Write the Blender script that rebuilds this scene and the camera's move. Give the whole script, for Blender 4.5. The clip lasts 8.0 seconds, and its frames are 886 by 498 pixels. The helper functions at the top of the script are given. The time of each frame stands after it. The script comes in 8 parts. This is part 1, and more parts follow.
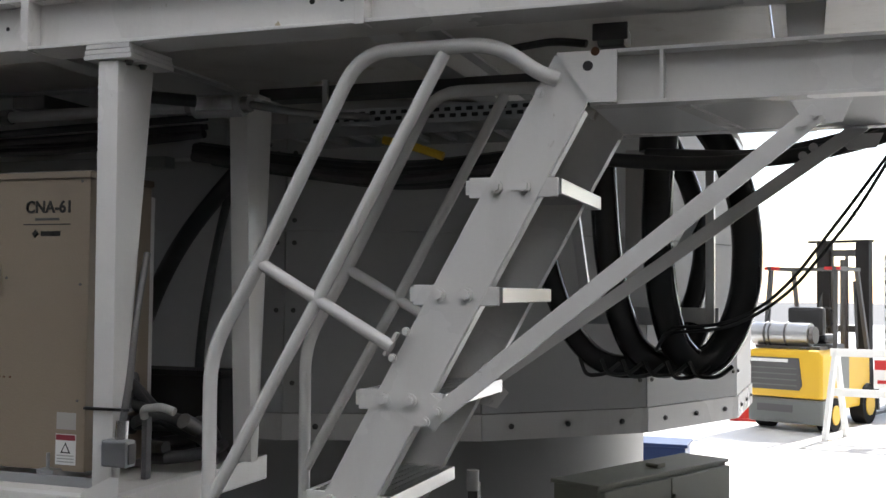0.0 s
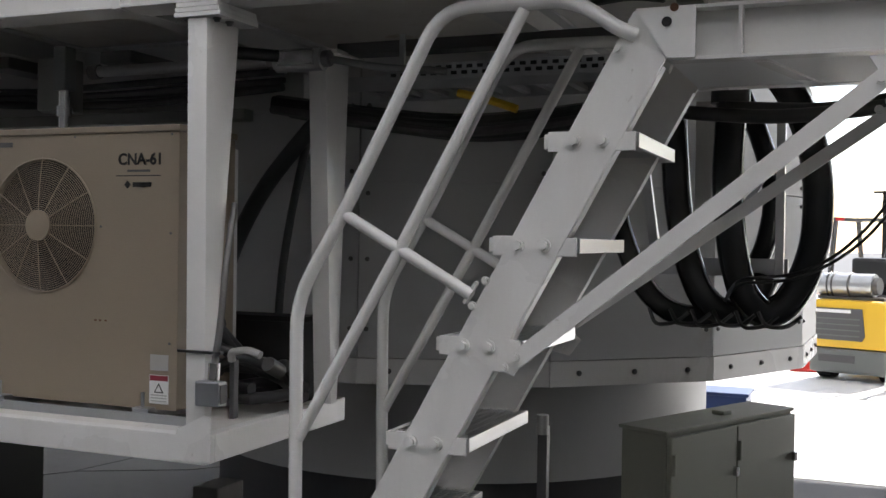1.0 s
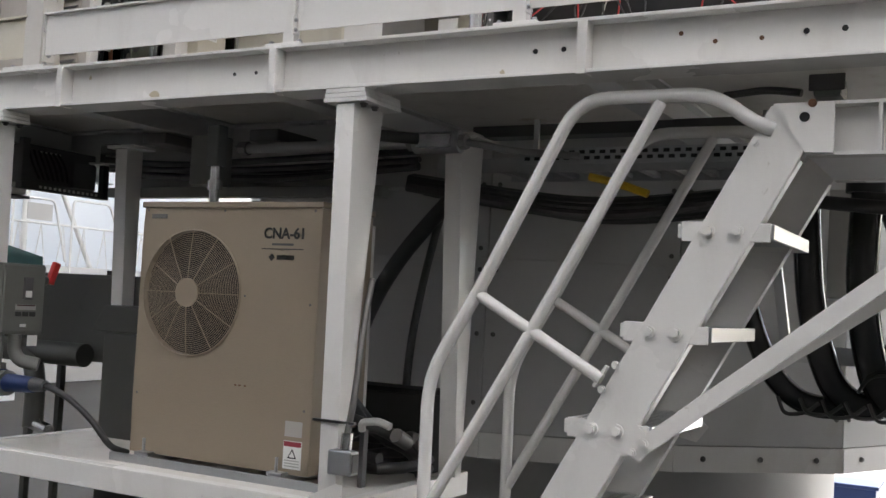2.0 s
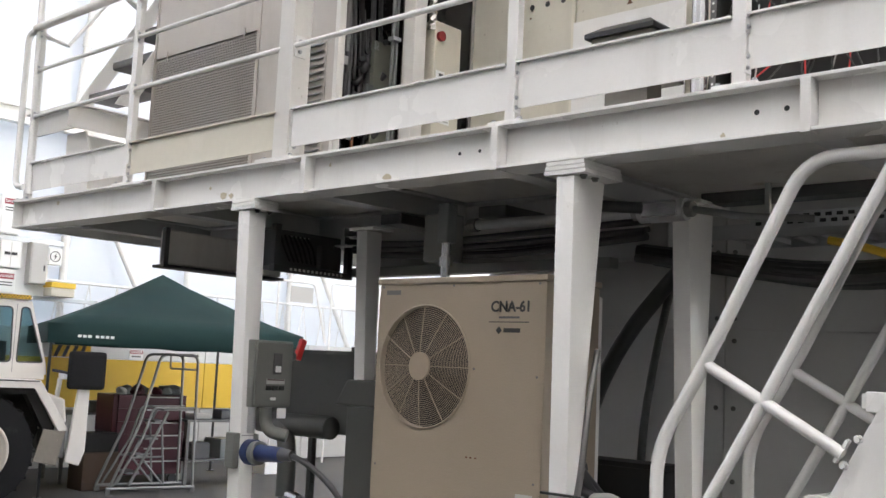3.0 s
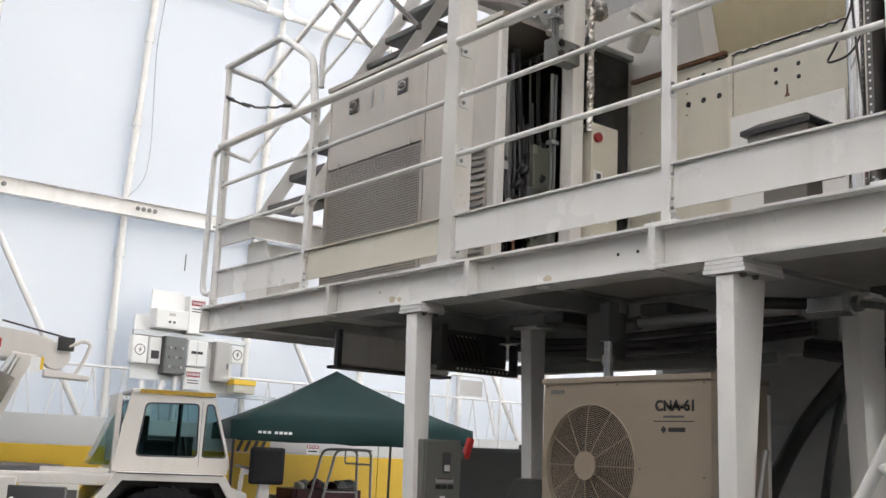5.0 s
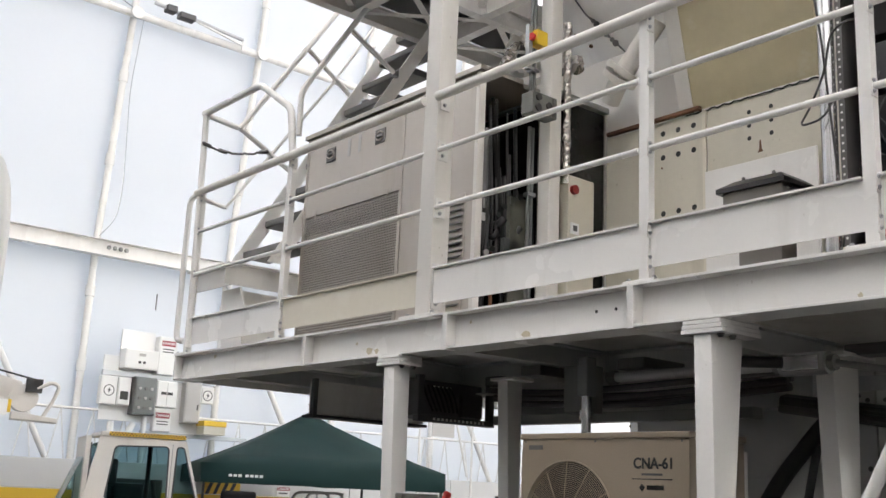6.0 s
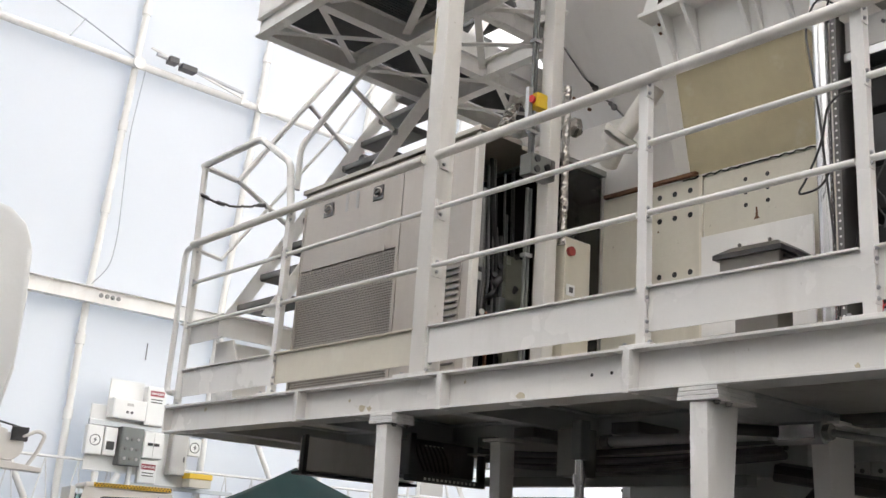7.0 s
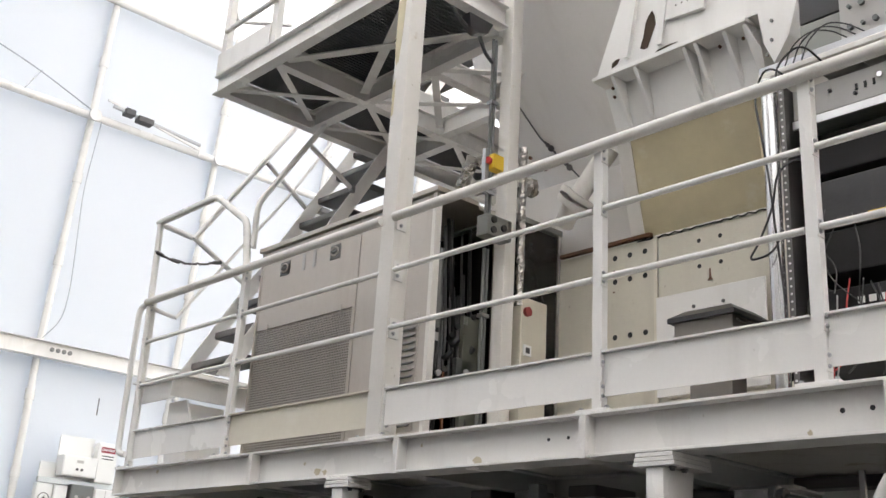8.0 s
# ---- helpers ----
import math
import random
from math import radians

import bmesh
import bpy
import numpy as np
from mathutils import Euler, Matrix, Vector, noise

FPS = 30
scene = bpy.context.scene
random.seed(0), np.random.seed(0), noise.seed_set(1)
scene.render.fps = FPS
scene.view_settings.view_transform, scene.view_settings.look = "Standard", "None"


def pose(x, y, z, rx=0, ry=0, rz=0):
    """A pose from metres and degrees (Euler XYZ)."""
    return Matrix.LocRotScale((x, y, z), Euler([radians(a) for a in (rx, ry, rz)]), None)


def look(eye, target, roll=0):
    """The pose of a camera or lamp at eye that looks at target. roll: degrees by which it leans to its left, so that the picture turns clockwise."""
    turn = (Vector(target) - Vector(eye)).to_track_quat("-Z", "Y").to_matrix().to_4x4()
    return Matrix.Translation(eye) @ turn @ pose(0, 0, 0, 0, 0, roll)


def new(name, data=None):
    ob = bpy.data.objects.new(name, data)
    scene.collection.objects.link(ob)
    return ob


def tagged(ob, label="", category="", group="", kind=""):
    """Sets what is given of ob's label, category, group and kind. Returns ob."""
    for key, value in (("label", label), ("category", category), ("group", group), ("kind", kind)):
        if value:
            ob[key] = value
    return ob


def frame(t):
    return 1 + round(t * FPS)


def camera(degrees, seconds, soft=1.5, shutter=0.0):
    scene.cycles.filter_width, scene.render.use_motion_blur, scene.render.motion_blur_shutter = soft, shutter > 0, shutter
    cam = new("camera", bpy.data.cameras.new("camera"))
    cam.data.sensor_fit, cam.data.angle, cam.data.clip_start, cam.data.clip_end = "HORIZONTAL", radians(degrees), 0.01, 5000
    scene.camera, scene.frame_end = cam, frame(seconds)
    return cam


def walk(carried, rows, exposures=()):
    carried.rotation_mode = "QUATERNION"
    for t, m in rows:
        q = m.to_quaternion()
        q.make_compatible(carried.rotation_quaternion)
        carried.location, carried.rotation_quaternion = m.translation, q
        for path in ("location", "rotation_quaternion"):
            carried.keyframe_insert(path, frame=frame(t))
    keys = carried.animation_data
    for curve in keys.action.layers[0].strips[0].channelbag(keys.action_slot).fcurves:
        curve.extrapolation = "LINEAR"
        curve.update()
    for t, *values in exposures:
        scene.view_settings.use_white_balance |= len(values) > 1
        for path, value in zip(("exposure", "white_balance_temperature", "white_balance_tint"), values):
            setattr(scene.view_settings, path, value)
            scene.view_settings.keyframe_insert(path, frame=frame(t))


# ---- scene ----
cam = camera(46.1, 8.0)
PATH = [
    (0, (-2.053, 2.245, 1.685), (-2.711, 4.132, 1.769), 0.6),
    (0.5, (-2.064, 2.19, 1.669), (-2.762, 4.064, 1.707), 0.8),
    (1, (-2.083, 2.124, 1.691), (-2.839, 3.975, 1.674), 0.9),
    (1.2, (-2.079, 2.111, 1.683), (-2.877, 3.944, 1.687), 1.4),
    (2.3, (-2.099, 1.998, 1.76), (-3.162, 3.687, 1.894), 1.2),
    (2.4, (-2.062, 2.032, 1.767), (-3.202, 3.669, 1.911), 0.0),
    (2.5, (-2.059, 2.043, 1.725), (-3.263, 3.629, 1.914), 1.9),
    (2.6, (-2.046, 2.027, 1.764), (-3.28, 3.59, 1.943), 1.6),
    (2.7, (-2.033, 2.025, 1.773), (-3.303, 3.56, 1.955), 2.0),
    (2.8, (-2.016, 2.028, 1.765), (-3.307, 3.542, 1.964), 1.8),
    (3, (-2.01, 2.057, 1.712), (-3.355, 3.52, 1.942), 2.7),
    (3.5, (-1.96, 2.059, 1.704), (-3.413, 3.413, 1.938), 2.3),
    (4, (-1.932, 2.053, 1.715), (-3.456, 3.317, 2.0), 2.0),
    (4.5, (-1.924, 2.049, 1.726), (-3.477, 3.26, 2.075), 2.3),
    (4.7, (-1.913, 2.028, 1.728), (-3.47, 3.226, 2.104), 2.5),
    (5.8, (-1.897, 1.938, 1.807), (-3.405, 3.184, 2.224), 2.5),
    (6, (-1.902, 1.94, 1.817), (-3.407, 3.177, 2.272), 2.6),
    (6.5, (-1.91, 1.924, 1.83), (-3.406, 3.154, 2.329), 3.2),
    (7, (-1.911, 1.922, 1.829), (-3.39, 3.148, 2.388), 4.0),
    (7.5, (-1.91, 1.929, 1.869), (-3.341, 3.196, 2.459), 3.5),
    (8, (-1.896, 1.909, 1.883), (-3.302, 3.171, 2.537), 3.4),
]
EXPOSURES = [(0.0, 1.16, 6600, 11), (1.2, 1.31, 6700, 12), (2.3, 1.86, 6850, 12), (2.7, 1.9, 6850, 12), (3.0, 2.22, 6880, 12), (3.5, 2.17, 6920, 12), (4.0, 2.07, 6920, 12), (4.5, 1.90, 6950, 12), (8.0, 1.95, 7050, 12)]
walk(cam, [(t, look(eye, target, roll)) for t, eye, target, roll in PATH], EXPOSURES)

# ---- daylight: sun through the open end of the tent and through its fabric ----
SUN_TO = Vector((0.28, 0.72, 0.72)).normalized()
world = bpy.data.worlds.new("sky")
scene.world = world
world.use_nodes = True
wn = world.node_tree
sky = wn.nodes.new("ShaderNodeTexSky")
sky.sky_type = "NISHITA"
sky.sun_disc = False
sky.sun_elevation = math.asin(SUN_TO.z)
sky.sun_rotation = math.atan2(SUN_TO.x, SUN_TO.y)
wn.links.new(sky.outputs[0], wn.nodes["Background"].inputs[0])
wn.nodes["Background"].inputs[1].default_value = 0.15
sun = new("sun", bpy.data.lights.new("sun", "SUN"))
sun.data.energy, sun.data.angle, sun.data.color = 5.0, radians(0.5), (1.0, 0.985, 0.96)
sun.matrix_world = look(SUN_TO * 60, (0, 0, 0))


# ---- materials ----
def surf(name, base, rough=0.5, metal=0.0, vary=0.10, grain=45.0, bump=0.04, patch=2.2,
         stain=None, stain_at=0.62, stain_scale=3.0, rough_vary=0.12, per=0.0, spec=0.5, wear=0.0, wear_colour=(0.30, 0.25, 0.18)):
    """Paint, metal or stone with grain and patches at two scales, an optional stain, and a change from piece to piece."""
    m = bpy.data.materials.new(name)
    m.use_nodes = True
    t = m.node_tree
    N, L = t.nodes, t.links
    p = N["Principled BSDF"]
    co = N.new("ShaderNodeTexCoord")
    big, fine = N.new("ShaderNodeTexNoise"), N.new("ShaderNodeTexNoise")
    big.inputs["Scale"].default_value, big.inputs["Detail"].default_value = patch, 5
    fine.inputs["Scale"].default_value, fine.inputs["Detail"].default_value = grain, 4
    for n in (big, fine):
        L.new(co.outputs["Object"], n.inputs["Vector"])
    mix = N.new("ShaderNodeMix")
    mix.data_type = "RGBA"
    mix.inputs["A"].default_value = (*[c * (1 - vary) for c in base], 1)
    mix.inputs["B"].default_value = (*[min(1, c * (1 + vary)) for c in base], 1)
    add = N.new("ShaderNodeMath")
    add.operation = "MULTIPLY_ADD"
    add.inputs[1].default_value = 0.35
    L.new(fine.outputs["Fac"], add.inputs[0])
    sub = N.new("ShaderNodeMath")
    sub.operation = "MULTIPLY"
    sub.inputs[1].default_value = 0.65
    L.new(big.outputs["Fac"], sub.inputs[0])
    L.new(sub.outputs[0], add.inputs[2])
    L.new(add.outputs[0], mix.inputs["Factor"])
    colour = mix.outputs["Result"]
    if stain:
        sn = N.new("ShaderNodeTexNoise")
        sn.inputs["Scale"].default_value, sn.inputs["Detail"].default_value = stain_scale, 8
        sn.inputs["Roughness"].default_value = 0.65
        L.new(co.outputs["Object"], sn.inputs["Vector"])
        ramp = N.new("ShaderNodeMapRange")
        ramp.inputs["From Min"].default_value, ramp.inputs["From Max"].default_value = stain_at, stain_at + 0.14
        L.new(sn.outputs["Fac"], ramp.inputs["Value"])
        sm = N.new("ShaderNodeMix")
        sm.data_type = "RGBA"
        sm.inputs["B"].default_value = (*stain, 1)
        L.new(ramp.outputs[0], sm.inputs["Factor"])
        L.new(colour, sm.inputs["A"])
        colour = sm.outputs["Result"]
    if wear:
        # grime that runs down the surface and small chips
        for scale, stretch, lo, hi, amount in ((5.0, 0.16, 0.52, 0.74, 0.45), (26.0, 0.8, 0.69, 0.74, 0.9)):
            mp, wn_ = N.new("ShaderNodeMapping"), N.new("ShaderNodeTexNoise")
            mp.inputs["Scale"].default_value = (1, 1, stretch)
            wn_.inputs["Scale"].default_value, wn_.inputs["Detail"].default_value = scale, 7
            wn_.inputs["Roughness"].default_value = 0.6
            L.new(co.outputs["Object"], mp.inputs["Vector"])
            L.new(mp.outputs[0], wn_.inputs["Vector"])
            wr = N.new("ShaderNodeMapRange")
            wr.inputs["From Min"].default_value, wr.inputs["From Max"].default_value = lo, hi
            wr.inputs["To Max"].default_value = wear * amount
            L.new(wn_.outputs["Fac"], wr.inputs["Value"])
            wm = N.new("ShaderNodeMix")
            wm.data_type = "RGBA"
            wm.inputs["B"].default_value = (*wear_colour, 1)
            L.new(wr.outputs[0], wm.inputs["Factor"])
            L.new(colour, wm.inputs["A"])
            colour = wm.outputs["Result"]
    if per:
        oi = N.new("ShaderNodeObjectInfo")
        hv = N.new("ShaderNodeHueSaturation")
        mr = N.new("ShaderNodeMapRange")
        mr.inputs["To Min"].default_value, mr.inputs["To Max"].default_value = 1 - per, 1 + per
        L.new(oi.outputs["Random"], mr.inputs["Value"])
        L.new(mr.outputs[0], hv.inputs["Value"])
        L.new(colour, hv.inputs["Color"])
        colour = hv.outputs[0]
    L.new(colour, p.inputs["Base Color"])
    rr = N.new("ShaderNodeMapRange")
    rr.inputs["To Min"].default_value, rr.inputs["To Max"].default_value = max(0.03, rough - rough_vary), min(1, rough + rough_vary)
    L.new(big.outputs["Fac"], rr.inputs["Value"])
    L.new(rr.outputs[0], p.inputs["Roughness"])
    p.inputs["Metallic"].default_value = metal
    p.inputs["Specular IOR Level"].default_value = spec
    if bump:
        b = N.new("ShaderNodeBump")
        b.inputs["Strength"].default_value, b.inputs["Distance"].default_value = min(1.0, bump * 4), 0.004
        L.new(fine.outputs["Fac"], b.inputs["Height"])
        L.new(b.outputs[0], p.inputs["Normal"])
    return m


def fabric(name, base, through_light, see=0.0):
    """Tent fabric: it scatters light back and lets part of it through."""
    m = surf(name, base, 0.6, vary=0.04, grain=20, bump=0.02, patch=0.35)
    N, L = m.node_tree.nodes, m.node_tree.links
    p, out = N["Principled BSDF"], N["Material Output"]
    tr, mx = N.new("ShaderNodeBsdfTranslucent"), N.new("ShaderNodeMixShader")
    tr.inputs[0].default_value = (*base, 1)
    mx.inputs[0].default_value = through_light
    L.new(p.outputs[0], mx.inputs[1])
    L.new(tr.outputs[0], mx.inputs[2])
    L.new(mx.outputs[0], out.inputs["Surface"])
    return m


def glass(name, tint, rough=0.02):
    m = bpy.data.materials.new(name)
    m.use_nodes = True
    p = m.node_tree.nodes["Principled BSDF"]
    p.inputs["Base Color"].default_value = (*tint, 1)
    p.inputs["Roughness"].default_value = rough
    p.inputs["Transmission Weight"].default_value = 1.0
    p.inputs["IOR"].default_value = 1.1
    return m


WHITE = surf("white_paint", (0.80, 0.785, 0.755), 0.26, wear=0.35, vary=0.06, grain=70, bump=0.03, patch=1.6, stain=(0.58, 0.54, 0.45), stain_at=0.70, stain_scale=7.0)
GLOSS_WHITE = surf("glossy_white_tube_paint", (0.80, 0.785, 0.755), 0.15, wear=0.35, vary=0.06, grain=70, bump=0.03, patch=1.6, rough_vary=0.06)
WHITE_OLD = surf("weathered_white_paint", (0.74, 0.715, 0.67), 0.40, wear=0.6, vary=0.09, grain=40, bump=0.05, patch=2.4, stain=(0.45, 0.37, 0.26), stain_at=0.63, stain_scale=4.0)
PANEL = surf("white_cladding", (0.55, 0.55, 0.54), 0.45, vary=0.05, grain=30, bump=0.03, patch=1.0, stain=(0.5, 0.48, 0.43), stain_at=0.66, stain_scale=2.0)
CREAM = surf("cream_powder_coat", (0.305, 0.248, 0.184), 0.45, vary=0.04, grain=140, bump=0.06, patch=1.1, stain=(0.27, 0.215, 0.155), stain_at=0.66, stain_scale=3.0)
BEIGE = surf("beige_paint", (0.62, 0.58, 0.48), 0.45, vary=0.05, grain=60, bump=0.03)
YELLOWED = surf("yellowed_resin", (0.60, 0.53, 0.35), 0.5, vary=0.22, grain=16, bump=0.05, patch=3.4, wear=0.5, wear_colour=(0.50, 0.42, 0.25), stain=(0.66, 0.61, 0.47), stain_at=0.58, stain_scale=4.5)
YELLOWED_WHITE = surf("yellowed_white_paint", (0.68, 0.635, 0.53), 0.45, vary=0.10, grain=30, bump=0.04, patch=2.5, stain=(0.72, 0.68, 0.58), stain_at=0.55, stain_scale=3.0)
ALU = surf("bare_aluminium", (0.62, 0.62, 0.62), 0.38, metal=1.0, vary=0.08, grain=60, bump=0.03)
CHROME = surf("bright_steel", (0.66, 0.66, 0.66), 0.22, metal=1.0, vary=0.06, grain=40, bump=0.02, rough_vary=0.06)
GALV = surf("galvanised_steel", (0.45, 0.46, 0.47), 0.42, metal=0.9, vary=0.16, grain=35, bump=0.05, patch=6)
GALV_DULL = surf("dirty_galvanised_pipe", (0.24, 0.24, 0.235), 0.45, metal=0.7, vary=0.2, grain=35, bump=0.05, patch=6, wear=0.5, wear_colour=(0.1, 0.09, 0.08))
STAINLESS = surf("dull_stainless", (0.52, 0.475, 0.425), 0.42, metal=0.6, wear=0.8, vary=0.10, grain=25, bump=0.03, patch=1.8, stain=(0.40, 0.35, 0.28), stain_at=0.64, stain_scale=3.5)
BLACK = surf("black_rubber", (0.034, 0.034, 0.035), 0.38, vary=0.25, grain=60, bump=0.05)
BLACK_GLOSS = surf("black_hose_jacket", (0.018, 0.018, 0.02), 0.14, vary=0.2, grain=30, bump=0.03, rough_vary=0.08)
TYRE = surf("tyre_rubber", (0.014, 0.014, 0.015), 0.85, spec=0.15, vary=0.3, grain=30, bump=0.1, stain=(0.045, 0.055, 0.05), stain_at=0.6)
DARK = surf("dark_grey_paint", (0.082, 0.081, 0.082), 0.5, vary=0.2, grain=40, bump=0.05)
RED_SIGN = surf("faded_red_print", (0.30, 0.03, 0.05), 0.5, vary=0.06)
GREY = surf("grey_enamel", (0.15, 0.16, 0.155), 0.42, vary=0.08, grain=80, bump=0.04)
OLIVE = surf("grey_green_enamel", (0.060, 0.062, 0.056), 0.45, vary=0.10, grain=70, bump=0.04, stain=(0.035, 0.034, 0.03), stain_at=0.60)
CABGREY = surf("cabinet_grey", (0.27, 0.275, 0.25), 0.45, vary=0.06, grain=90, bump=0.04)
CABGREY_DK = surf("mid_grey_enamel", (0.17, 0.175, 0.16), 0.45, vary=0.08, grain=80, bump=0.03, wear=0.3, wear_colour=(0.08, 0.08, 0.075))
STEEL_DK = surf("dark_steel", (0.16, 0.155, 0.15), 0.45, metal=0.6, vary=0.2, grain=40, bump=0.05)
RED = surf("red_plastic", (0.55, 0.03, 0.03), 0.35, vary=0.06)
RED_DK = surf("dark_red_enamel", (0.06, 0.010, 0.018), 0.45, spec=0.3, vary=0.12)
BLUE = surf("blue_plastic", (0.008, 0.026, 0.10), 0.4, vary=0.1)
YELLOW = surf("yellow_enamel", (0.72, 0.44, 0.03), 0.4, vary=0.07, grain=40, stain=(0.35, 0.24, 0.05), stain_at=0.66)
YELLOW_SHEET = surf("yellow_sheet", (0.66, 0.42, 0.035), 0.55, vary=0.08, grain=12, patch=0.8)
YELLOW_PLUG = surf("safety_yellow_plastic", (0.80, 0.52, 0.04), 0.4, vary=0.05)
GREEN = fabric("dark_green_canvas", (0.007, 0.026, 0.025), 0.05)
GREEN.node_tree.nodes["Principled BSDF"].inputs["Specular IOR Level"].default_value = 0.12
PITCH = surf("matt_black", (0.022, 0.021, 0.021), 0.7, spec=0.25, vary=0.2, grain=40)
COPPER = surf("copper_tube", (0.36, 0.17, 0.10), 0.3, metal=1.0, vary=0.15)
FOIL = surf("crumpled_foil", (0.46, 0.435, 0.40), 0.28, metal=1.0, vary=0.1, grain=22, bump=0.25)
LABEL_WHITE = surf("label_white", (0.80, 0.80, 0.78), 0.5, vary=0.03)
LABEL_GREY = surf("label_grey", (0.45, 0.44, 0.42), 0.5, vary=0.05)
INK = surf("black_ink", (0.02, 0.02, 0.02), 0.5, vary=0.1)
RUST = surf("rust", (0.15, 0.075, 0.04), 0.85, vary=0.3, grain=60, bump=0.1)
# Floor in two tones: darker for the shade indoors, paler where sun lands.
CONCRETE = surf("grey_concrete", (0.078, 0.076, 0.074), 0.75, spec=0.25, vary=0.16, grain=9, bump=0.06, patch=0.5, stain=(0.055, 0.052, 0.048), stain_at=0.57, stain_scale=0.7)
SUN_PATCH = surf("concrete_paled_for_sun", (0.60, 0.595, 0.58), 0.6, vary=0.10, grain=9, bump=0.05, patch=0.5, stain=(0.26, 0.255, 0.245), stain_at=0.60, stain_scale=0.7)
CABGREEN = surf("pale_grey_green_enamel", (0.205, 0.21, 0.172), 0.4, vary=0.06, grain=90, bump=0.03, wear=0.3, wear_colour=(0.15, 0.14, 0.12))
CRACK = surf("dark_joint", (0.05, 0.05, 0.048), 0.9, vary=0.2)
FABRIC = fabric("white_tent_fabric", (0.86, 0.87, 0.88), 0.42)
# Out of view: roof passes extra light, back walls greyed to hold it back.
ROOF_FABRIC = fabric("roof_fabric_cleared_for_light", (0.89, 0.882, 0.868), 0.62)
DIMMED_FABRIC = fabric("tent_fabric_dimmed_out_of_view", (0.50, 0.494, 0.484), 0.13)
GLASS = glass("tinted_cab_glass", (0.22, 0.36, 0.38))
MESH_DK = surf("dark_wire_mesh", (0.10, 0.10, 0.095), 0.45, metal=0.5, vary=0.15, grain=60)
WORLDS = {}


# ---- building helpers ----
def thing(name, at, label, category, group="", kind="", rz=0.0):
    ob = new(name)
    ob.empty_display_size = 0.1
    ob.matrix_world = pose(*at, 0, 0, rz)
    WORLDS[ob] = pose(*at, 0, 0, rz)
    return tagged(ob, label, category, group, kind)


def part(name, bm, material, parent=None, label="", smooth=0.0, local=False, kind="", scale=1.0):
    """One mesh object under parent. bm is in the world's metres, or in the parent's own with local."""
    if parent is not None and not local:
        bm.transform(WORLDS[parent].inverted())
    if scale != 1.0:
        bm.transform(Matrix.Scale(scale, 4))
    bmesh.ops.recalc_face_normals(bm, faces=bm.faces)
    me = bpy.data.meshes.new(name)
    bm.to_mesh(me)
    bm.free()
    me.materials.append(material)
    ob = new(name, me)
    if parent is not None:
        ob.parent = parent
    if smooth:
        for p in me.polygons:
            p.use_smooth = True
        me.set_sharp_from_angle(angle=radians(smooth))
    WORLDS[ob] = WORLDS[parent].copy() if parent is not None else Matrix()
    return tagged(ob, label, kind=kind)


def structure(name, bm, material, label, category, smooth=0.0):
    return tagged(part(name, bm, material, smooth=smooth), label, category, kind="structure")


def box(x0, x1, y0, y1, z0, z1, bevel=0.0, bm=None):
    bm = bm or bmesh.new()
    m = Matrix.Translation(((x0 + x1) / 2, (y0 + y1) / 2, (z0 + z1) / 2)) @ Matrix.Diagonal((abs(x1 - x0), abs(y1 - y0), abs(z1 - z0), 1))
    made = bmesh.ops.create_cube(bm, size=1, matrix=m)["verts"]
    if bevel:
        edges = list({e for v in made for e in v.link_edges})
        bmesh.ops.bevel(bm, geom=edges, offset=bevel, segments=2, affect="EDGES", profile=0.6)
    return bm


def prism(points, axis, a, b, bevel=0.0, bm=None):
    """A flat outline pushed from a to b along axis; points are (x, z) for y, (y, z) for x, (x, y) for z."""
    bm = bm or bmesh.new()
    def place(p, d):
        return {"y": (p[0], d, p[1]), "x": (d, p[0], p[1]), "z": (p[0], p[1], d)}[axis]
    lo = [bm.verts.new(place(p, a)) for p in points]
    hi = [bm.verts.new(place(p, b)) for p in points]
    faces = [bm.faces.new(lo), bm.faces.new(hi[::-1])]
    n = len(points)
    for i in range(n):
        faces.append(bm.faces.new((lo[i], hi[i], hi[(i + 1) % n], lo[(i + 1) % n])))
    if bevel:
        edges = list({e for f in faces for e in f.edges})
        bmesh.ops.bevel(bm, geom=edges, offset=bevel, segments=2, affect="EDGES", profile=0.6)
    return bm


def rounded(points, radius, steps=5):
    """A polyline with its inner corners rounded."""
    pts = [Vector(p) for p in points]
    out = [pts[0]]
    for a, b, c in zip(pts, pts[1:], pts[2:]):
        d1, d2 = (a - b), (c - b)
        r = min(radius, d1.length * 0.48, d2.length * 0.48)
        p, q = b + d1.normalized() * r, b + d2.normalized() * r
        for i in range(steps + 1):
            t = i / steps
            out.append((1 - t) ** 2 * p + 2 * t * (1 - t) * b + t * t * q)
    out.append(pts[-1])
    return out


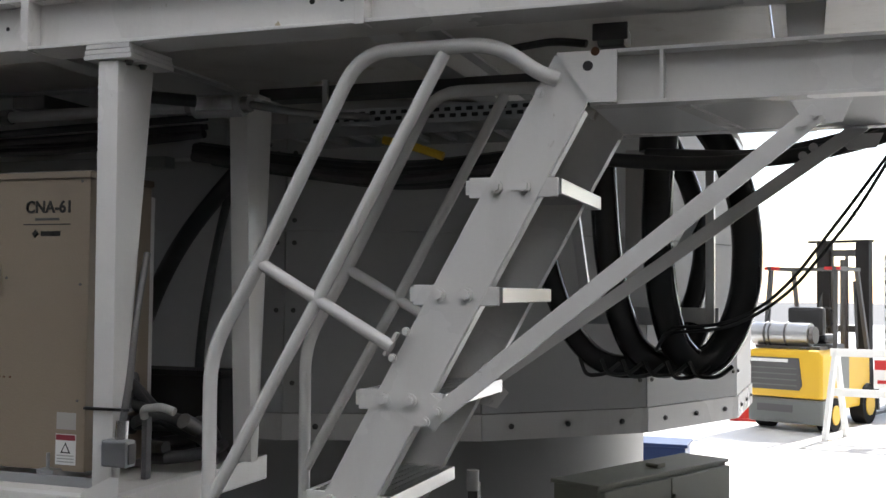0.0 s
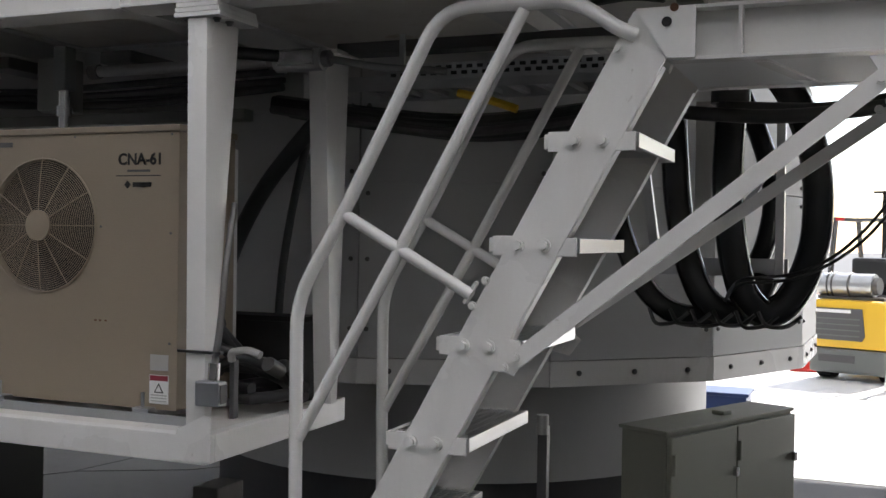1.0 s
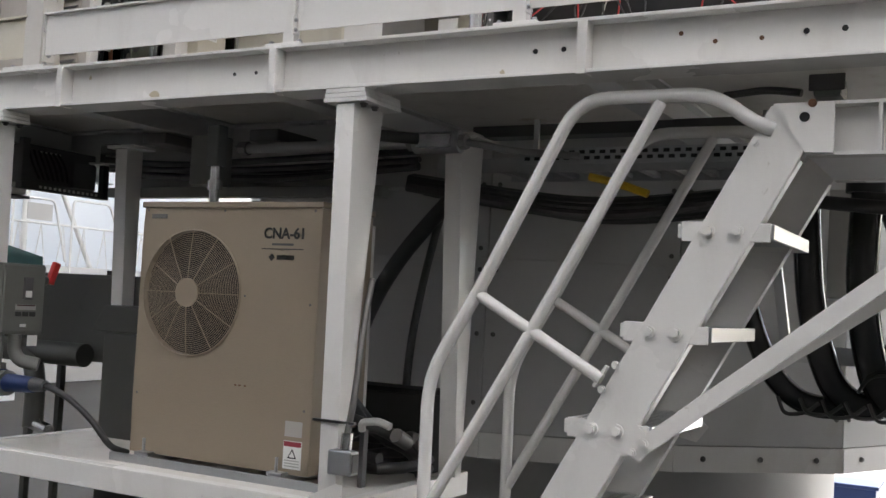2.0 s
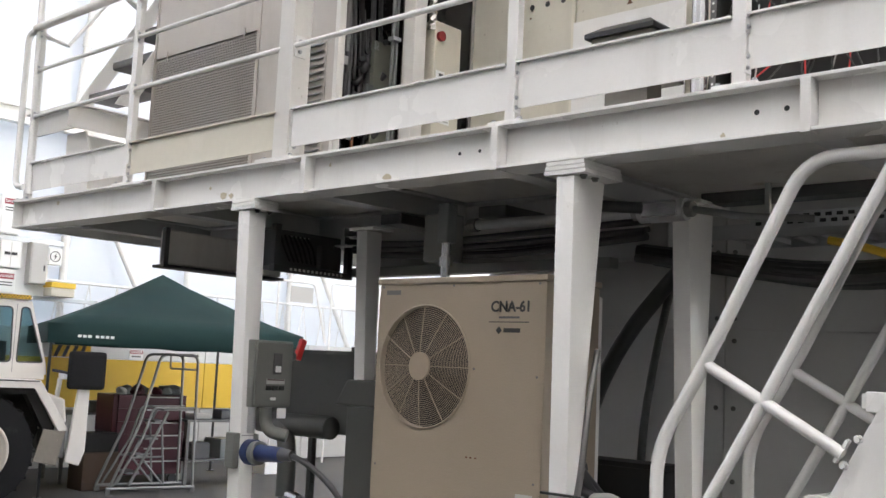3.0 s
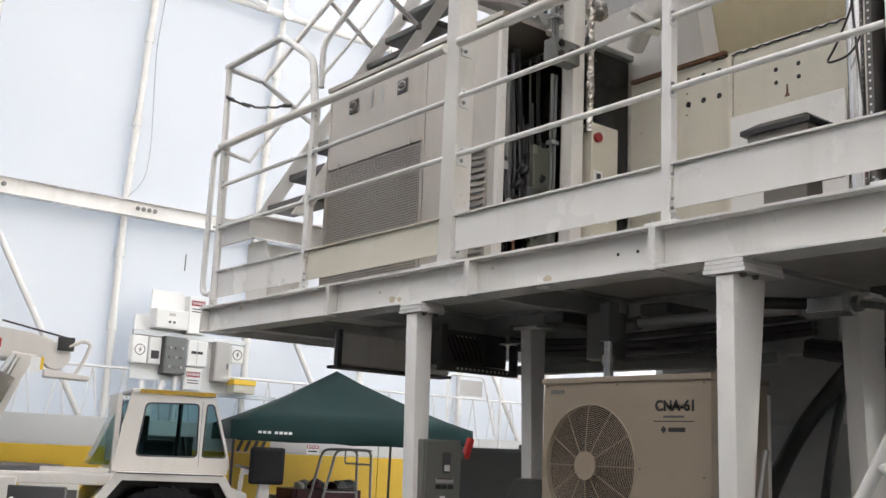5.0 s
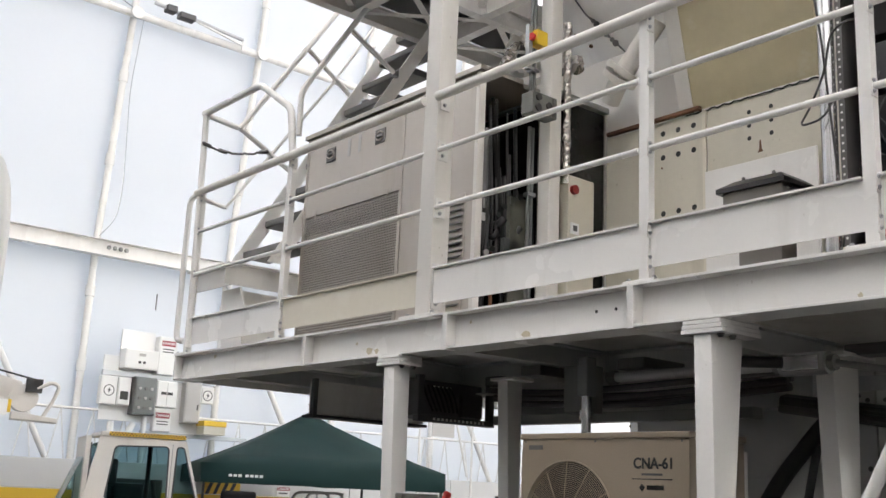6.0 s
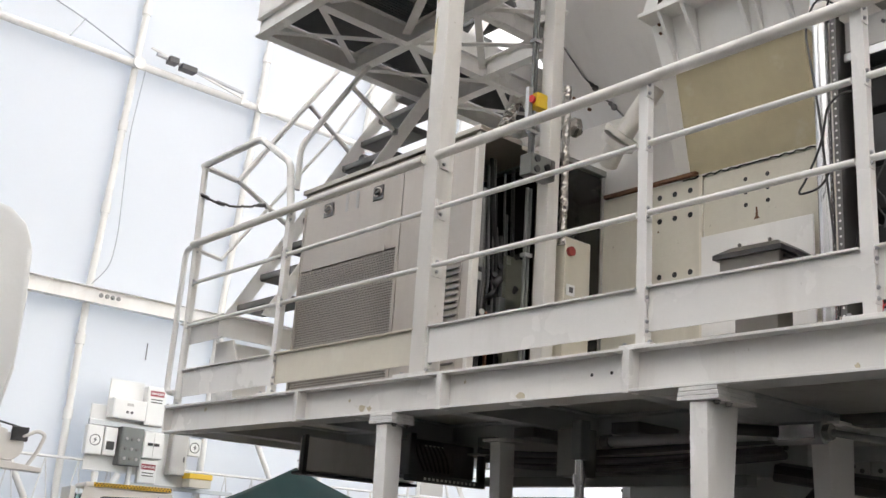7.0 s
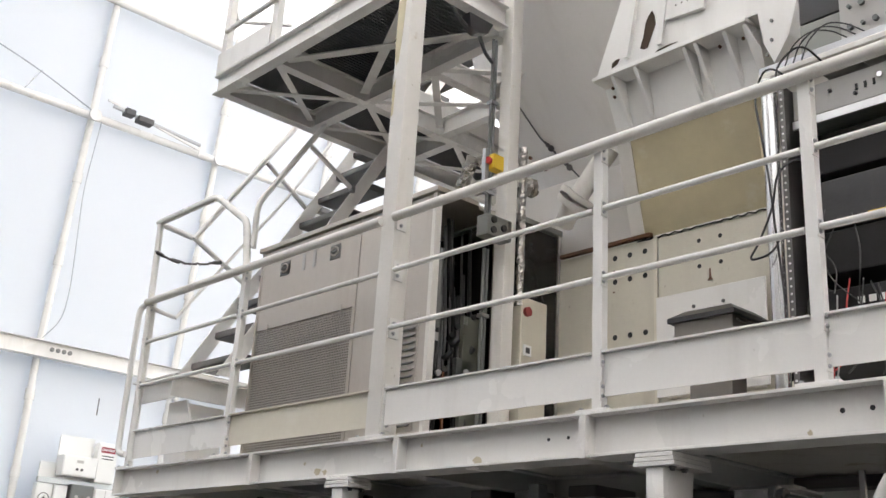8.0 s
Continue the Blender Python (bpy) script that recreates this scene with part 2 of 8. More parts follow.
def tube(points, r, sides=12, bend=0.0, closed=False, bm=None, r_end=None):
    """A round bar along points."""
    bm = bm or bmesh.new()
    pts = rounded(points, bend) if bend else [Vector(p) for p in points]
    n = len(pts)
    rings, side = [], None
    for i, p in enumerate(pts):
        if closed:
            d = pts[(i + 1) % n] - pts[i - 1]
        else:
            d = pts[min(i + 1, n - 1)] - pts[max(i - 1, 0)]
        d.normalize()
        if side is None:
            side = d.cross(Vector((0, 0, 1)) if abs(d.z) < 0.9 else Vector((1, 0, 0)))
        side = (side - d * side.dot(d)).normalized()
        up = d.cross(side)
        rad = r if r_end is None else r + (r_end - r) * i / max(1, n - 1)
        rings.append([bm.verts.new(p + rad * (math.cos(a) * side + math.sin(a) * up)) for a in (2 * math.pi * k / sides for k in range(sides))])
    last = n if closed else n - 1
    for i in range(last):
        a, b = rings[i], rings[(i + 1) % n]
        for k in range(sides):
            bm.faces.new((a[k], a[(k + 1) % sides], b[(k + 1) % sides], b[k]))
    if not closed:
        bm.faces.new(rings[0])
        bm.faces.new(rings[-1][::-1])
    return bm


def bar(p, q, w, h, bm=None, up=(0, 0, 1), bevel=0.0):
    """A rectangular bar from p to q, w wide and h high."""
    bm = bm or bmesh.new()
    p, q = Vector(p), Vector(q)
    d = (q - p).normalized()
    s = d.cross(Vector(up))
    s = s.normalized() if s.length > 1e-4 else Vector((1, 0, 0))
    u = s.cross(d)
    ends = [[bm.verts.new(e + s * a * w / 2 + u * b * h / 2) for a, b in ((-1, -1), (1, -1), (1, 1), (-1, 1))] for e in (p, q)]
    faces = [bm.faces.new(ends[0]), bm.faces.new(ends[1][::-1])]
    for k in range(4):
        faces.append(bm.faces.new((ends[0][k], ends[0][(k + 1) % 4], ends[1][(k + 1) % 4], ends[1][k])))
    if bevel:
        bmesh.ops.bevel(bm, geom=list({e for f in faces for e in f.edges}), offset=bevel, segments=2, affect="EDGES", profile=0.6)
    return bm


def disc(centre, normal, r, thick, sides=20, bm=None, r2=None):
    """A short cylinder or cone that stands on centre along normal."""
    bm = bm or bmesh.new()
    n = Vector(normal).normalized()
    m = Matrix.Translation(Vector(centre) + n * thick / 2) @ n.to_track_quat("Z", "Y").to_matrix().to_4x4()
    bmesh.ops.create_cone(bm, cap_ends=True, segments=sides, radius1=r, radius2=r if r2 is None else r2, depth=thick, matrix=m)
    return bm


def bolt(centre, normal, r=0.012, bm=None):
    """A bolt head on its washer."""
    bm = disc(centre, normal, r, r * 0.35, 10, bm)
    return disc(Vector(centre) + Vector(normal).normalized() * r * 0.35, normal, r * 0.68, r * 0.6, 6, bm)


def lettering(words, size, parent, material, at, rx, rz, name="lettering", label="", bold=0.018):
    cu = bpy.data.curves.new(name, "FONT")
    cu.body, cu.size, cu.extrude, cu.align_x, cu.align_y = words, size, 0.0006, "CENTER", "CENTER"
    cu.offset = size * bold
    tmp = new("tmp_text", cu)
    me = bpy.data.meshes.new_from_object(tmp)
    bpy.data.objects.remove(tmp)
    ob = new(name, me)
    me.materials.clear()
    me.materials.append(material)
    ob.parent = parent
    ob.matrix_basis = WORLDS[parent].inverted() @ pose(*at, rx, 0, rz)
    return tagged(ob, label)


def ibeam(p, q, w, h, parent, name="beam", material=None, t=0.010, label=""):
    """An I-beam from p to q whose top and bottom flanges are w wide."""
    d = Vector((0, 0, h / 2 - t / 2))
    p, q = Vector(p), Vector(q)
    bm = bar(p + d, q + d, w, t, bevel=0.002)
    bar(p - d, q - d, w, t, bm, bevel=0.002)
    bar(p, q, t, h - 2 * t + 0.002, bm)
    return part(name, bm, material or WHITE, parent, label)


# ---- the place: floor, tent ----
GX, GY = 300.0, 300.0
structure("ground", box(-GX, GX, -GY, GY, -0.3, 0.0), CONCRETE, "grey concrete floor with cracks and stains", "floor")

# Added pale sheet: sunlight put into the floor's colour, from the sun's edge outward.
structure("pavement", box(-6.0, 12.0, 10.1, 70.0, -0.05, 0.005), SUN_PATCH, "concrete floor coloured paler where sun comes through the doorway", "pavement")
TX0, TX1, TY0, TY1, EAVE, RIDGE = -17.0, 13.0, -14.0, 18.6, 11.0, 15.5
DOOR = (-5.5, 8.0, 8.6)
KINK, LEAN = 5.2, 0.112


def inward(z):
    """How far the tent's side leans in above its girt."""
    return max(0.0, z - KINK) * LEAN


TXE = TX0 + inward(EAVE)
structure("wall_west", prism([(TX0 - 0.04, 0), (TX0, 0), (TX0, KINK), (TXE, EAVE), (TXE - 0.04, EAVE), (TX0 - 0.04, KINK)], "y", TY0, TY1), FABRIC, "white translucent tent fabric wall", "tent wall")
# Unseen east wall, in the greyed fabric that cuts side light.
structure("wall_east", box(TX1, TX1 + 0.04, TY0, TY1, 0, EAVE), DIMMED_FABRIC, "white translucent tent fabric wall", "tent wall")
MID = (TX0 + TX1) / 2
# Unseen south gable, greyed likewise to weaken light from behind.
structure("wall_south", prism([(TX0, 0), (TX1, 0), (TX1, EAVE), (MID, RIDGE), (TXE, EAVE), (TX0, KINK)], "y", TY0 - 0.04, TY0), DIMMED_FABRIC, "unseen tent gable in fabric greyed to dim light from behind", "tent wall")
structure("wall_north", prism([(TX0, 0), (DOOR[0], 0), (DOOR[0], DOOR[2]), (DOOR[1], DOOR[2]), (DOOR[1], 0), (TX1, 0), (TX1, EAVE), (MID, RIDGE), (TXE, EAVE), (TX0, KINK)], "y", TY1, TY1 + 0.04), FABRIC,
          "white tent gable with a wide open doorway", "tent wall")
structure("ceiling", prism([(TXE - 0.04, EAVE), (MID, RIDGE), (TX1, EAVE), (TX1, EAVE + 0.04), (MID, RIDGE + 0.04), (TXE - 0.04, EAVE + 0.04)], "y", TY0, TY1), ROOF_FABRIC, "white translucent tent roof", "tent roof")

frame_w = thing("tent_frame", (TX0 + 0.1, 9, 0), "white tubular steel frame along the tent wall", "tent frame", kind="structure")
for k in range(-8, 5):
    y = 7.57 + 2.2 * k
    part("upright", tube([(TX0 + 0.10, y, 0), (TX0 + 0.10, y, KINK), (TX0 + 0.10 + inward(EAVE), y, EAVE)], 0.055, 10), WHITE, frame_w, smooth=40)
    for z in (3.3, 4.4, 6.4, 7.7, 9.6):
        xc = TX0 + 0.10 + inward(z)
        part("clamp", tube([(xc, y, z), (xc + LEAN * 0.16 * (z > KINK), y, z + 0.16)], 0.072, 10), WHITE, frame_w, smooth=40)
for k in range(-4, 4):
    y = 5.5 + 4.2 * k
    part("brace", tube([(TX0 + 0.2, y, 5.0), (TX0 + 0.2, y + 2.8, 0.1)], 0.045, 10), WHITE, frame_w, smooth=40)
ibeam((TX0 + 0.22, TY0, 5.13), (TX0 + 0.22, TY1, 5.13), 0.16, 0.24, frame_w, "girt")
for z in (8.76, 10.7):
    part("girt", tube([(TX0 + 0.16 + inward(z), TY0, z), (TX0 + 0.16 + inward(z), TY1, z)], 0.06, 12), WHITE, frame_w, smooth=40)
for k in range(-4, 5):
    y = 7.57 + 2.2 * k
    part("node", disc((TX0 + 0.21 + inward(8.76), y, 8.76), (1, 0, 0), 0.10, 0.05, 12), WHITE, frame_w, smooth=40)
    bm = bmesh.new()
    for i in range(4):
        bolt((TX0 + 0.31, y + 0.12 + 0.09 * i, 5.13), (1, 0, 0), 0.035, bm)
    part("splice_bolts", bm, GALV_DULL, frame_w)

# ---- rotating platform: deck, beams, hangers ----
DX0, DX1, FY, ZB, ZT = -8.17, 1.6, 4.90, 2.441, 2.608
deck = thing("service_platform", (-4.5, 7.5, ZB), "white painted steel platform carried by a wide drum", "platform")
part("top_flange", box(DX0, DX1, FY, FY + 0.15, ZT - 0.011, ZT, 0.002), WHITE, deck)
part("bottom_flange", box(DX0, DX1, FY, FY + 0.15, ZB, ZB + 0.011, 0.002), WHITE, deck)
part("web", box(DX0 + 0.004, DX1, FY + 0.055, FY + 0.067, ZB + 0.012, ZT - 0.012), WHITE, deck)
part("end_plate", box(DX0 - 0.010, DX0, FY, FY + 0.15, ZB, ZT, 0.002), WHITE, deck)
GUSSETS = (-6.645, -5.475, -4.405, -3.245, -2.06, -0.87)
for x in GUSSETS:
    part("gusset", box(x - 0.006, x + 0.026, FY - 0.004, FY + 0.055, ZB - 0.004, ZT - 0.008, 0.003), WHITE, deck)
for x, r in ((-4.61, 0.007), (-4.51, 0.007), (-3.41, 0.0085), (-3.315, 0.0085), (-2.6, 0.0085), (-2.5, 0.0085)):
    part("bolt_hole", disc((x, FY + 0.0555, 2.53), (0, -1, 0), r, 0.002, 14), INK, deck)
for x in (-2.95, -2.85, -2.72):
    part("bolt_hole", disc((x, FY + 0.0555, 2.55 - 0.03 * (x > -2.9)), (0, -1, 0), 0.007, 0.002, 10), RUST, deck)
PEELED = surf("peeled_paint_patch", (0.50, 0.44, 0.32), 0.7, vary=0.2, grain=60, bump=0.05, patch=14)
rnd_p = random.Random(5)
for x, z, rx_, rz_ in ((-5.0, 2.468, 0.028, 0.020), (-6.11, 2.487, 0.040, 0.018), (-6.05, 2.482, 0.022, 0.014), (-7.73, 2.57, 0.016, 0.014), (-3.52, 2.470, 0.012, 0.012), (-6.22, 2.53, 0.010, 0.010), (-5.35, 2.56, 0.008, 0.010)):
    outline = []
    for k in range(11):
        q, f = 2 * math.pi * k / 11, rnd_p.uniform(0.55, 1.15)
        outline.append((x + rx_ * f * math.cos(q), z + rz_ * f * math.sin(q)))
    part("peeled_patch", prism(outline, "y", FY + 0.0535, FY + 0.0546), PEELED, deck, "peeled beige paint patch")
for i, x in enumerate(np.arange(DX0 + 0.02, DX1 - 0.2, 1.2)):
    part("deck_panel", box(x, min(x + 1.194, DX1), FY + 0.151, 7.4, 2.555, 2.60, 0.002), WHITE_OLD, deck)
for x in (-7.7, -6.62, -5.49, -4.41, -3.23, -2.05, -0.87):
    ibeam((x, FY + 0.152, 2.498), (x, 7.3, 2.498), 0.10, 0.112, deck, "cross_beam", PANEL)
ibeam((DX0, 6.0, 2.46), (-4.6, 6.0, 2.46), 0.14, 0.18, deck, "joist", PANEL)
part("end_beam", box(DX0, DX0 + 0.012, FY + 0.15, 7.3, ZB, ZT, 0.002), WHITE, deck)
# service trunking slung under the deck
part("underside_pan", box(-7.22, -7.135, 5.33, 6.15, 2.235, 2.43, 0.01), WHITE_OLD, deck, "pale grey box slung under the deck")
part("pan_rim", box(-7.24, -7.115, 5.30, 6.16, 2.212, 2.230, 0.004), DARK, deck)
part("pan_hanger", box(-7.15, -7.115, 5.295, 5.325, 2.212, 2.44, 0.004), DARK, deck)

# x at head and foot, y, width, depth at head and foot, foot level
HANG = {"a": (-4.12, -4.106, FY + 0.015, 0.074, 0.186, 0.022, 0.968), "b": (-5.902, -5.84, FY, 0.082, 0.095, 0.07, 1.0),
        "c": (-4.08, -4.035, 5.62, 0.075, 0.195, 0.050, 1.062), "d": (-5.885, -5.82, 5.62, 0.075, 0.107, 0.05, 1.062)}
for key, (x, xf, y, w, deep, foot, z0) in HANG.items():
    front = key in "ab"
    hp = thing("hanger_post", (x + 0.05, y + 0.05, z0), "white tapered steel hanger post bolted under the platform" if front else "white steel hanger post in the shade under the platform", "post", "hanger posts")
    y -= 0.004 * front
    bm = bmesh.new()
    zt = ZB - 0.05
    top = [bm.verts.new(v) for v in ((x, y, zt), (x + w, y, zt), (x + w, y + deep, zt), (x, y + deep, zt))]
    bot = [bm.verts.new(v) for v in ((xf, y, z0), (xf + w, y, z0), (xf + w, y + foot, z0), (xf, y + foot, z0))]
    bm.faces.new(top)
    bm.faces.new(bot[::-1])
    for k in range(4):
        bm.faces.new((bot[k], bot[(k + 1) % 4], top[(k + 1) % 4], top[k]))
    bmesh.ops.bevel(bm, geom=bm.edges[:], offset=0.006, segments=2, affect="EDGES", profile=0.6)
    part("shaft", bm, WHITE, hp, smooth=35)
    for k in range(3 if front else 1):
        part("shim_plate", box(x - 0.045 + 0.004 * k, x + w + 0.055 - 0.004 * k, y - 0.012, y + deep + 0.03, zt + 0.002 + 0.016 * k, zt + 0.0165 + 0.016 * k, 0.002), WHITE, hp)
    if front:
        for k in range(2):
            part("bolt", bolt((x + w + 0.018, y + 0.03 + 0.07 * k, zt + 0.002), (0, 0, -1), 0.014), STEEL_DK, hp)

shelf = thing("equipment_shelf", (-5.0, 5.3, 0.975), "white steel shelf frame slung between hanger posts", "shelf")
part("front_beam", box(-5.92, -4.02, FY, FY + 0.05, 0.962, 1.054, 0.004), WHITE, shelf)
part("side_beam", box(-4.07, -4.02, FY + 0.052, 5.85, 0.962, 1.054, 0.004), WHITE, shelf)
part("side_beam", box(-5.92, -5.87, FY + 0.052, 5.85, 0.962, 1.054, 0.004), WHITE, shelf)
part("rear_beam", box(-5.865, -4.075, 5.78, 5.83, 0.962, 1.054, 0.004), WHITE, shelf)
part("tray", box(-5.866, -4.074, FY + 0.052, 5.778, 1.036, 1.052), WHITE_OLD, shelf)
part("corner_plate", prism([(-4.16, 0.972), (-4.0, 0.972), (-4.0, 1.12), (-4.03, 1.12), (-4.13, 1.07)], "y", FY - 0.004, FY - 0.0005), WHITE, shelf)

# ---- drum and pedestal ----
DC, DR = Vector((-4.595, 8.598, 0)), 2.249
drum = thing("drum_housing", (DC.x, DC.y, 0), "white clad many-sided drum housing with bolted panels", "drum")


def ring(r, sides, turn, c=DC):
    return [(c.x + r * math.cos(a), c.y + r * math.sin(a)) for a in (turn + 2 * math.pi * k / sides for k in range(sides))]


SIDES, SPIN = 16, radians(9.175)
outer = ring(DR, SIDES, SPIN)
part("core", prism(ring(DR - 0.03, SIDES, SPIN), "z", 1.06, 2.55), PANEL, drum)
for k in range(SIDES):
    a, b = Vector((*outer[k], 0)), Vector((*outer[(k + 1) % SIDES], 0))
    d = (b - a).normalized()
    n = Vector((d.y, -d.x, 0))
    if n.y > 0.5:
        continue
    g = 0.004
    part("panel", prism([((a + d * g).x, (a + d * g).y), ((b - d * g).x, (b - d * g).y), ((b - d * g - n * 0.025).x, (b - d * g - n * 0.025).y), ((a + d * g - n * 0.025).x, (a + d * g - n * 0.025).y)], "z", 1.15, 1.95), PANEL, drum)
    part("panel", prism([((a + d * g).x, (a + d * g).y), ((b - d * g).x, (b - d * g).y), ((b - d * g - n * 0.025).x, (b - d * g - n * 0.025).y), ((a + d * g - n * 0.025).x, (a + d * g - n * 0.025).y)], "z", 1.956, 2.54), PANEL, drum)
    o = n * 0.008
    part("skirting", prism([((a + o).x, (a + o).y), ((b + o).x, (b + o).y), ((b - n * 0.03).x, (b - n * 0.03).y), ((a - n * 0.03).x, (a - n * 0.03).y)], "z", 1.03, 1.146), WHITE, drum)
    length = (b - a).length
    for i in range(3):
        p = a + d * length * (i + 0.5) / 3
        part("bolt", bolt((p.x + o.x, p.y + o.y, 1.09), n, 0.013), STEEL_DK, drum)
    for s in (0.04, length - 0.04):
        for z in (1.28, 1.6, 1.9, 2.0, 2.3):
            p = a + d * s
            part("bolt", bolt((p.x, p.y, z), n, 0.011), STEEL_DK, drum)
part("neck", prism(ring(1.60, 64, 0.1), "z", 0.44, 1.055), PANEL, drum, smooth=30)
ped = thing("pedestal", (DC.x, DC.y, 0), "round grey steel pedestal under the drum", "pedestal")
part("shaft", prism(ring(1.56, 48, 0), "z", 0.06, 0.439), DARK, ped, smooth=30)
part("base_ring", prism(ring(1.6, 48, 0), "z", 0.0, 0.058), DARK, ped, smooth=30)

# ---- superstructure on the deck: wall round the drum's top and flared hub ----
HUB_PAINT = surf("off_white_hub_paint", (0.74, 0.715, 0.68), 0.5, vary=0.05, grain=30, bump=0.03, patch=0.8, wear=0.25)
TC = Vector((-4.57, 8.46, 0))
tower = thing("tower_base", (TC.x, TC.y, 2.60), "white steel tower base with a flared underside", "tower")
part("wall", prism(ring(2.20, 16, radians(11.25), TC), "z", 2.602, 3.90), WHITE_OLD, tower)
part("filler_plate", box(-6.35, -5.20, 6.305, 6.32, 3.85, 4.36, 0.003), HUB_PAINT, tower)
bm = bmesh.new()
levels = [(3.90, 2.16), (4.3, 2.25), (5.2, 2.75), (5.75, 3.0)]
rows = [[bm.verts.new((x, y, z)) for x, y in ring(r, 40, 0, TC)] for z, r in levels]
for lo, hi in zip(rows, rows[1:]):
    for k in range(40):
        bm.faces.new((lo[k], lo[(k + 1) % 40], hi[(k + 1) % 40], hi[k]))
bm.faces.new(rows[0])
bm.faces.new(rows[-1])
part("flared_hub", bm, HUB_PAINT, tower, "smooth white flared hub plating", smooth=30)
part("hub_seam", tube([(-6.205, 6.32, 5.09), (-6.03, 6.402, 4.777), (-5.792, 6.436, 4.507), (-5.70, 6.45, 4.40)], 0.005, 8), STEEL_DK, tower, "dark sealed seam across the hub")
for k in range(9):
    f = k / 8 + 0.03 * math.sin(5 * k)
    p = Vector((-5.97, 6.39, 4.72)).lerp(Vector((-5.80, 6.43, 4.515)), min(1, f))
    part("seam_clip", disc(p, (0.4, -1, 0), 0.008 + 0.006 * (k % 3), 0.012, 10), STEEL_DK, tower)
for x, y, z in ((-6.33, 6.65, 4.80), (-6.10, 6.55, 4.62), (-6.45, 6.50, 5.02), (-5.95, 6.36, 4.95)):
    part("hub_bolt", disc((x + 0.01, y - 0.02, z), (0.4, -1, -0.3), 0.012, 0.02, 10), RUST, tower)


# ---- guard railing along the deck's edge ----
RY = FY + 0.055
rail = thing("guard_railing", (-5.5, RY, ZT), "white painted steel guard railing with toe boards", "railing")
POSTS = (-8.155, -7.01, -4.372, -3.470, -2.2, -0.9, 0.4)
for x in POSTS:
    w = 0.0235
    bm = prism([(x - w, RY + 0.030), (x - w, RY - 0.004), (x + w, RY - 0.004), (x + w, RY + 0.030), (x + w - 0.008, RY + 0.030), (x + w - 0.008, RY + 0.004), (x - w + 0.008, RY + 0.004), (x - w + 0.008, RY + 0.030)], "z", ZT + 0.014, 3.70)
    post = part("post", bm, WHITE, rail)
    part("base_plate", box(x - 0.075, x + 0.075, RY - 0.04, RY + 0.075, ZT, ZT + 0.013, 0.003), WHITE, post)
    for sx in (-0.06, 0.06):
        part("bolt", bolt((x + sx, RY - 0.02, ZT + 0.013), (0, 0, 1), 0.012), GALV, post)
    for z in (2.69, 2.82, 3.14, 3.43, 3.66):
        part("clip", box(x + w + 0.0005, x + w + 0.006, RY - 0.02, RY + 0.022, z - 0.035, z + 0.035, 0.002), WHITE, post)
        for dz in (-0.018, 0.018):
            part("bolt", bolt((x + w + 0.006, RY - 0.006, z + dz), (1, 0, 0), 0.008), GALV, post)
spans = [(-8.155, -7.01), (-7.01, -5.712), (-5.662, -4.372), (-4.372, -3.470), (-3.470, -2.2), (-2.2, -0.9), (-0.9, 0.4), (0.4, 1.5)]
for i, (a, b) in enumerate(spans):
    a2, b2 = a + 0.026, b - 0.026
    part("toe_board", box(a2, b2, RY + 0.006, RY + 0.014, 2.672, 2.842, 0.002), YELLOWED_WHITE if i == 1 else WHITE, rail, "yellowed toe board" if i == 1 else "")
    bm = box(a2, b2, RY - 0.012, RY + 0.0055, 2.840, 2.848, 0.001)
    part("toe_board_lip", bm, YELLOWED_WHITE if i == 1 else WHITE, rail)
    part("rail_bar", tube([(a2, RY, 3.14), (b2, RY, 3.14)], 0.0130, 10), WHITE, rail, smooth=40)
    part("rail_bar", tube([(a2, RY, 3.43), (b2, RY, 3.43)], 0.0130, 10), WHITE, rail, smooth=40)
part("handrail", tube([(-5.636, RY - 0.02, 3.70), (1.5, RY - 0.02, 3.70)], 0.0245, 14), WHITE_OLD, rail, smooth=40)
part("handrail", tube([(-8.175, RY - 0.02, 3.70), (-5.738, RY - 0.02, 3.70)], 0.0245, 14), WHITE_OLD, rail, smooth=40)
part("end_loop", tube([(-8.16, RY - 0.01, 3.69), (-8.285, RY - 0.01, 3.685), (-8.285, RY - 0.01, 2.715), (-8.165, RY - 0.01, 2.70)], 0.019, 12, bend=0.09), WHITE, rail, smooth=40)

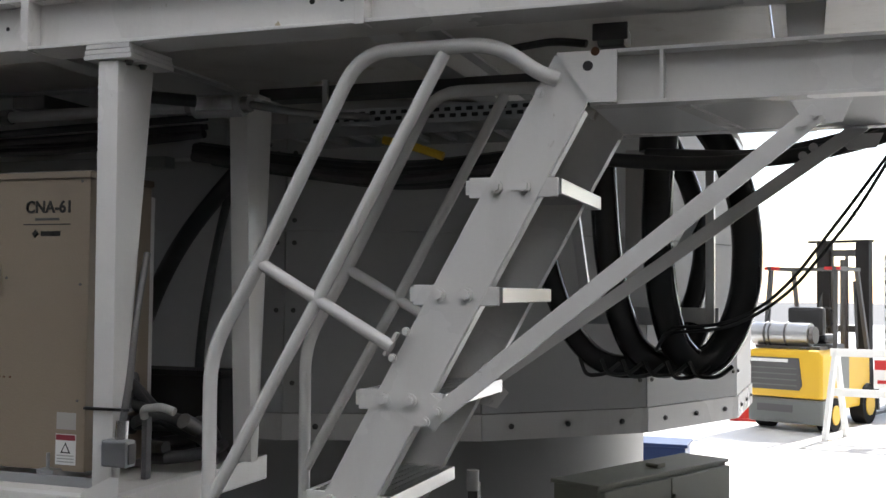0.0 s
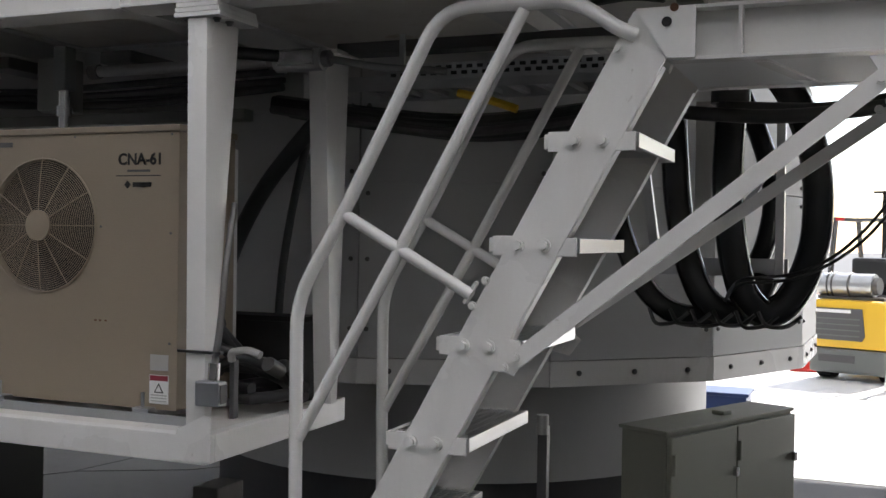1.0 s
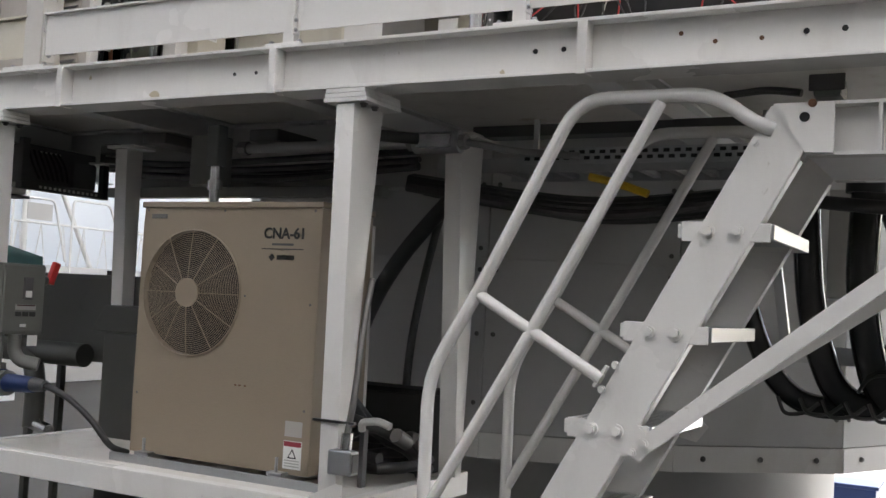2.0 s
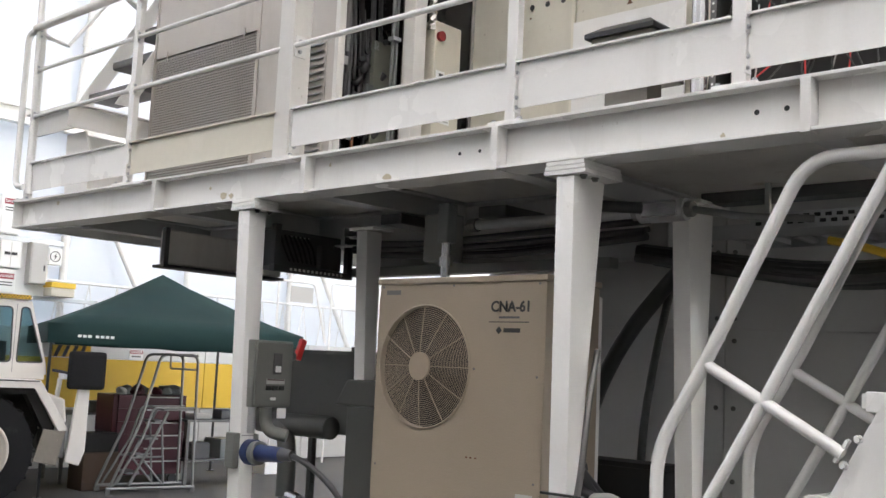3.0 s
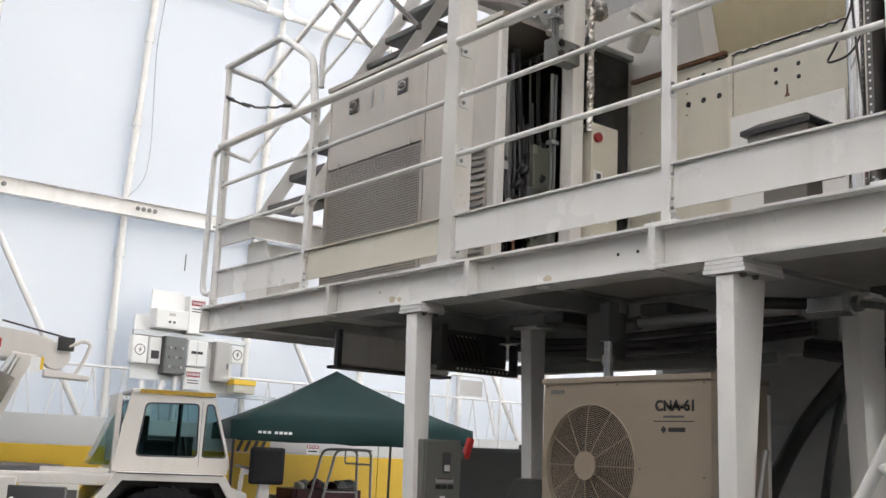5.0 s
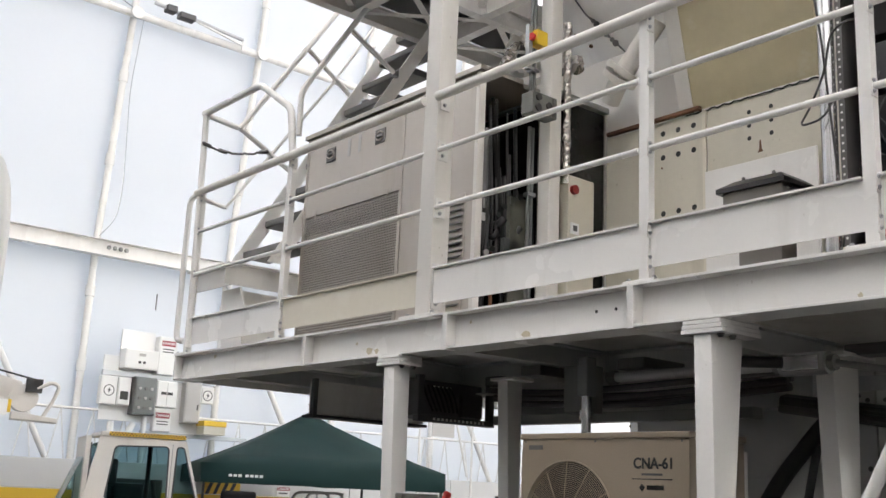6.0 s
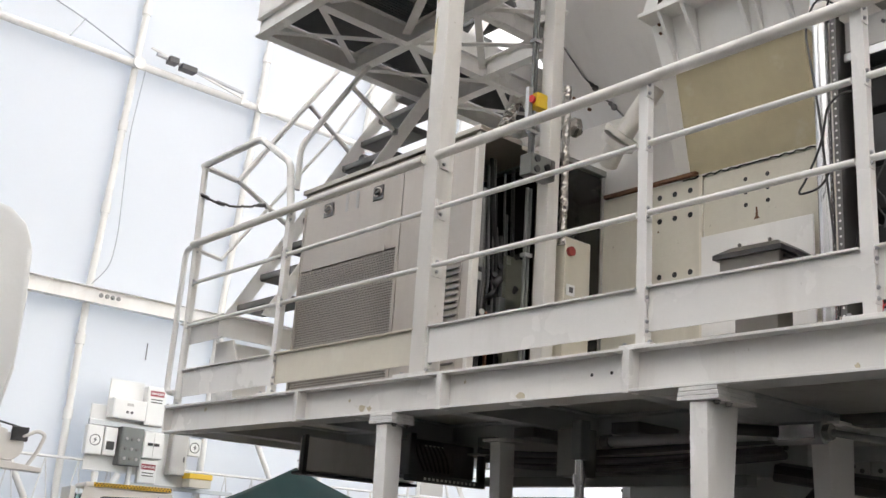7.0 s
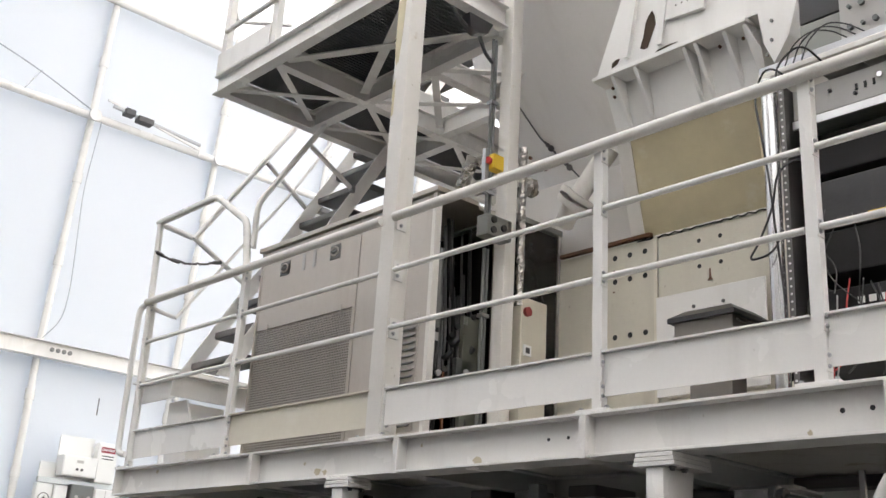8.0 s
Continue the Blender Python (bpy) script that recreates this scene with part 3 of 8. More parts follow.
# ---- thick posts that carry the upper platform ----
for x, y, w in ((-5.699, RY - 0.01, 0.0530), (-5.630, 5.665, 0.042)):
    sp = thing("support_post", (x, y, ZT), "white square steel post with worn paint carrying the upper platform", "post", "support posts")
    part("shaft", box(x - w, x + w, y, y + 2 * w, ZT + 0.014, 6.6, 0.008), WHITE_OLD, sp, smooth=35)
    part("base_plate", box(x - w - 0.07, x + w + 0.07, y - 0.04, y + 2 * w + 0.03, ZT, ZT + 0.0135, 0.003), WHITE, sp)
    for sx in (-1, 1):
        part("bolt", bolt((x + sx * (w + 0.04), y - 0.01, ZT + 0.0135), (0, 0, 1), 0.014), GALV, sp)
    if y < 5.2:
        part("worn_patch", prism([(x - w * 0.95, 4.98), (x + w * 0.2, 4.98), (x + w * 0.1, 4.84), (x - w * 0.1, 4.70), (x - w * 0.3, 4.60), (x - w * 0.7, 4.58), (x - w * 0.95, 4.66)], "y", y - 0.0015, y - 0.0003), YELLOWED, sp, "yellowed worn patch in the paint")
        part("worn_patch", prism([(x - w * 0.9, 4.46), (x - w * 0.5, 4.50), (x - w * 0.55, 4.30), (x - w * 0.85, 4.28)], "y", y - 0.0015, y - 0.0003), YELLOWED, sp)
        for z in (2.70, 2.82, 3.14, 3.43, 3.69):
            part("clip", box(x + w + 0.0005, x + w + 0.007, y + 0.01, y + 0.07, z - 0.05, z + 0.05, 0.002), WHITE, sp)
            for dz in (-0.025, 0.025):
                part("bolt", bolt((x + w + 0.007, y + 0.035, z + dz), (1, 0, 0), 0.010), GALV, sp)
            part("clip", box(x - w - 0.007, x - w - 0.0005, y + 0.01, y + 0.07, z - 0.05, z + 0.05, 0.002), WHITE, sp)

# ---- outdoor compressor unit with its fan ----
UX0, UX1, UY, UZ0, UZ1, UD = -5.132, -4.270, 5.08, 1.09, 2.062, 0.34
unit = thing("compressor_unit", ((UX0 + UX1) / 2, UY + UD / 2, 1.06), "cream outdoor compressor unit with a round fan grille", "compressor unit")
FCX, FCZ, FR = -4.864, 1.722, 0.238
# front sheet with a round opening
bm = bmesh.new()
SEG = 48
circ = [bm.verts.new((FCX + FR * math.cos(a), UY, FCZ + FR * math.sin(a))) for a in (2 * math.pi * k / SEG for k in range(SEG))]
rect = []
for k in range(SEG):
    a = 2 * math.pi * k / SEG
    c, s = math.cos(a), math.sin(a)
    t = min(((UX1 - FCX) if c > 0 else (UX0 - FCX)) / c if abs(c) > 1e-6 else 9, ((UZ1 - FCZ) if s > 0 else (UZ0 - FCZ)) / s if abs(s) > 1e-6 else 9)
    rect.append(bm.verts.new((FCX + t * c, UY, FCZ + t * s)))
for k in range(SEG):
    bm.faces.new((circ[k], circ[(k + 1) % SEG], rect[(k + 1) % SEG], rect[k]))
for cx, cz in ((UX0, UZ0), (UX1, UZ0), (UX1, UZ1), (UX0, UZ1)):
    bm.faces.new((bm.verts.new((cx, UY, cz)), *[v for v in sorted(rect, key=lambda v: (v.co.x - cx) ** 2 + (v.co.z - cz) ** 2)[:2]]))
rim = [bm.verts.new((v.co.x, UY + 0.016, v.co.z)) for v in circ]
for k in range(SEG):
    bm.faces.new((circ[k], circ[(k + 1) % SEG], rim[(k + 1) % SEG], rim[k]))
part("front_panel", bm, CREAM, unit, smooth=30)
part("top_cover", box(UX0 - 0.008, UX1 + 0.008, UY - 0.008, UY + UD + 0.006, UZ1 - 0.012, UZ1 + 0.012, 0.005), CREAM, unit)
part("side_panel", box(UX1 - 0.006, UX1, UY + 0.002, UY + UD, UZ0, UZ1 - 0.013, 0.002), CREAM, unit)
part("side_panel", box(UX0, UX0 + 0.006, UY + 0.002, UY + UD, UZ0, UZ1 - 0.013, 0.002), CREAM, unit)
part("rear_coil", box(UX0 + 0.007, UX1 - 0.007, UY + UD - 0.03, UY + UD, UZ0, UZ1 - 0.013), DARK, unit)
part("base_pan", box(UX0 + 0.007, UX1 - 0.007, UY + 0.004, UY + UD - 0.031, UZ0, UZ0 + 0.02), CREAM, unit)
part("fan_cowl", tube([(FCX, UY + 0.017, FCZ), (FCX, UY + 0.20, FCZ)], FR, 40), PITCH, unit, smooth=40)
for k in range(3):
    a = 2 * math.pi * k / 3 + 0.4
    bm = bmesh.new()
    pts = []
    for r, da, dy in ((0.06, -0.5, 0.02), (0.21, -0.62, 0.0), (0.215, 0.35, -0.025), (0.06, 0.4, -0.01)):
        pts.append(bm.verts.new((FCX + r * math.cos(a + da), UY + 0.044 + dy * 0.3, FCZ + r * math.sin(a + da))))
    bm.faces.new(pts)
    bmesh.ops.solidify(bm, geom=bm.faces[:], thickness=0.003)
    part("fan_blade", bm, BLACK, unit)
guard = part("fan_guard", tube([(FCX + (FR + 0.004) * math.cos(a), UY - 0.004, FCZ + (FR + 0.004) * math.sin(a)) for a in (2 * math.pi * k / 56 for k in range(56))], 0.0038, 6, closed=True), CREAM, unit, smooth=40)
for j in range(24):
    r = 0.058 + (FR - 0.06) * (j + 0.5) / 24
    bulge = -0.004 - 0.018 * (1 - (r / FR) ** 2)
    part("guard_wire", tube([(FCX + r * math.cos(a), UY + bulge, FCZ + r * math.sin(a)) for a in (2 * math.pi * k / 48 for k in range(48))], 0.0013, 5, closed=True), CREAM, guard)
for k in range(12):
    a = 2 * math.pi * k / 12
    part("guard_spoke", tube([(FCX + r * math.cos(a), UY - 0.007 - 0.018 * (1 - (r / FR) ** 2), FCZ + r * math.sin(a)) for r in (0.05, 0.10, 0.15, 0.2, FR + 0.01)], 0.0020, 6), CREAM, guard)
part("guard_hub", disc((FCX, UY - 0.020, FCZ), (0, -1, 0), 0.056, 0.008, 32), CREAM, guard, smooth=30)
lettering("CNA-61", 0.055, unit, INK, (-4.432, UY - 0.0012, 1.955), 90, 0, bold=0.030, label="black model number")
part("rule_line", box(-4.535, -4.345, UY - 0.0016, UY - 0.0004, 1.897, 1.9005), INK, unit)
part("small_print_bar", box(-4.487, -4.390, UY - 0.0016, UY - 0.0004, 1.912, 1.920), DARK, unit)
part("maker_mark", prism([(-4.50, 1.868), (-4.486, 1.854), (-4.472, 1.868), (-4.486, 1.882)], "y", UY - 0.0016, UY - 0.0004), INK, unit)
part("maker_bar", box(-4.463, -4.385, UY - 0.0016, UY - 0.0004, 1.860, 1.876), INK, unit)
part("corner_badge", box(-5.09, -5.01, UY - 0.0022, UY - 0.0004, 2.008, 2.026, 0.0004), STEEL_DK, unit)
for x, z in ((-4.30, 2.04), (-4.30, 1.70), (-4.30, 1.32), (-5.11, 1.32), (-5.11, 2.04), (-4.72, 2.04), (-4.60, 1.72)):
    part("screw", disc((x, UY, z), (0, -1, 0), 0.005, 0.002, 8), STEEL_DK, unit)
for x in (-4.62, -4.60, -4.575):
    part("mark", box(x - 0.004, x + 0.006, UY - 0.0012, UY - 0.0003, 1.385, 1.391), RUST, unit)
sign = part("warning_label", box(-4.381, -4.301, UY - 0.0018, UY - 0.0004, 1.110, 1.210, 0.0003), LABEL_WHITE, unit, "white warning label with a red band")
part("red_band", box(-4.379, -4.303, UY - 0.0026, UY - 0.0019, 1.190, 1.208), RED_SIGN, sign)
part("triangle", prism([(-4.361, 1.148), (-4.321, 1.148), (-4.341, 1.183)], "y", UY - 0.0026, UY - 0.0019), INK, sign)
part("triangle_field", prism([(-4.354, 1.152), (-4.328, 1.152), (-4.341, 1.175)], "y", UY - 0.0032, UY - 0.0027), LABEL_WHITE, sign)
for z in (1.120, 1.130, 1.140):
    part("text_bar", box(-4.374, -4.308, UY - 0.0026, UY - 0.0019, z - 0.002, z + 0.002), LABEL_GREY, sign)
part("grey_label", box(-4.379, -4.303, UY - 0.0018, UY - 0.0004, 1.225, 1.28), LABEL_GREY, unit)
for x in (UX0 + 0.1, UX1 - 0.12):
    part("foot_rail", box(x - 0.035, x + 0.035, UY - 0.04, UY + UD + 0.04, 1.0525, 1.098, 0.004), GALV, unit)
    part("foot_bolt", tube([(x, UY - 0.025, 1.098), (x, UY - 0.025, 1.15)], 0.006, 8), GALV, unit)
part("mounting_rail", box(UX0 - 0.05, UX1 + 0.1, UY - 0.055, UY - 0.042, 1.0525, 1.085, 0.003), GALV, unit)
for z in (1.22, 1.30, 1.37):
    part("pipe_gland", disc((UX1, UY + 0.22, z), (1, 0, 0), 0.032, 0.03, 16), BLACK, unit, smooth=40)

# ---- access stair hinged at the landing beam ----
SY, SY2, SLOPE, WIDE = 5.0, 5.60, 1.83, 0.165


def sx(z, off=0.0):
    return -3.381 + (z - 1.084) / SLOPE + off


stair = thing("access_stair", (-3.6, 5.3, 0.0), "steep white steel stair with open grating treads", "stair")
for y, s in ((SY, 1), (SY2, -1)):
    outline = [(sx(0.0), 0.0), (sx(0.0, WIDE), 0.0), (sx(2.20, WIDE), 2.20), (-2.62, 2.335), (sx(2.335), 2.335)]
    st = part("stringer", prism(outline, "y", y, y + s * 0.010, 0.002), WHITE, stair)
    for off in (0.0, WIDE - 0.006):
        a, b = (sx(0.02, off), 0.02), (sx(2.18, off), 2.18)
        part("flange", prism([a, (a[0] + 0.008, a[1]), (b[0] + 0.008, b[1]), b], "y", y + s * 0.0105, y + s * 0.055), WHITE, st)
    for i in range(7):
        zt = 2.0 - 0.299 * i
        xb = -2.862 - (1.978 - (zt - 0.02)) / SLOPE
        for dx in (0.0, 0.08):
            part("bolt", bolt((xb + dx, y - (0 if s > 0 else 0.0), zt - 0.022), (0, -1, 0), 0.021), WHITE, st)
        if s > 0:
            part("tread_lug", box(xb - 0.078, xb + 0.01, y + 0.0015, y + 0.0085, zt - 0.052, zt + 0.006, 0.003), WHITE, st)
            part("tread_lug", box(xb + 0.10, xb + 0.175, y + 0.0015, y + 0.0085, zt - 0.052, zt + 0.002, 0.003), WHITE, st)
for i in range(7):
    zt = 2.0 - 0.299 * i
    xr = -2.678 - (2.0 - zt) / SLOPE - 0.0
    tread = part("tread", box(xr - 0.012, xr, SY + 0.012, SY2 - 0.012, zt - 0.042, zt, 0.002), ALU, stair, "aluminium grating tread")
    part("nosing", box(xr - 0.275, xr - 0.258, SY + 0.012, SY2 - 0.012, zt - 0.042, zt, 0.002), WHITE, tread)
    for y in (SY + 0.013, SY2 - 0.019):
        part("end_plate", box(xr - 0.257, xr - 0.013, y, y + 0.006, zt - 0.042, zt), WHITE, tread)
    bm = bmesh.new()
    for k in range(1, 22):
        y = SY + 0.014 + k * (SY2 - SY - 0.028) / 22
        box(xr - 0.257, xr - 0.0125, y - 0.0022, y + 0.0022, zt - 0.026, zt - 0.001, bm=bm)
    for k in range(1, 8):
        x = xr - 0.257 + k * 0.0305
        box(x - 0.002, x + 0.002, SY + 0.020, SY2 - 0.020, zt - 0.010, zt - 0.0012, bm=bm)
    part("grating", bm, ALU, tread)
for y in (4.985, 5.615):
    hr = part("handrail", tube([(-3.738, y, 0.42), (-3.746, y, 1.495), (-3.585, y, 1.768), (-3.268, y, 2.378), (-2.86, y, 2.374), (-2.738, y, 2.287), (-2.69, y + (0.02 if y < 5.3 else -0.02), 2.268)], 0.0215, 14, bend=0.10), GLOSS_WHITE, stair, smooth=40)
    part("mid_rail", tube([(-3.010, y, 2.358), (-3.387, y, 1.670), (-3.735, y, 1.06)], 0.019, 12), GLOSS_WHITE, hr, smooth=40)
    part("cross_bar", tube([(-3.585, y, 1.768), (-3.158, y, 1.530)], 0.019, 12), GLOSS_WHITE, hr, smooth=40)
    part("bracket", prism([(-3.176, 1.505), (-3.138, 1.568), (-3.146, 1.573), (-3.184, 1.510)], "y", y - 0.010, y + 0.012), WHITE, hr)
    for p in ((-3.115, 1.575), (-3.155, 1.50), (-2.735, 2.23)):
        part("bolt", bolt((p[0], min(y, SY) if y < 5.5 else y, p[1]), (0, -1, 0), 0.013), WHITE, hr)
for y in (SY - 0.012, SY2 + 0.006):
    strut = part("strut", bar((-3.02, y, 1.347 if y < 5.2 else 1.408), (-2.02, y, 2.147) if y < 5.2 else (-1.87, y, 2.217), 0.010, 0.050 if y < 5.2 else 0.042, bevel=0.001), WHITE, stair)
    part("gusset", prism([(-2.09, 2.179), (-1.94, 2.179), (-1.965, 2.12), (-2.05, 2.115)] if y < 5.2 else [(-1.97, 2.179), (-1.83, 2.179), (-1.85, 2.135), (-1.93, 2.13)], "y", y + 0.0055, y + 0.0115, 0.001), WHITE, strut)
    part("lug", prism([(-3.10, 1.315), (-3.03, 1.30), (-2.99, 1.355), (-3.045, 1.405)], "y", y + 0.006, y + 0.010), WHITE, strut)
    for p in ((-3.055, 1.325), (-3.02, 1.355), (-2.03, 2.14), (-2.06, 2.115)):
        part("bolt", bolt((p[0], y - 0.005, p[1]), (0, -1, 0), 0.014), WHITE, strut)

landing = thing("landing_beam", (-1.8, 5.3, 2.18), "white channel beams of the landing under the platform", "beam")
for y, s in ((SY, 1), (SY2, -1)):
    part("web", box(-2.60, 1.5, y + s * 0.05, y + s * 0.058, 2.202, 2.332), WHITE, landing)
    part("flange", box(-2.60, 1.5, min(y, y + s * 0.06), max(y, y + s * 0.06), 2.192, 2.2015, 0.001), WHITE, landing)
    part("flange", box(-2.60, 1.5, min(y, y + s * 0.06), max(y, y + s * 0.06), 2.3325, 2.342, 0.001), WHITE, landing)
    part("stiffener", box(-2.415, -2.405, min(y, y + s * 0.05), max(y, y + s * 0.05), 2.202, 2.332), WHITE, landing)
    plate = part("hinge_plate", prism([(-2.69, 2.338), (-2.525, 2.338), (-2.525, 2.196), (-2.60, 2.198)], "y", y - s * 0.014, y - s * 0.003), WHITE, landing)
    part("pin_hole", disc((-2.603, y - s * 0.0145, 2.297), (0, -s, 0), 0.014, 0.001, 18), INK, plate)
    part("pin", disc((-2.583, y - s * 0.0145, 2.335), (0, -s, 0), 0.012, 0.002, 14), RUST, plate)
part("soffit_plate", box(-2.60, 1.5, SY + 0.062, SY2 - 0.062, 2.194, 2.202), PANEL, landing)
for x in (-2.36, -1.7, -1.0):
    part("cross_bar", bar((x, SY + 0.062, 2.196), (x + 0.12, SY2 - 0.062, 2.196), 0.04, 0.018), WHITE, landing)
for x in (-1.55, 0.6):
    for y in (SY + 0.03, SY2 - 0.03):
        part("hanger", box(x - 0.03, x + 0.03, y - 0.02, y + 0.02, 2.343, 2.440), WHITE, landing)
for x in (-2.45, -1.2):
    part("hanger", box(x - 0.02, x + 0.02, SY2 - 0.05, SY2 - 0.01, 2.343, 2.440), WHITE, landing)


# ---- raised end of the railing and the stair to the upper platform ----
endrail = thing("end_guard", (-7.6, RY, 3.72), "white tubular guard raised above the railing by the stair", "railing")
part("end_post", tube([(-8.12, RY, ZT + 0.05), (-8.19, RY, 4.26)], 0.021, 12), WHITE, endrail, smooth=40)
part("top_bar", tube([(-8.22, RY, 4.28), (-7.46, RY, 4.28), (-7.06, RY, 4.02), (-7.0, RY, 3.70)], 0.0225, 12, bend=0.06), WHITE, endrail, smooth=40)
part("return_bar", tube([(-8.22, RY, 4.28), (-8.11, 5.165, 4.21)], 0.02, 12), WHITE, endrail, smooth=40)
part("low_return", tube([(-8.14, RY, 3.66), (-8.10, 5.11, 3.625)], 0.014, 10), WHITE, endrail, smooth=40)
chain = thing("chain", (-7.75, RY, 4.02), "dark safety chain hooked across the stair opening", "chain")
rnd_c = random.Random(2)
pts = [(-8.165 + 0.13 * k / 16, RY - 0.02 + 0.43 * k / 16, 4.05 - 0.045 * math.sin(math.pi * k / 16) + 0.02 * k / 16) for k in range(17)]
for a, b in zip(pts, pts[1:]):
    part("link", tube([a, ((a[0] + b[0]) / 2, a[1] + 0.006, (a[2] + b[2]) / 2 + random.uniform(-0.010, 0.010)), b], 0.008 + 0.006 * (rnd_c.random() > 0.7), 6), STEEL_DK, chain)

S2X0, S2X1, RISE, RUN = -8.08, -7.50, 0.2433, 0.1455
up = thing("upper_stair", (-7.8, 5.2, ZT), "steep white steel stair with dark open treads", "stair")
for x, s in ((S2X0, 1), (S2X1, -1)):
    y0, z0 = 5.13, 3.20
    outline = [(y0 + 0.0, z0 - 0.03), (y0 + 0.11, z0 - 0.03), (y0 + 0.11 + 14 * RUN, z0 - 0.03 + 14 * RISE), (y0 + 14 * RUN, z0 - 0.03 + 14 * RISE)]
    part("stringer", prism(outline, "x", x, x + s * 0.010, 0.002), WHITE, up)
    hrx = x - s * 0.02
    if s > 0:
        hr = part("handrail", tube([(hrx, 5.17, 4.20), (hrx, 5.83, 5.226), (hrx, 6.9, 6.89)], 0.020, 12), WHITE, up, smooth=40)
        part("mid_rail", tube([(hrx, 5.115, 3.62), (hrx, 5.887, 4.736), (hrx, 6.95, 6.50)], 0.0115, 10), WHITE, hr, smooth=40)
        bars = ((5.175, 4.205, 5.62, 3.98), (5.67, 4.95, 6.09, 4.68))
    else:
        hr = part("handrail", tube([(hrx, 5.27, 4.03), (hrx, 5.265, 4.33), (hrx, 5.613, 4.892), (hrx, 6.9, 6.90)], 0.020, 12, bend=0.06), WHITE, up, smooth=40)
        bars = ((5.613, 4.892, 6.016, 4.68),)
    for ya, za, yb, zb in bars:
        part("cross_bar", tube([(hrx, ya, za), (hrx, yb, zb)], 0.018, 10), WHITE, hr, smooth=40)
        part("joint", disc((hrx, yb, zb - 0.02), (0, 0, 1), 0.024, 0.04, 12), GALV_DULL, hr, smooth=40)
for i in range(13):
    z, y = 3.34 + RISE * i, 5.27 + RUN * i
    t = part("tread", box(S2X0 + 0.012, S2X1 - 0.012, y, y + 0.20, z - 0.05, z, 0.004), DARK, up, "dark grey tread")
    part("nosing", box(S2X0 + 0.014, S2X1 - 0.014, y - 0.006, y - 0.0005, z - 0.042, z - 0.004, 0.001), STEEL_DK, t)
step = thing("stair_landing", (-7.9, 5.2, ZT), "small white steel landing on a plate leg", "landing")
part("front_beam", box(-8.40, -7.86, 5.08, 5.09, 3.06, 3.20, 0.002), WHITE, step)
part("front_flange", box(-8.40, -7.86, 5.03, 5.079, 3.192, 3.201, 0.001), WHITE, step)
part("side_beam", box(-7.86, -7.85, 5.03, 5.75, 3.06, 3.20, 0.002), WHITE, step)
part("side_flange", box(-7.849, -7.80, 5.03, 5.75, 3.192, 3.201, 0.001), WHITE, step)
part("plate", box(-8.40, -7.862, 5.092, 5.75, 3.185, 3.20), WHITE_OLD, step)
part("leg", prism([(-8.10, 3.059), (-7.88, 3.059), (-7.80, 2.92), (-7.80, ZT), (-8.06, ZT), (-8.10, 2.85)], "y", 5.16, 5.175, 0.002), WHITE, step)
part("leg_side", box(-7.99, -7.98, 5.177, 5.5, ZT, 3.058), WHITE, step)

# ---- air handling cabinet with grille and open service bays ----
HX0, HXM, HX1, HY, HY1, HZ0, HZ1 = -7.44, -6.41, -5.775, 5.33, 6.30, ZT + 0.02, 4.025
cab = thing("air_handling_cabinet", ((HX0 + HX1) / 2, 5.8, ZT), "dull stainless air handling cabinet with a mesh grille", "cabinet")
part("base", box(HX0, HX1, HY + 0.02, HY1, ZT, HZ0 - 0.001), DARK, cab)
part("upper_panel", box(HX0 + 0.02, HXM - 0.03, HY, HY + 0.02, 3.47, HZ1 - 0.035, 0.003), STAINLESS, cab)
part("corner_post", box(HX0, HX0 + 0.018, HY - 0.004, HY + 0.05, HZ0, HZ1 - 0.03, 0.002), STAINLESS, cab)
part("frame_post", box(HXM - 0.028, HXM - 0.004, HY - 0.004, HY + 0.05, HZ0, HZ1 - 0.03, 0.002), STAINLESS, cab)
part("end_panel", box(HXM - 0.002, HX1 - 0.03, HY, HY + 0.02, HZ0, HZ1 - 0.035, 0.003), STAINLESS, cab)
part("edge_post", box(HX1 - 0.028, HX1, HY - 0.004, HY + 0.04, HZ0, HZ1 - 0.03, 0.002), WHITE_OLD, cab)
part("left_side", box(HX0 + 0.001, HX0 + 0.018, HY + 0.051, HY1, HZ0, HZ1 - 0.03), STAINLESS, cab)
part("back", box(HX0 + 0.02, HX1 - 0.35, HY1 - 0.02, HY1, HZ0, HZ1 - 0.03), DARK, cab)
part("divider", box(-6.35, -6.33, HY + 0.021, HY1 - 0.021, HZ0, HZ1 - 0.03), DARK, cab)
part("lid", prism([(HX0 - 0.02, HY - 0.02), (HX1 + 0.02, HY - 0.02), (HX1 + 0.02, 5.62), (HX1 - 0.02, 5.66), (HX1 - 0.02, HY1), (HX0 - 0.02, HY1)], "z", HZ1 - 0.028, HZ1, 0.003), STAINLESS, cab)
for x in (-7.165, -6.65):
    h = part("latch", box(x - 0.05, x + 0.05, HY - 0.006, HY - 0.0005, 3.795, 3.885, 0.004), STEEL_DK, cab, "recessed dark latch")
    part("latch_ring", tube([(x + 0.034 * math.cos(a), HY - 0.010, 3.842 + 0.026 * math.sin(a)) for a in (2 * math.pi * k / 14 for k in range(14))], 0.005, 6, closed=True), STAINLESS, h)
    part("latch_bar", box(x - 0.034, x + 0.034, HY - 0.016, HY - 0.0065, 3.834, 3.850, 0.002), STEEL_DK, h)
for x in (-6.97, -6.86):
    part("slot_label", box(x - 0.014, x + 0.014, HY - 0.003, HY - 0.0005, 3.79, 3.90), LABEL_GREY, cab)
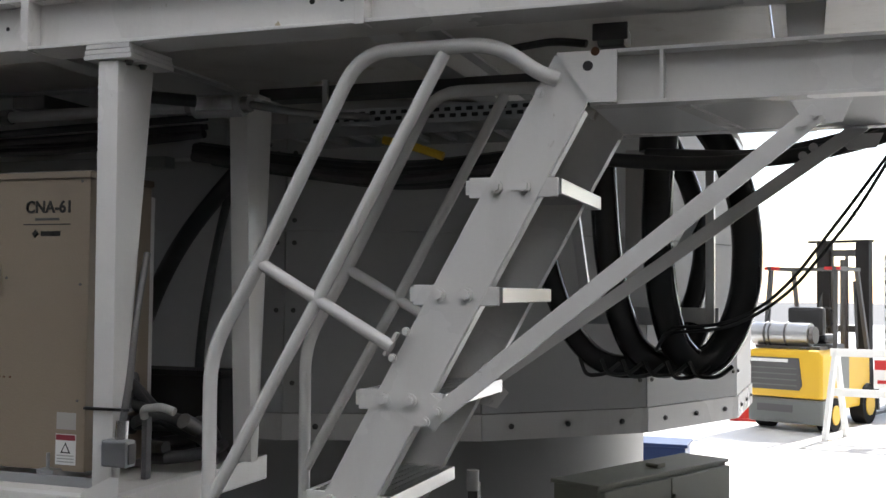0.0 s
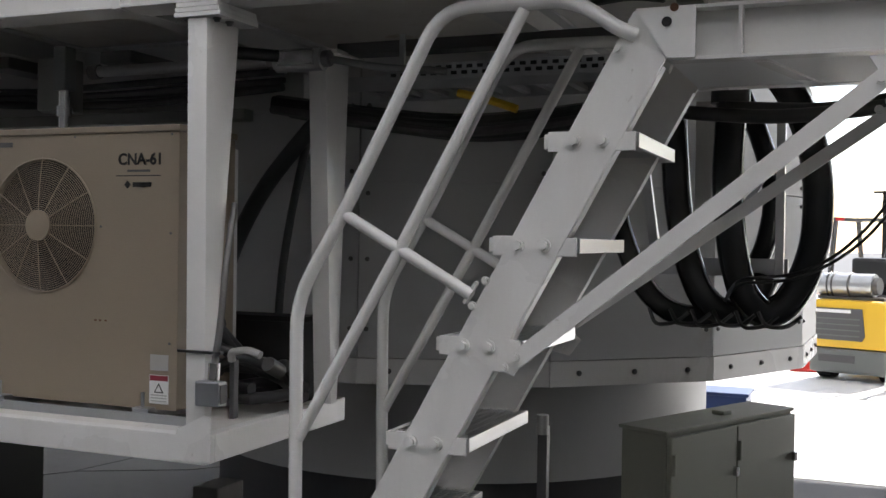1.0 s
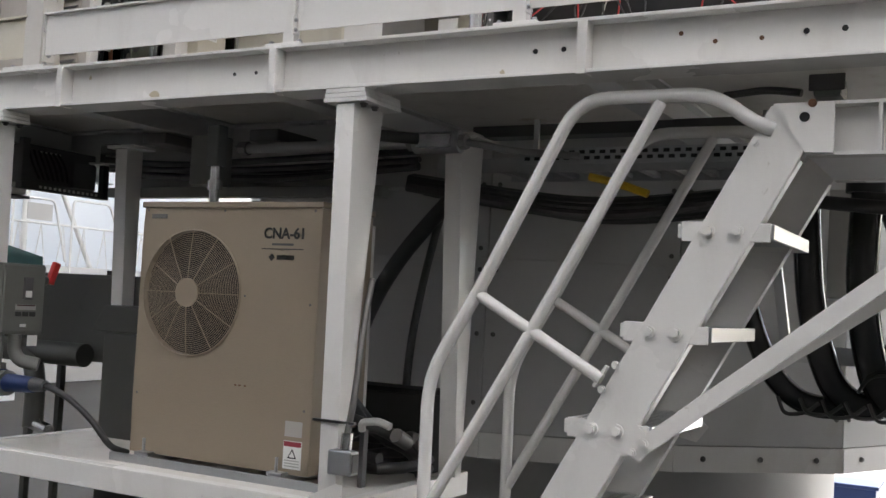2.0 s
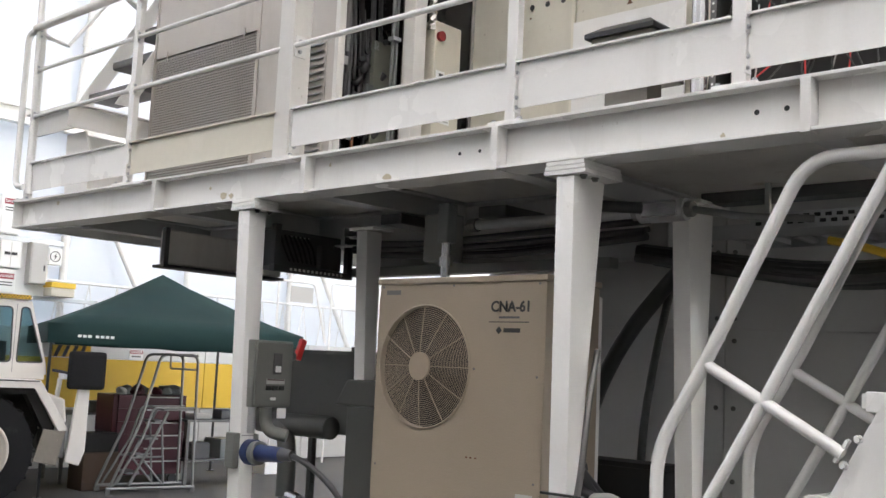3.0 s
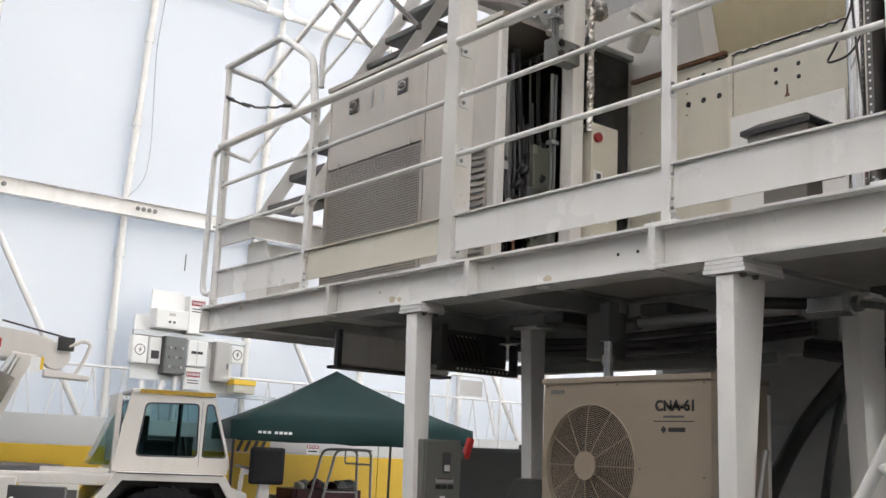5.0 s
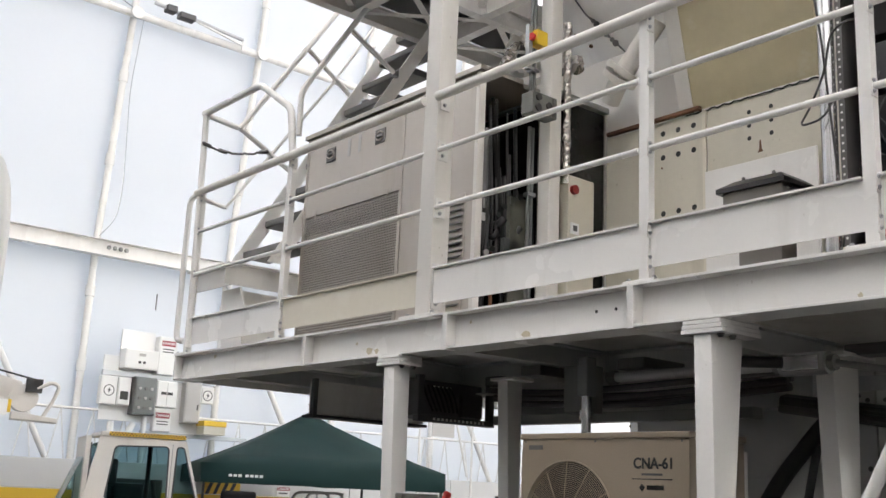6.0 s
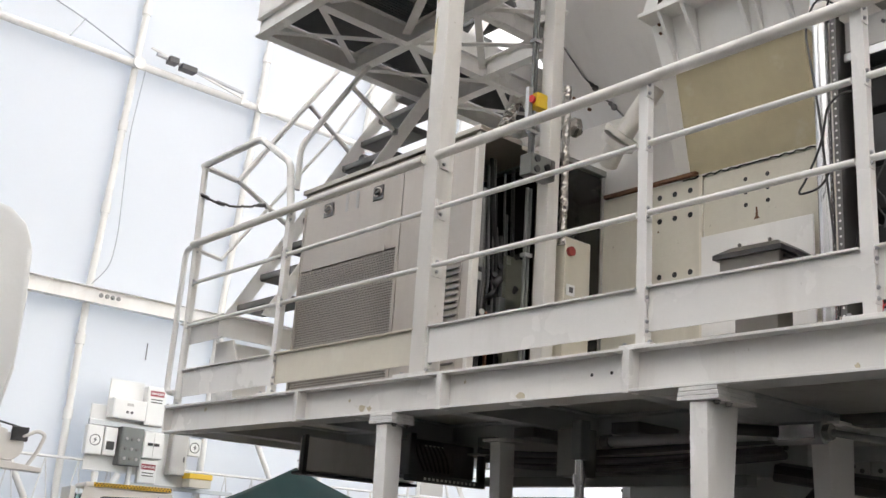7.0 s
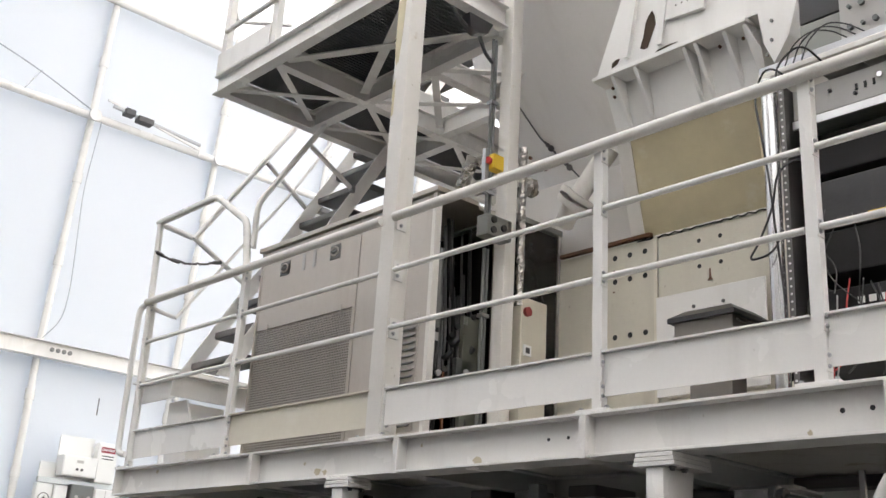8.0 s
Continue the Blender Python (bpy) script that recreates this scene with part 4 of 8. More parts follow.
grille = part("grille", box(HX0 + 0.02, HXM - 0.03, HY + 0.012, HY + 0.016, HZ0 + 0.05, 3.465), MESH_DK, cab, "fine dark wire mesh grille")
gw = (HXM - 0.03) - (HX0 + 0.02)
for k in range(50):
    z = HZ0 + 0.065 + k * (3.465 - HZ0 - 0.08) / 49
    part("grille_wire", box(HX0 + 0.02, HXM - 0.03, HY - 0.001, HY + 0.003, z - 0.0028, z + 0.0028), STAINLESS, grille)
bm = bmesh.new()
for k in range(64):
    x = HX0 + 0.026 + k * gw / 64
    box(x - 0.0022, x + 0.0022, HY + 0.0035, HY + 0.006, HZ0 + 0.05, 3.465, bm=bm)
tagged(part("grille_mesh", bm, STAINLESS, grille), kind="stuff")
for x in (-7.30, -6.55):
    part("grille_clip", box(x - 0.006, x + 0.006, HY - 0.006, HY - 0.0015, 3.44, 3.50, 0.001), STAINLESS, grille)
lv = part("louvre_frame", box(-6.06, -5.86, HY - 0.005, HY - 0.0005, 2.72, 3.34, 0.002), STAINLESS, cab)
for k in range(16):
    z = 2.75 + k * 0.036
    part("louvre_slat", bar((-6.045, HY - 0.012, z), (-5.875, HY - 0.012, z), 0.018, 0.003, up=(0, -0.7, 0.7)), DARK if k % 2 else STEEL_DK, lv)
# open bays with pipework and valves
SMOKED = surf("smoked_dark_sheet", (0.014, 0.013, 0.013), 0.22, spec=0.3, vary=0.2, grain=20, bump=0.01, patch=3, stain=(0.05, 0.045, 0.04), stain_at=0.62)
bay = thing("service_bay", (-5.95, 5.7, ZT), "open service bay crowded with dark pumps, valves and copper tubes", "equipment bay")
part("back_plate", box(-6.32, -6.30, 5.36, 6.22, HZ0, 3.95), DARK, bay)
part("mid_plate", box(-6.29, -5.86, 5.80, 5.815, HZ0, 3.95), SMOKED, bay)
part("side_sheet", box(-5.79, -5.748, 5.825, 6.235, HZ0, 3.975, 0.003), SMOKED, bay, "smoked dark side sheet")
part("edge_strip", box(-5.775, -5.742, 6.237, 6.258, HZ0, 3.98, 0.002), ALU, bay)
part("cap_plate", box(-6.30, -5.728, 5.822, 6.258, 3.985, 4.02, 0.004), CABGREY, bay)
part("far_side", box(-6.29, -5.84, 6.235, 6.25, HZ0, 3.96), STEEL_DK, bay)
rnd = random.Random(4)
for k in range(9):
    y, z = 5.40 + 0.04 * k, 2.75 + rnd.random() * 0.5
    part("valve", tube([(-5.955, y, z), (-5.915, y, z), (-5.905, y + 0.02, z + 0.03)], 0.016 + 0.008 * rnd.random(), 10, bend=0.01), rnd.choice([GALV_DULL, BLACK, DARK]), bay, smooth=40)
    part("gauge", disc((-5.90, y + 0.01, z + 0.14 * rnd.random() + 0.08), (1, -0.4, 0), 0.016, 0.015, 14), rnd.choice([LABEL_GREY, BLACK, BLACK]), bay, smooth=40)
for k in range(22):
    y, z = 5.44 + rnd.random() * 0.30, 2.72 + rnd.random() * 0.75
    part("pump_body", disc((-6.02 + rnd.uniform(-0.14, 0.0), y, z), rnd.choice([(0, 0, 1), (0, 0, 1), (0, 1, 0)]), 0.018 + 0.022 * rnd.random(), 0.06 + 0.07 * rnd.random(), 12), rnd.choice([BLACK, PITCH, BLACK, DARK]), bay, smooth=40)
for k in range(30):
    y = 5.37 + 0.0135 * k
    z0 = 2.64 + rnd.random() * 0.35
    part("tube", tube([(-5.93 + rnd.uniform(-0.05, 0.04), y, z0), (-5.93, y + rnd.uniform(-0.02, 0.02), z0 + 0.3), (-5.96, y + rnd.uniform(-0.03, 0.03), z0 + 0.5 + 0.5 * rnd.random())], 0.006 + 0.006 * rnd.random(), 8, bend=0.05), COPPER if k in (5, 13) else rnd.choice([BLACK, PITCH, BLACK, PITCH, DARK]), bay, smooth=40)
for y, z in ((5.45, 3.22), (5.58, 2.95), (5.66, 3.35), (5.50, 2.84)):
    part("tag", box(-5.905, -5.90, y, y + 0.03, z, z + 0.045), LABEL_GREY, bay)
part("junction_box", box(-5.97, -5.90, 5.62, 5.74, 3.0, 3.16, 0.005), GREY, bay)
part("pale_pipe", tube([(-5.94, 5.50, 3.3), (-5.94, 5.50, 3.75)], 0.018, 10), GALV_DULL, bay, smooth=40)
part("beige_panel", box(-5.93, -5.90, 5.66, 5.79, 2.7, 3.4, 0.003), CABGREEN, bay)
KNOB = surf("dark_red_plastic", (0.25, 0.02, 0.02), 0.4, vary=0.06)
ctrl = thing("control_box", (-5.62, 5.85, ZT), "beige control box with a dark red knob", "control box")
part("body", box(-5.742, -5.575, 5.80, 6.00, 2.66, 3.49, 0.006), BEIGE, ctrl)
part("foot", box(-5.74, -5.60, 5.82, 5.98, ZT, 2.659), DARK, ctrl)
part("knob", disc((-5.574, 5.835, 3.41), (1, 0, 0), 0.026, 0.02, 20), KNOB, ctrl, "dark red knob", smooth=40)
meter = part("meter", box(-5.5735, -5.566, 5.815, 5.875, 3.17, 3.23, 0.002), LABEL_WHITE, ctrl)
part("meter_window", box(-5.5655, -5.564, 5.83, 5.86, 3.185, 3.215), DARK, meter)
part("label", box(-5.5735, -5.572, 5.83, 5.93, 2.96, 3.03), LABEL_WHITE, ctrl)
for dz in (0.0, 0.018, 0.036):
    part("text_bar", box(-5.5715, -5.571, 5.838, 5.92, 2.97 + dz, 2.977 + dz), LABEL_GREY, ctrl)
# conduit, switch and emergency stop on the inner post
cond = thing("conduit_run", (-5.66, 5.62, ZT), "grey steel conduits strapped to the inner post", "conduit")
for y in (5.615, 5.640):
    part("conduit", tube([(-5.722, y, ZT + 0.005), (-5.722, y, 3.736)], 0.0095, 10), GREY, cond, smooth=40)
    part("conduit", tube([(-5.722, y, 3.854), (-5.722, y, 5.02)], 0.0095, 10), GREY, cond, smooth=40)
for z in (2.95, 3.35, 4.05, 4.6):
    part("strap", box(-5.742, -5.70, 5.600, 5.652, z, z + 0.02, 0.001), GALV, cond)
sw = thing("isolator_switch", (-5.57, 5.52, 3.72), "grey isolator box with two black buttons on the post", "switch box")
part("body", box(-5.63, -5.545, 5.46, 5.64, 3.737, 3.853, 0.006), CABGREY_DK, sw)
for y, z in ((5.50, 3.825), (5.50, 3.768), (5.575, 3.795)):
    part("button", disc((-5.545, y, z), (1, 0, 0), 0.019, 0.010, 16), BLACK, sw, smooth=40)
part("cover_plate", box(-5.5445, -5.540, 5.605, 5.632, 3.745, 3.845, 0.002), STEEL_DK, sw)
es = thing("emergency_stop", (-5.56, 5.51, 4.06), "yellow emergency stop box with a red button", "switch")
part("bracket", box(-5.60, -5.575, 5.45, 5.479, 3.98, 4.23, 0.002), GALV, es)
part("body", box(-5.60, -5.54, 5.48, 5.558, 4.115, 4.20, 0.008), YELLOW_PLUG, es)
part("button", disc((-5.572, 5.480, 4.158), (0.3, -1, 0), 0.020, 0.024, 20), RED, es, "red mushroom button", smooth=40)

# ---- fittings on the tower base ----
AGED = surf("aged_cream_paint", (0.62, 0.585, 0.49), 0.45, wear=0.6, vary=0.10, grain=35, bump=0.05, patch=2.6, stain=(0.50, 0.42, 0.27), stain_at=0.64, stain_scale=4.0)
fit_y = 6.285
pl = thing("access_plate", (-5.45, fit_y, 2.62), "white perforated access plate bolted to the tower base", "plate")
part("plate", box(-5.83, -5.085, fit_y - 0.02, fit_y - 0.006, ZT, 3.84, 0.003), AGED, pl)
part("edge_bar", box(-5.73, -5.09, fit_y - 0.05, fit_y - 0.021, 3.845, 3.865, 0.002), RUST, pl, "rusty edge bar")
for i in range(3):
    for z in (3.775, 3.638, 3.323, 3.19):
        part("hole", disc((-5.347 + 0.101 * i, fit_y - 0.020, z), (0, -1, 0), 0.0155, 0.001, 14), INK, pl)
for z in (3.70, 3.58, 3.25):
    part("small_hole", disc((-5.355, fit_y - 0.020, z), (0, -1, 0), 0.006, 0.001, 8), RUST, pl)
pr = thing("bolted_plate", (-4.8, fit_y, 2.62), "white bolted wall plate with rows of holes and rust streaks", "plate")
part("plate", box(-5.06, -4.30, fit_y - 0.016, fit_y - 0.004, ZT, 3.84, 0.003), AGED, pr)
part("vertical_bar", box(-5.084, -5.062, fit_y - 0.03, fit_y - 0.0165, ZT, 3.84, 0.002), YELLOWED_WHITE, pr)
for i in range(2):
    for z in (3.762, 3.69, 3.622):
        part("hole", disc((-4.807 + 0.127 * i, fit_y - 0.016, z), (0, -1, 0), 0.012, 0.001, 12), INK, pr)
part("rust_streak", prism([(-4.762, 3.535), (-4.728, 3.537), (-4.737, 3.552), (-4.741, 3.60), (-4.749, 3.60), (-4.752, 3.552)], "y", fit_y - 0.0175, fit_y - 0.0165), RUST, pr)
arc = part("cover_plate", box(-5.03, -4.40, 6.20, 6.212, 2.95, 3.475, 0.003), WHITE, pr)
part("cover_stand", box(-4.98, -4.45, 6.213, fit_y - 0.017, 2.95, 3.40), WHITE_OLD, pr)
part("arc_rib", tube([(-4.71 + 0.25 * math.cos(a), 6.197, 3.12 + 0.24 * math.sin(a)) for a in (math.pi * k / 16 for k in range(2, 15))], 0.003, 6), LABEL_GREY, arc)
for x in (-4.80, -4.63):
    part("bolt", bolt((x, 6.20, 3.39), (0, -1, 0), 0.010), STEEL_DK, arc)
tray = thing("junction_box", (-4.31, 5.65, ZT), "grey-brown lidded junction box on a stand", "junction box")
BOXGREY = surf("brown_grey_enamel", (0.20, 0.185, 0.165), 0.5, vary=0.10, grain=60, bump=0.04, wear=0.4, wear_colour=(0.09, 0.08, 0.07))
part("stand", box(-4.38, -4.14, 5.48, 5.68, ZT, 2.74, 0.004), WHITE_OLD, tray)
part("column", box(-4.35, -4.15, 5.53, 5.64, 2.741, 2.90, 0.004), BOXGREY, tray)
part("body", box(-4.375, -4.095, 5.46, 5.72, 2.901, 3.076, 0.006), BOXGREY, tray)
bm = bmesh.new()
rings = [[bm.verts.new(p) for p in ((x0, y0, z), (x1, y0, z), (x1, y1, z), (x0, y1, z))] for x0, x1, y0, y1, z in ((-4.395, -4.075, 5.44, 5.74, 3.070), (-4.395, -4.075, 5.44, 5.74, 3.090), (-4.345, -4.125, 5.50, 5.68, 3.128))]
for ra, rb in zip(rings, rings[1:]):
    for q in range(4):
        bm.faces.new((ra[q], ra[(q + 1) % 4], rb[(q + 1) % 4], rb[q]))
bm.faces.new(rings[0])
bm.faces.new(rings[-1])
part("lid", bm, BLACK, tray, "black hipped lid")
part("hinge", tube([(-4.085, 5.48, 3.05), (-4.085, 5.68, 3.05)], 0.006, 8), STEEL_DK, tray)

# resin-coated sloping duct under the ribbed bracket
duct = thing("sloping_duct", (-4.85, 6.2, 3.83), "yellowed resin-coated sloping duct against the tower", "duct")
bm = bmesh.new()
vs = [bm.verts.new(p) for p in ((-5.20, 6.28, 3.845), (-4.40, 6.28, 3.845), (-4.30, 5.98, 4.36), (-5.10, 5.98, 4.46), (-5.20, 6.60, 3.845), (-4.40, 6.60, 3.845), (-4.30, 6.60, 4.36), (-5.10, 6.60, 4.46))]
for f in ((0, 1, 2, 3), (4, 7, 6, 5), (0, 4, 5, 1), (3, 2, 6, 7), (0, 3, 7, 4), (1, 5, 6, 2)):
    bm.faces.new([vs[i] for i in f])
bmesh.ops.bevel(bm, geom=bm.edges[:], offset=0.012, segments=2, affect="EDGES", profile=0.6)
part("front", bm, YELLOWED, duct, smooth=35)
part("white_edge", bar((-5.185, 6.268, 3.85), (-5.085, 5.968, 4.45), 0.075, 0.02), WHITE_OLD, duct)
part("upper_edge", bar((-5.06, 5.968, 4.435), (-4.33, 5.968, 4.355), 0.02, 0.03), YELLOWED_WHITE, duct)
part("bottom_seam", bar((-5.20, 6.272, 3.842), (-4.40, 6.272, 3.842), 0.012, 0.018), WHITE_OLD, duct)
part("caulking", tube([(-5.19 + 0.02 * k, 6.262, 3.838 + 0.003 * math.sin(k * 1.7) + 0.003 * math.sin(k * 4.3)) for k in range(40)], 0.0045, 8), CRACK, duct, "dark cracked sealing line", smooth=40)

# The bracket's white is raised to carry the strong light that falls on it.
LIT_WHITE = surf("white_paint_raised_for_light", (0.85, 0.84, 0.81), 0.35, wear=0.3, vary=0.05, grain=40, bump=0.05, patch=2.0)
brk = thing("ribbed_bracket", (-4.7, 5.9, 4.46), "white ribbed steel bracket on the tower", "bracket")
slope = [(-5.10, 5.96, 4.36), (-4.22, 5.96, 4.34), (-4.19, 5.90, 4.60), (-5.13, 5.90, 4.60)]


def slab(pts, depth, name, parent, m, bevel=0.006):
    bm = bmesh.new()
    f = [bm.verts.new(p) for p in pts]
    b = [bm.verts.new((p[0], p[1] + depth, p[2])) for p in pts]
    bm.faces.new(f)
    bm.faces.new(b[::-1])
    n = len(pts)
    for i in range(n):
        bm.faces.new((f[i], b[i], b[(i + 1) % n], f[(i + 1) % n]))
    bmesh.ops.bevel(bm, geom=bm.edges[:], offset=bevel, segments=2, affect="EDGES", profile=0.6)
    return part(name, bm, m, parent, smooth=35)


slab(slope, 0.5, "back_face", brk, LIT_WHITE)
slab([(-5.13, 5.785, 4.60), (-4.20, 5.785, 4.60), (-4.20, 5.785, 4.622), (-5.13, 5.785, 4.622)], 0.40, "shelf_plate", brk, LIT_WHITE, 0.003)
for x in (-5.003, -4.858, -4.557, -4.49, -4.327):
    bm = bmesh.new()
    tri = [(5.955, 4.36), (5.795, 4.598), (5.93, 4.598), (5.99, 4.36)]
    fa = [bm.verts.new((x - 0.011, *p)) for p in tri]
    fb = [bm.verts.new((x + 0.011, *p)) for p in tri]
    bm.faces.new(fa)
    bm.faces.new(fb[::-1])
    for i in range(4):
        bm.faces.new((fa[i], fb[i], fb[(i + 1) % 4], fa[(i + 1) % 4]))
    bmesh.ops.bevel(bm, geom=bm.edges[:], offset=0.004, segments=2, affect="EDGES", profile=0.6)
    part("rib", bm, LIT_WHITE, brk, smooth=35)
# end cheek with its bolt holes
cheek = slab([(-4.212, 5.80, 4.598), (-4.165, 5.86, 4.47), (-4.20, 5.965, 4.33), (-4.225, 5.97, 4.33), (-4.235, 5.81, 4.598)], 0.02, "end_cheek", brk, LIT_WHITE, 0.002)
for x, z in ((-4.40, 4.575), (-4.27, 4.57), (-4.23, 4.53), (-5.06, 4.575), (-5.05, 4.52)):
    part("bolt_hole", disc((x, 5.905 - 0.02, z), (0, -1, 0.2), 0.008, 0.012, 10), RUST, brk)
TZ = 4.624
hatch = slab([(-5.11, 5.80, TZ), (-4.14, 5.80, TZ), (-4.12, 5.80, 4.45), (-4.07, 5.80, 4.33), (-3.99, 5.80, 4.45), (-3.93, 5.80, 4.65), (-3.85, 5.80, 5.2), (-4.88, 5.80, 5.2)], 0.25, "upper_plate", brk, LIT_WHITE, 0.003)
# Rusty brown, with the shade inside each opening put into the colour.
HOLLOW = surf("rusty_hollow_shade", (0.07, 0.045, 0.03), 0.9, vary=0.3, grain=30, bump=0.1)
part("opening", prism([(-4.821, 4.692), (-4.795, 4.678), (-4.775, 4.68), (-4.745, 4.745), (-4.722, 4.80), (-4.728, 4.85), (-4.742, 4.885), (-4.762, 4.87), (-4.785, 4.827), (-4.80, 4.75)], "y", 5.797, 5.7995), HOLLOW, hatch, "rust-edged dark opening")
part("opening", prism([(-5.007, 4.643), (-4.985, 4.648), (-4.968, 4.656), (-4.952, 4.682), (-4.975, 4.684), (-5.004, 4.672)], "y", 5.797, 5.7995), HOLLOW, hatch, "rust-edged dark opening")
part("crack", prism([(-4.73, 4.634), (-4.66, 4.637), (-4.59, 4.644), (-4.65, 4.648), (-4.71, 4.642)], "y", 5.797, 5.7995), HOLLOW, hatch)
part("fold", bar((-4.69, 5.79, 4.66), (-4.62, 5.79, 5.2), 0.02, 0.03), LIT_WHITE, hatch)
part("cover", prism([(-4.65, 4.78), (-4.42, 4.76), (-4.36, 5.2), (-4.58, 5.2)], "y", 5.775, 5.799, 0.004), LIT_WHITE, hatch)
part("fold", bar((-4.90, 5.79, 4.66), (-4.80, 5.79, 5.2), 0.03, 0.025), LIT_WHITE, hatch)
for r in range(2):
    for c in range(3):
        part("perforation", disc((-4.58 + 0.035 * c, 5.775, 4.84 + 0.035 * r), (0, -1, 0), 0.005, 0.001, 8), HOLLOW, hatch)
for x, z in ((-4.07, 4.55), (-4.075, 4.45), (-4.10, 4.38)):
    part("bolt", disc((x, 5.80, z), (0, -1, 0), 0.008, 0.010, 8), STEEL_DK, hatch)

vent = thing("flanged_pipe", (-5.5, 6.1, 3.87), "white flanged pipe stub on the tower", "pipe")
part("pipe", tube([(-5.61, 6.13, 4.0), (-5.50, 6.08, 4.08), (-5.25, 6.1, 4.36)], 0.056, 20, bend=0.04), WHITE_OLD, vent, smooth=40)
part("flange", tube([(-5.475, 6.075, 4.105), (-5.455, 6.078, 4.127)], 0.108, 24), WHITE_OLD, vent, smooth=40)
part("flange", tube([(-5.505, 6.078, 4.075), (-5.48, 6.075, 4.10)], 0.100, 24), WHITE_OLD, vent, smooth=40)
foil = thing("insulated_pipe", (-5.84, 5.95, 4.02), "crumpled foil wrapped pipe beside the post", "pipe")
def crumpled(pts, r, amount):
    bm = tube(pts, r, 14)
    for v in bm.verts:
        v.co += noise.noise_vector(v.co * 55) * amount + noise.noise_vector(v.co * 120) * amount * 0.5
    return bm


part("lagging", crumpled([(-5.628, 5.80, 3.44 + 0.012 * k) for k in range(78)], 0.021, 0.008), FOIL, foil)
part("lagging", crumpled([(-6.34 + 0.006 * k, 6.0, 4.38 + 0.012 * k) for k in range(16)], 0.040, 0.012), FOIL, foil)
part("lagging", crumpled([(-6.12 - 0.009 * k, 6.05, 4.42 + 0.010 * k) for k in range(14)], 0.036, 0.012), FOIL, foil)
part("elbow", crumpled([(-5.71 - 0.004 * k, 5.96 + 0.004 * k, 4.17 + 0.009 * k) for k in range(9)], 0.040, 0.012), FOIL, foil)

for ob in (pl, pr, duct, brk, vent, foil, cond, sw, es, bay):
    ob.location.x += 0.03

# ---- equipment rack at the deck's near bay ----
rack = thing("equipment_rack", (-3.55, 5.6, ZT), "open equipment rack full of dark electronics and cables", "rack")
part("silver_tube", tube([(-3.825, 5.35, ZT), (-3.825, 5.35, 3.975)], 0.030, 18), CHROME, rack, smooth=40)
part("left_rail", box(-3.79, -3.765, 5.36, 5.39, ZT, 3.975, 0.002), STEEL_DK, rack)
bm = bmesh.new()
for k in range(44):
    disc((-3.778, 5.36, 2.65 + k * 0.03), (0, -1, 0), 0.005, 0.001, 8, bm)
part("rail_holes", bm, LABEL_WHITE, rack)
part("top_frame", box(-3.86, -2.7, 5.33, 5.36, 3.98, 4.005, 0.004), WHITE_OLD, rack)
part("top_lip", box(-3.86, -2.7, 5.345, 5.375, 4.006, 4.04, 0.003), GALV, rack)
part("back", box(-3.80, -2.7, 6.05, 6.07, ZT, 4.6), BLACK, rack)
part("side", box(-3.805, -3.80, 5.40, 6.04, ZT, 3.975), STEEL_DK, rack)
psu = part("power_unit", box(-3.76, -2.8, 5.42, 5.8, 3.80, 3.93, 0.004), LABEL_GREY, rack, "light grey instrument with a row of switches")
for k in range(9):
    part("knob", disc((-3.70 + 0.1 * k, 5.42, 3.835 + 0.045 * (k % 2)), (0, -1, 0), 0.007 + 0.004 * (k % 3 == 0), 0.012, 12), DARK if k % 3 else CHROME, psu)
for k in range(3):
    part("switch_row", box(-3.50 + 0.035 * k, -3.49 + 0.035 * k, 5.415, 5.4195, 3.85, 3.875), INK, psu)
part("handle_strip", box(-3.76, -2.8, 5.405, 5.4195, 3.755, 3.79, 0.003), ALU, rack)
part("upper_instrument", box(-3.70, -3.53, 5.40, 5.9, 4.045, 4.20, 0.005), CABGREY, rack, "plain mid-grey blanking panel")
oth = part("upper_instrument", box(-3.525, -2.8, 5.385, 5.9, 4.045, 4.34, 0.006), LABEL_GREY, rack, "pale grey test instrument with knobs")
for k in range(10):
    part("knob", disc((-3.48 + 0.05 * (k % 5), 5.385, 4.10 + 0.09 * (k // 5)), (0, -1, 0), 0.012 - 0.004 * (k % 2), 0.015, 12), GREY, oth, smooth=40)
part("dark_instrument", box(-3.70, -3.53, 5.40, 5.9, 4.206, 4.45, 0.005), BLACK, rack)
for z, m in ((2.70, PITCH), (2.92, PITCH), (3.15, PITCH), (3.36, BLACK), (3.56, PITCH)):
    part("module", box(-3.76, -2.8, 5.46, 5.9, z, z + 0.17, 0.006), m, rack)
bm = bmesh.new()
for i in range(5):
    for j in range(3):
        box(-3.57 + 0.042 * i, -3.545 + 0.042 * i, 5.452, 5.458, 2.95 + 0.035 * j, 2.975 + 0.035 * j, bm=bm)
part("terminal_strip", bm, LABEL_WHITE, rack)
part("yellow_tag", box(-3.50, -3.42, 5.44, 5.4585, 3.33, 3.36), YELLOW_PLUG, rack)
for k in range(34):
    z0 = 2.95 + rnd.random() * 0.5
    x0 = -3.74 + 0.026 * k
    pts = [(x0, 5.43, z0)] + [(x0 + rnd.uniform(-0.08, 0.08), 5.41 - rnd.random() * 0.03, z0 - 0.1 * j - 0.05) for j in range(1, 4)]
    part("cable", tube(pts, 0.003, 6, bend=0.06), RED if k % 5 == 1 else LABEL_GREY if k % 9 == 4 else BLACK, rack, smooth=40)
